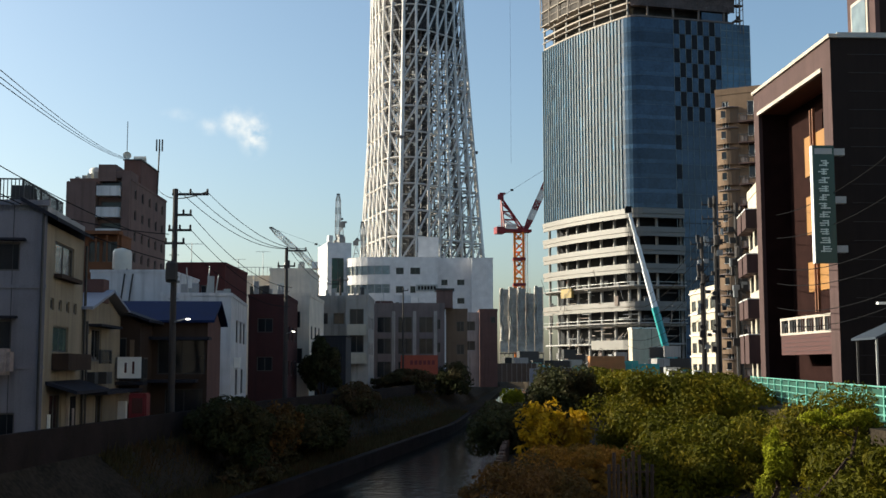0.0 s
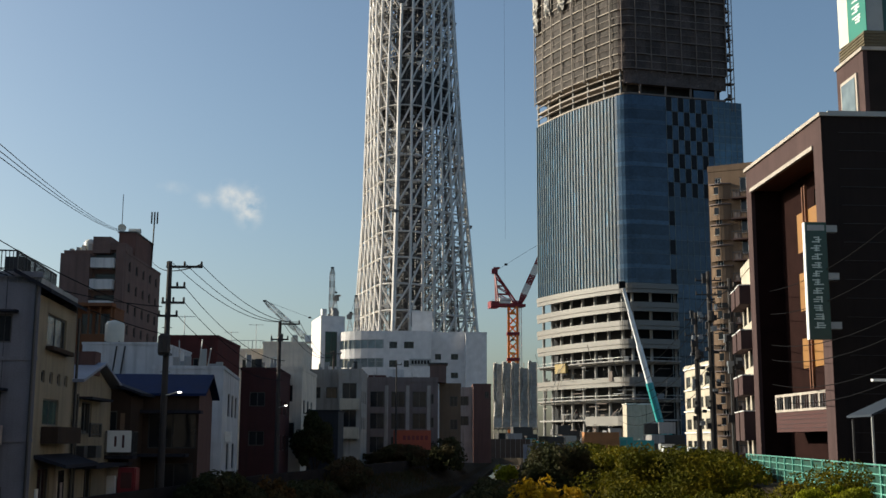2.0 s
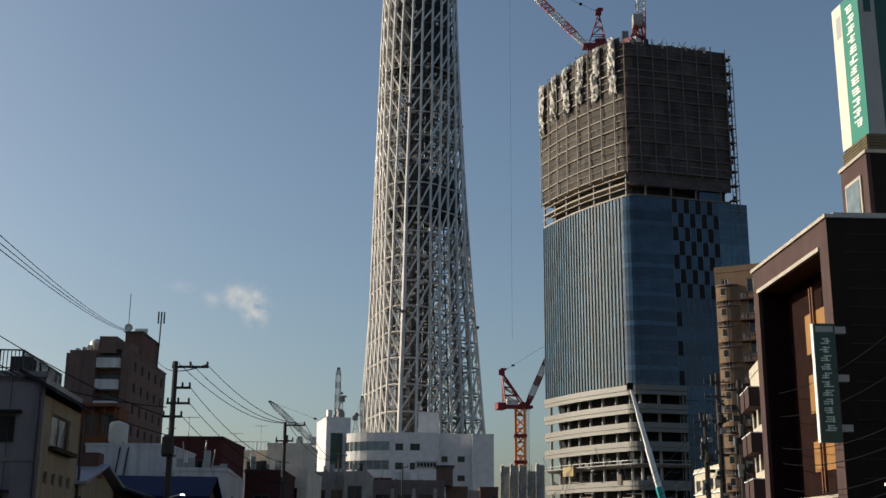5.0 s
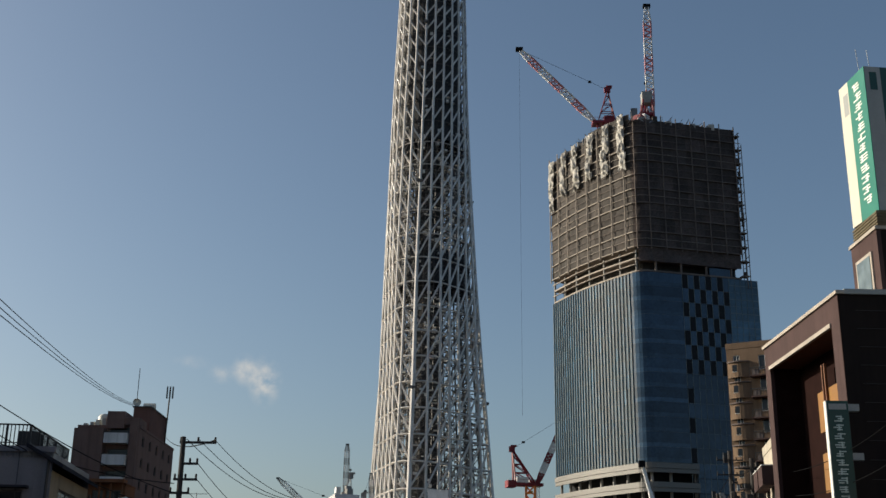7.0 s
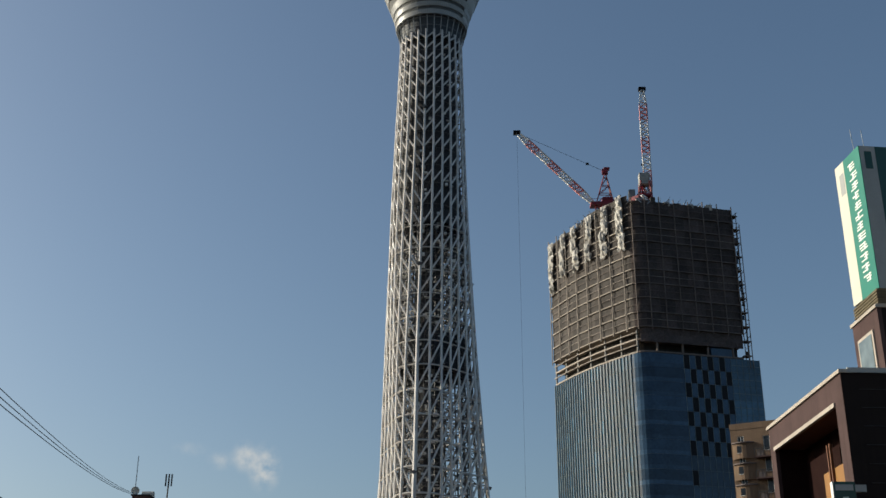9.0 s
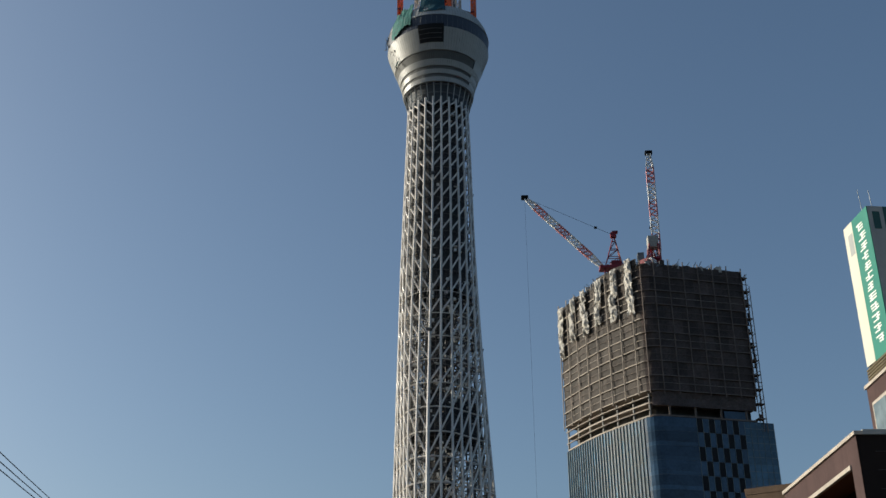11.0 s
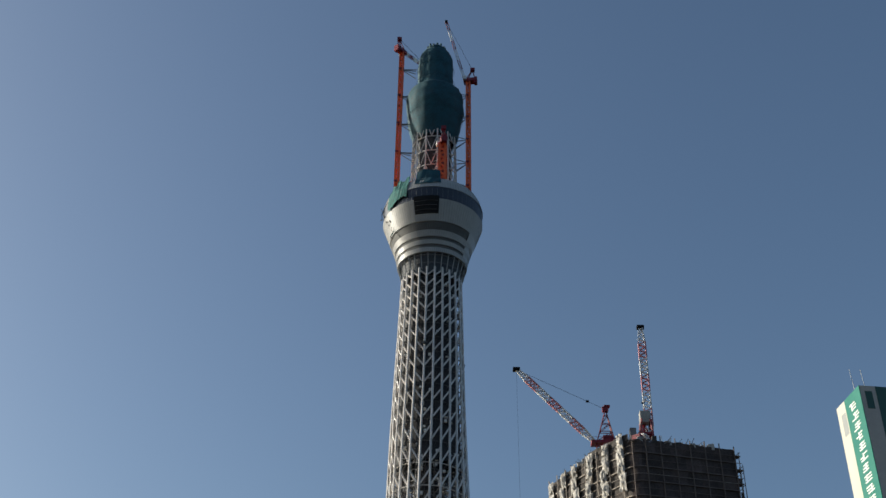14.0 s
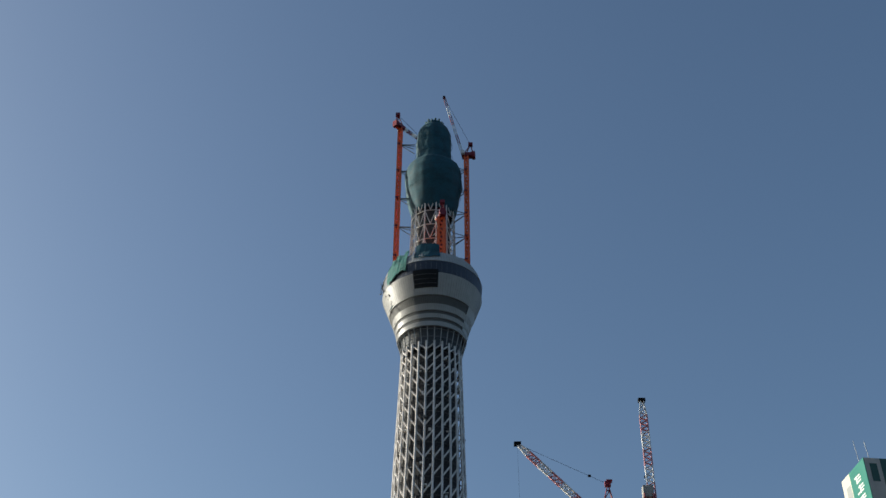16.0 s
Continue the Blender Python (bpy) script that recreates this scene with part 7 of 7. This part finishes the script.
# ---- plants ----
def leafmat(name, c1, c2, var=0.5):
    m = mat(name, c1, 0.7, 0.35, 0.35, 0.0, 0.0, 2.5, None, 0.08, "island")
    n, l = m.node_tree.nodes, m.node_tree.links
    b = n["Principled BSDF"]
    src = b.inputs["Base Color"].links[0].from_socket
    tc, nz, rp, mx = n.new("ShaderNodeTexCoord"), n.new("ShaderNodeTexNoise"), n.new("ShaderNodeMapRange"), n.new("ShaderNodeMix")
    nz.inputs["Scale"].default_value = 0.55
    nz.inputs["Detail"].default_value = 3
    rp.inputs["From Min"].default_value, rp.inputs["From Max"].default_value = 0.45, 0.65
    l.new(tc.outputs["Object"], nz.inputs["Vector"])
    l.new(nz.outputs["Fac"], rp.inputs["Value"])
    mx.data_type = "RGBA"
    l.new(rp.outputs[0], mx.inputs["Factor"])
    l.new(src, mx.inputs[6])
    mx.inputs[7].default_value = (*c2, 1)
    l.new(mx.outputs[2], b.inputs["Base Color"])
    tr = n.new("ShaderNodeBsdfTranslucent")
    l.new(mx.outputs[2], tr.inputs["Color"])
    ms = n.new("ShaderNodeMixShader")
    ms.inputs[0].default_value = 0.3
    l.new(b.outputs[0], ms.inputs[1])
    l.new(tr.outputs[0], ms.inputs[2])
    l.new(ms.outputs[0], n["Material Output"].inputs["Surface"])
    return m


LEAF = dict(
    green=leafmat("olive green leaves", (0.07, 0.068, 0.005), (0.14, 0.105, 0.006)),
    yellow=leafmat("golden autumn leaves", (0.46, 0.28, 0.012), (0.25, 0.13, 0.012)),
    dark=leafmat("dark green leaves", (0.042, 0.045, 0.018), (0.055, 0.042, 0.018)),
    lime=leafmat("yellow-green leaves", (0.22, 0.23, 0.012), (0.15, 0.15, 0.012)),
    rust=leafmat("rusty brown leaves", (0.28, 0.13, 0.02), (0.15, 0.085, 0.016)),
    weed=leafmat("dull bank weeds", (0.06, 0.05, 0.022), (0.08, 0.046, 0.022)),
    dim=leafmat("faded autumn leaves", (0.13, 0.065, 0.02), (0.07, 0.05, 0.018)),
)


def leaves(rng, centers, radii, n, size):
    """Leaf blades scattered through the outer shell of overlapping lumps."""
    k = rng.integers(0, len(centers), n)
    d = rng.normal(size=(n, 3))
    d /= np.linalg.norm(d, axis=1)[:, None]
    r = 1 - 0.45 * rng.random(n) ** 1.6
    p = centers[k] + d * radii[k] * r[:, None]
    nrm = d + rng.normal(size=(n, 3)) * 0.6
    nrm /= np.linalg.norm(nrm, axis=1)[:, None]
    a = np.cross(nrm, rng.normal(size=(n, 3)))
    a /= np.linalg.norm(a, axis=1)[:, None]
    b = np.cross(nrm, a)
    s = size * rng.uniform(0.6, 1.4, n)[:, None]
    q = np.stack([p - a * s, p - b * s * 0.45 + nrm * s * 0.12, p + a * s, p + b * s * 0.45 + nrm * s * 0.12], 1)
    return q.reshape(-1, 3)


def shrub(name, at, rad, lumps, n, size, leaf, label, seed, low=-1.0, stems=7, category="shrub", puff=1.0):
    """Branching stems under a ragged crown of single leaves on many uneven lumps."""
    rng = np.random.default_rng(seed)
    t = thing(name, at, label, category, "bank shrubs" if category == "shrub" else "")
    u = rng.normal(size=(lumps, 3))
    u /= np.linalg.norm(u, axis=1)[:, None]
    u[:, 2] = np.abs(u[:, 2]) * 1.0 + np.where(rng.random(lumps) < 0.4, -0.7, 0.0)
    c = u * np.array(rad) * rng.uniform(0.45, 0.85, lumps)[:, None]
    rr = np.array(rad)[None, :] * rng.uniform(0.16, 0.36, lumps)[:, None] * puff * np.array([1, 1, 1.1])
    v = leaves(rng, c, rr, n, size)
    me = bpy.data.meshes.new("crown")
    me.from_pydata(v.tolist(), [], np.arange(len(v)).reshape(-1, 4).tolist())
    me.materials.append(LEAF[leaf])
    cr = new("crown", me)
    cr.parent = t
    base = Vector((0, 0, low))
    for i in range(stems):
        tgt = Vector(c[i % lumps])
        bm = BM()
        mid = base.lerp(tgt, 0.5) + Vector((rng.normal() * 0.2, rng.normal() * 0.2, 0.2))
        st = base + Vector((rng.normal() * 0.4, rng.normal() * 0.4, 0))
        tube(bm, st, mid, 0.09, 6, 0.06)
        tube(bm, mid, tgt, 0.06, 5, 0.02)
        for j in range(3):
            tube(bm, mid.lerp(tgt, 0.3 + 0.2 * j), Vector(c[(i * 3 + j) % lumps]), 0.03, 4, 0.01)
        part("stem", bm, W["timber"], t)
    return t


shrub("shrub", (11.4, 57, 0.0), (4.4, 5.0, 2.9), 90, 62000, 0.1, "green", "large dense olive-green shrub on the canal bank", 1, -1.2)
shrub("shrub", (15.2, 62, 0.6), (3.0, 4.5, 2.2), 60, 32000, 0.1, "green", "olive-green shrub along the road fence", 7, -0.6)
shrub("shrub", (13.2, 33.5, -1.2), (3.6, 3.2, 2.2), 60, 30000, 0.09, "green", "green shrub close by the bridge end", 22, -0.4)
shrub("shrub", (14.9, 40, -0.1), (4.0, 4.2, 2.2), 90, 60000, 0.08, "green", "large dense green shrub beside the road fence", 2, -0.8)
shrub("shrub", (9.2, 39.5, -1.3), (3.4, 3.8, 2.2), 50, 26000, 0.09, "green", "green shrub low on the bank by the water", 31, -0.2)
shrub("shrub", (17.4, 42, 0.2), (2.2, 4.0, 1.3), 40, 18000, 0.1, "green", "green shrub pressed against the road fence", 36, -0.4)
shrub("shrub", (5.0, 45, -1.2), (2.4, 6.0, 1.2), 50, 16000, 0.1, "rust", "brown and green growth at the water edge", 37, -0.2)
shrub("shrub", (3.0, 37, -1.3), (2.6, 6.0, 1.3), 50, 16000, 0.09, "dim", "dull brown undergrowth at the water edge", 38, -0.2)
shrub("shrub", (6.6, 42.5, -0.9), (1.8, 4.6, 1.3), 30, 9000, 0.1, "rust", "brown dry growth along the timber piles", 32, -0.2)
shrub("shrub", (10.8, 46.5, -1.3), (4.0, 4.2, 2.8), 84, 54000, 0.09, "green", "green shrub hanging over the canal bank", 3, -0.3)
shrub("shrub", (8.8, 31.0, 0.1), (0.55, 0.6, 1.3), 18, 3600, 0.06, "lime", "yellow-green climber on the bank shrubs", 4, -1.2, 1)
shrub("shrub", (11.7, 34.0, 1.3), (1.3, 0.9, 0.5), 14, 3000, 0.06, "lime", "pale yellow-green growth on top of a shrub", 14, -2.2, 1)
shrub("shrub", (5.4, 56, -0.4), (2.1, 2.2, 2.0), 60, 3000, 0.16, "yellow", "golden autumn shrub overhanging the water", 5, -1.4, 12, puff=0.8)
shrub("shrub", (6.2, 52, -1.9), (2.4, 2.6, 1.4), 34, 9000, 0.11, "rust", "rusty brown undergrowth at the water edge", 6, -0.6)
shrub("shrub", (8.6, 86, 0.6), (3.2, 5.0, 2.7), 40, 16000, 0.16, "dark", "dark green shrub in the shade", 8, -1.0)
shrub("shrub", (4.6, 78, 0.3), (1.2, 1.4, 1.2), 18, 3600, 0.11, "lime", "small yellow-green bush by the water", 9, -2.0, 4)
shrub("shrub", (3.2, 66, -1.0), (2.2, 6.5, 1.9), 40, 14000, 0.13, "dark", "dark shaded bush low over the water", 10, -0.8)
shrub("shrub", (14.0, 100, 0.8), (4.5, 12.0, 2.2), 50, 18000, 0.18, "green", "long green hedge row far on the bank", 11, -0.6)
shrub("tree", (-10.4, 98, 2.6), (1.9, 2.2, 2.6), 40, 11000, 0.16, "dark", "small dark evergreen tree between the houses", 12, -2.6, 5, "tree")
shrub("shrub", (-8.2, 58, -0.2), (1.3, 2.2, 1.7), 30, 2600, 0.12, "dim", "thin rusty autumn shrub on the shaded bank", 13, -1.0)
shrub("shrub", (-8.8, 62, -1.2), (1.8, 6.0, 1.2), 40, 9000, 0.12, "weed", "tangled dull growth on the shaded bank", 33, -0.6)
shrub("shrub", (-8.6, 54, -1.8), (1.6, 6.0, 0.7), 40, 8000, 0.12, "weed", "low dull weeds along the walkway", 34, -0.3)
shrub("shrub", (-7.2, 66, -0.8), (2.0, 7.0, 1.6), 50, 14000, 0.14, "dark", "dark ivy and bushes on the shaded bank", 35, -1.0)
shrub("shrub", (-9.6, 52, 0.0), (1.9, 3.5, 1.8), 40, 11000, 0.13, "dark", "dark shaded shrub against the parapet wall", 15, -1.0)
shrub("shrub", (-7.0, 92, 0.2), (2.2, 9.0, 1.7), 40, 12000, 0.16, "weed", "overgrown dull bushes on the far bank", 16, -1.0)
shrub("shrub", (-4.2, 126, 1.2), (4.5, 4.0, 1.4), 40, 9000, 0.18, "weed", "low dull green hedge before the flats", 17, -1.2)
shrub("shrub", (0.5, 140, 1.0), (3.5, 6.0, 2.4), 36, 9000, 0.2, "dark", "dark shrubs at the bend of the canal", 18, -1.0)
rng = np.random.default_rng(21)
nw = 26000
yy = 42 + 90 * rng.random(nw) ** 1.3
ff = rng.random(nw)
wv = np.array([bank(y) for y in yy])
cl = np.array([canal_left(y) for y in yy])
xx = cl - 0.6 - ff * (wv - 0.8)
zz = np.interp(ff * (wv - 0.8) + 0.6, [0.6, 1.0], [-2.35, -2.3])
zz = np.where(xx < cl - 0.5 * wv, -2.3 + np.clip((cl - 0.5 * wv - xx) / (0.5 * wv), 0, 1) * 2.2, -2.33)
hh = rng.uniform(0.15, 0.6, nw) * (0.4 + 0.9 * rng.random(nw))
dx, dy = rng.normal(size=nw) * 0.15, rng.normal(size=nw) * 0.15
wd = 0.05
q = np.stack([np.stack([xx - wd, yy, zz], 1), np.stack([xx + wd, yy, zz], 1), np.stack([xx + dx, yy + dy, zz + hh], 1)], 1).reshape(-1, 3)
me = bpy.data.meshes.new("bank_weeds")
me.from_pydata(q.tolist(), [], np.arange(len(q)).reshape(-1, 3).tolist())
me.materials.append(LEAF["weed"])
tagged(new("bank_weeds", me), "dull green and brown weeds on the shaded bank", "weeds", kind="stuff")

# ---- plain unseen blocks that close the place behind and beside the view ----
# added to cut the sky light and keep sun off the left bank
for x, y, w, d, h in ((-70, -60, 45, 14, 24), (-22, -58, 40, 14, 20), (22, -60, 50, 14, 26), (26, -30, 16, 70, 17), (-44, -30, 24, 62, 11), (75, -60, 20, 180, 22), (-95, -60, 20, 120, 14), (-76, 42, 27, 74, 22.0), (-118, 105, 38, 75, 30)):
    building("apartment_building", (x, y, 0), 0, w, d, h, W["grey"], "plain grey city block closing the street", {}, group="city blocks", parapet=0.5)
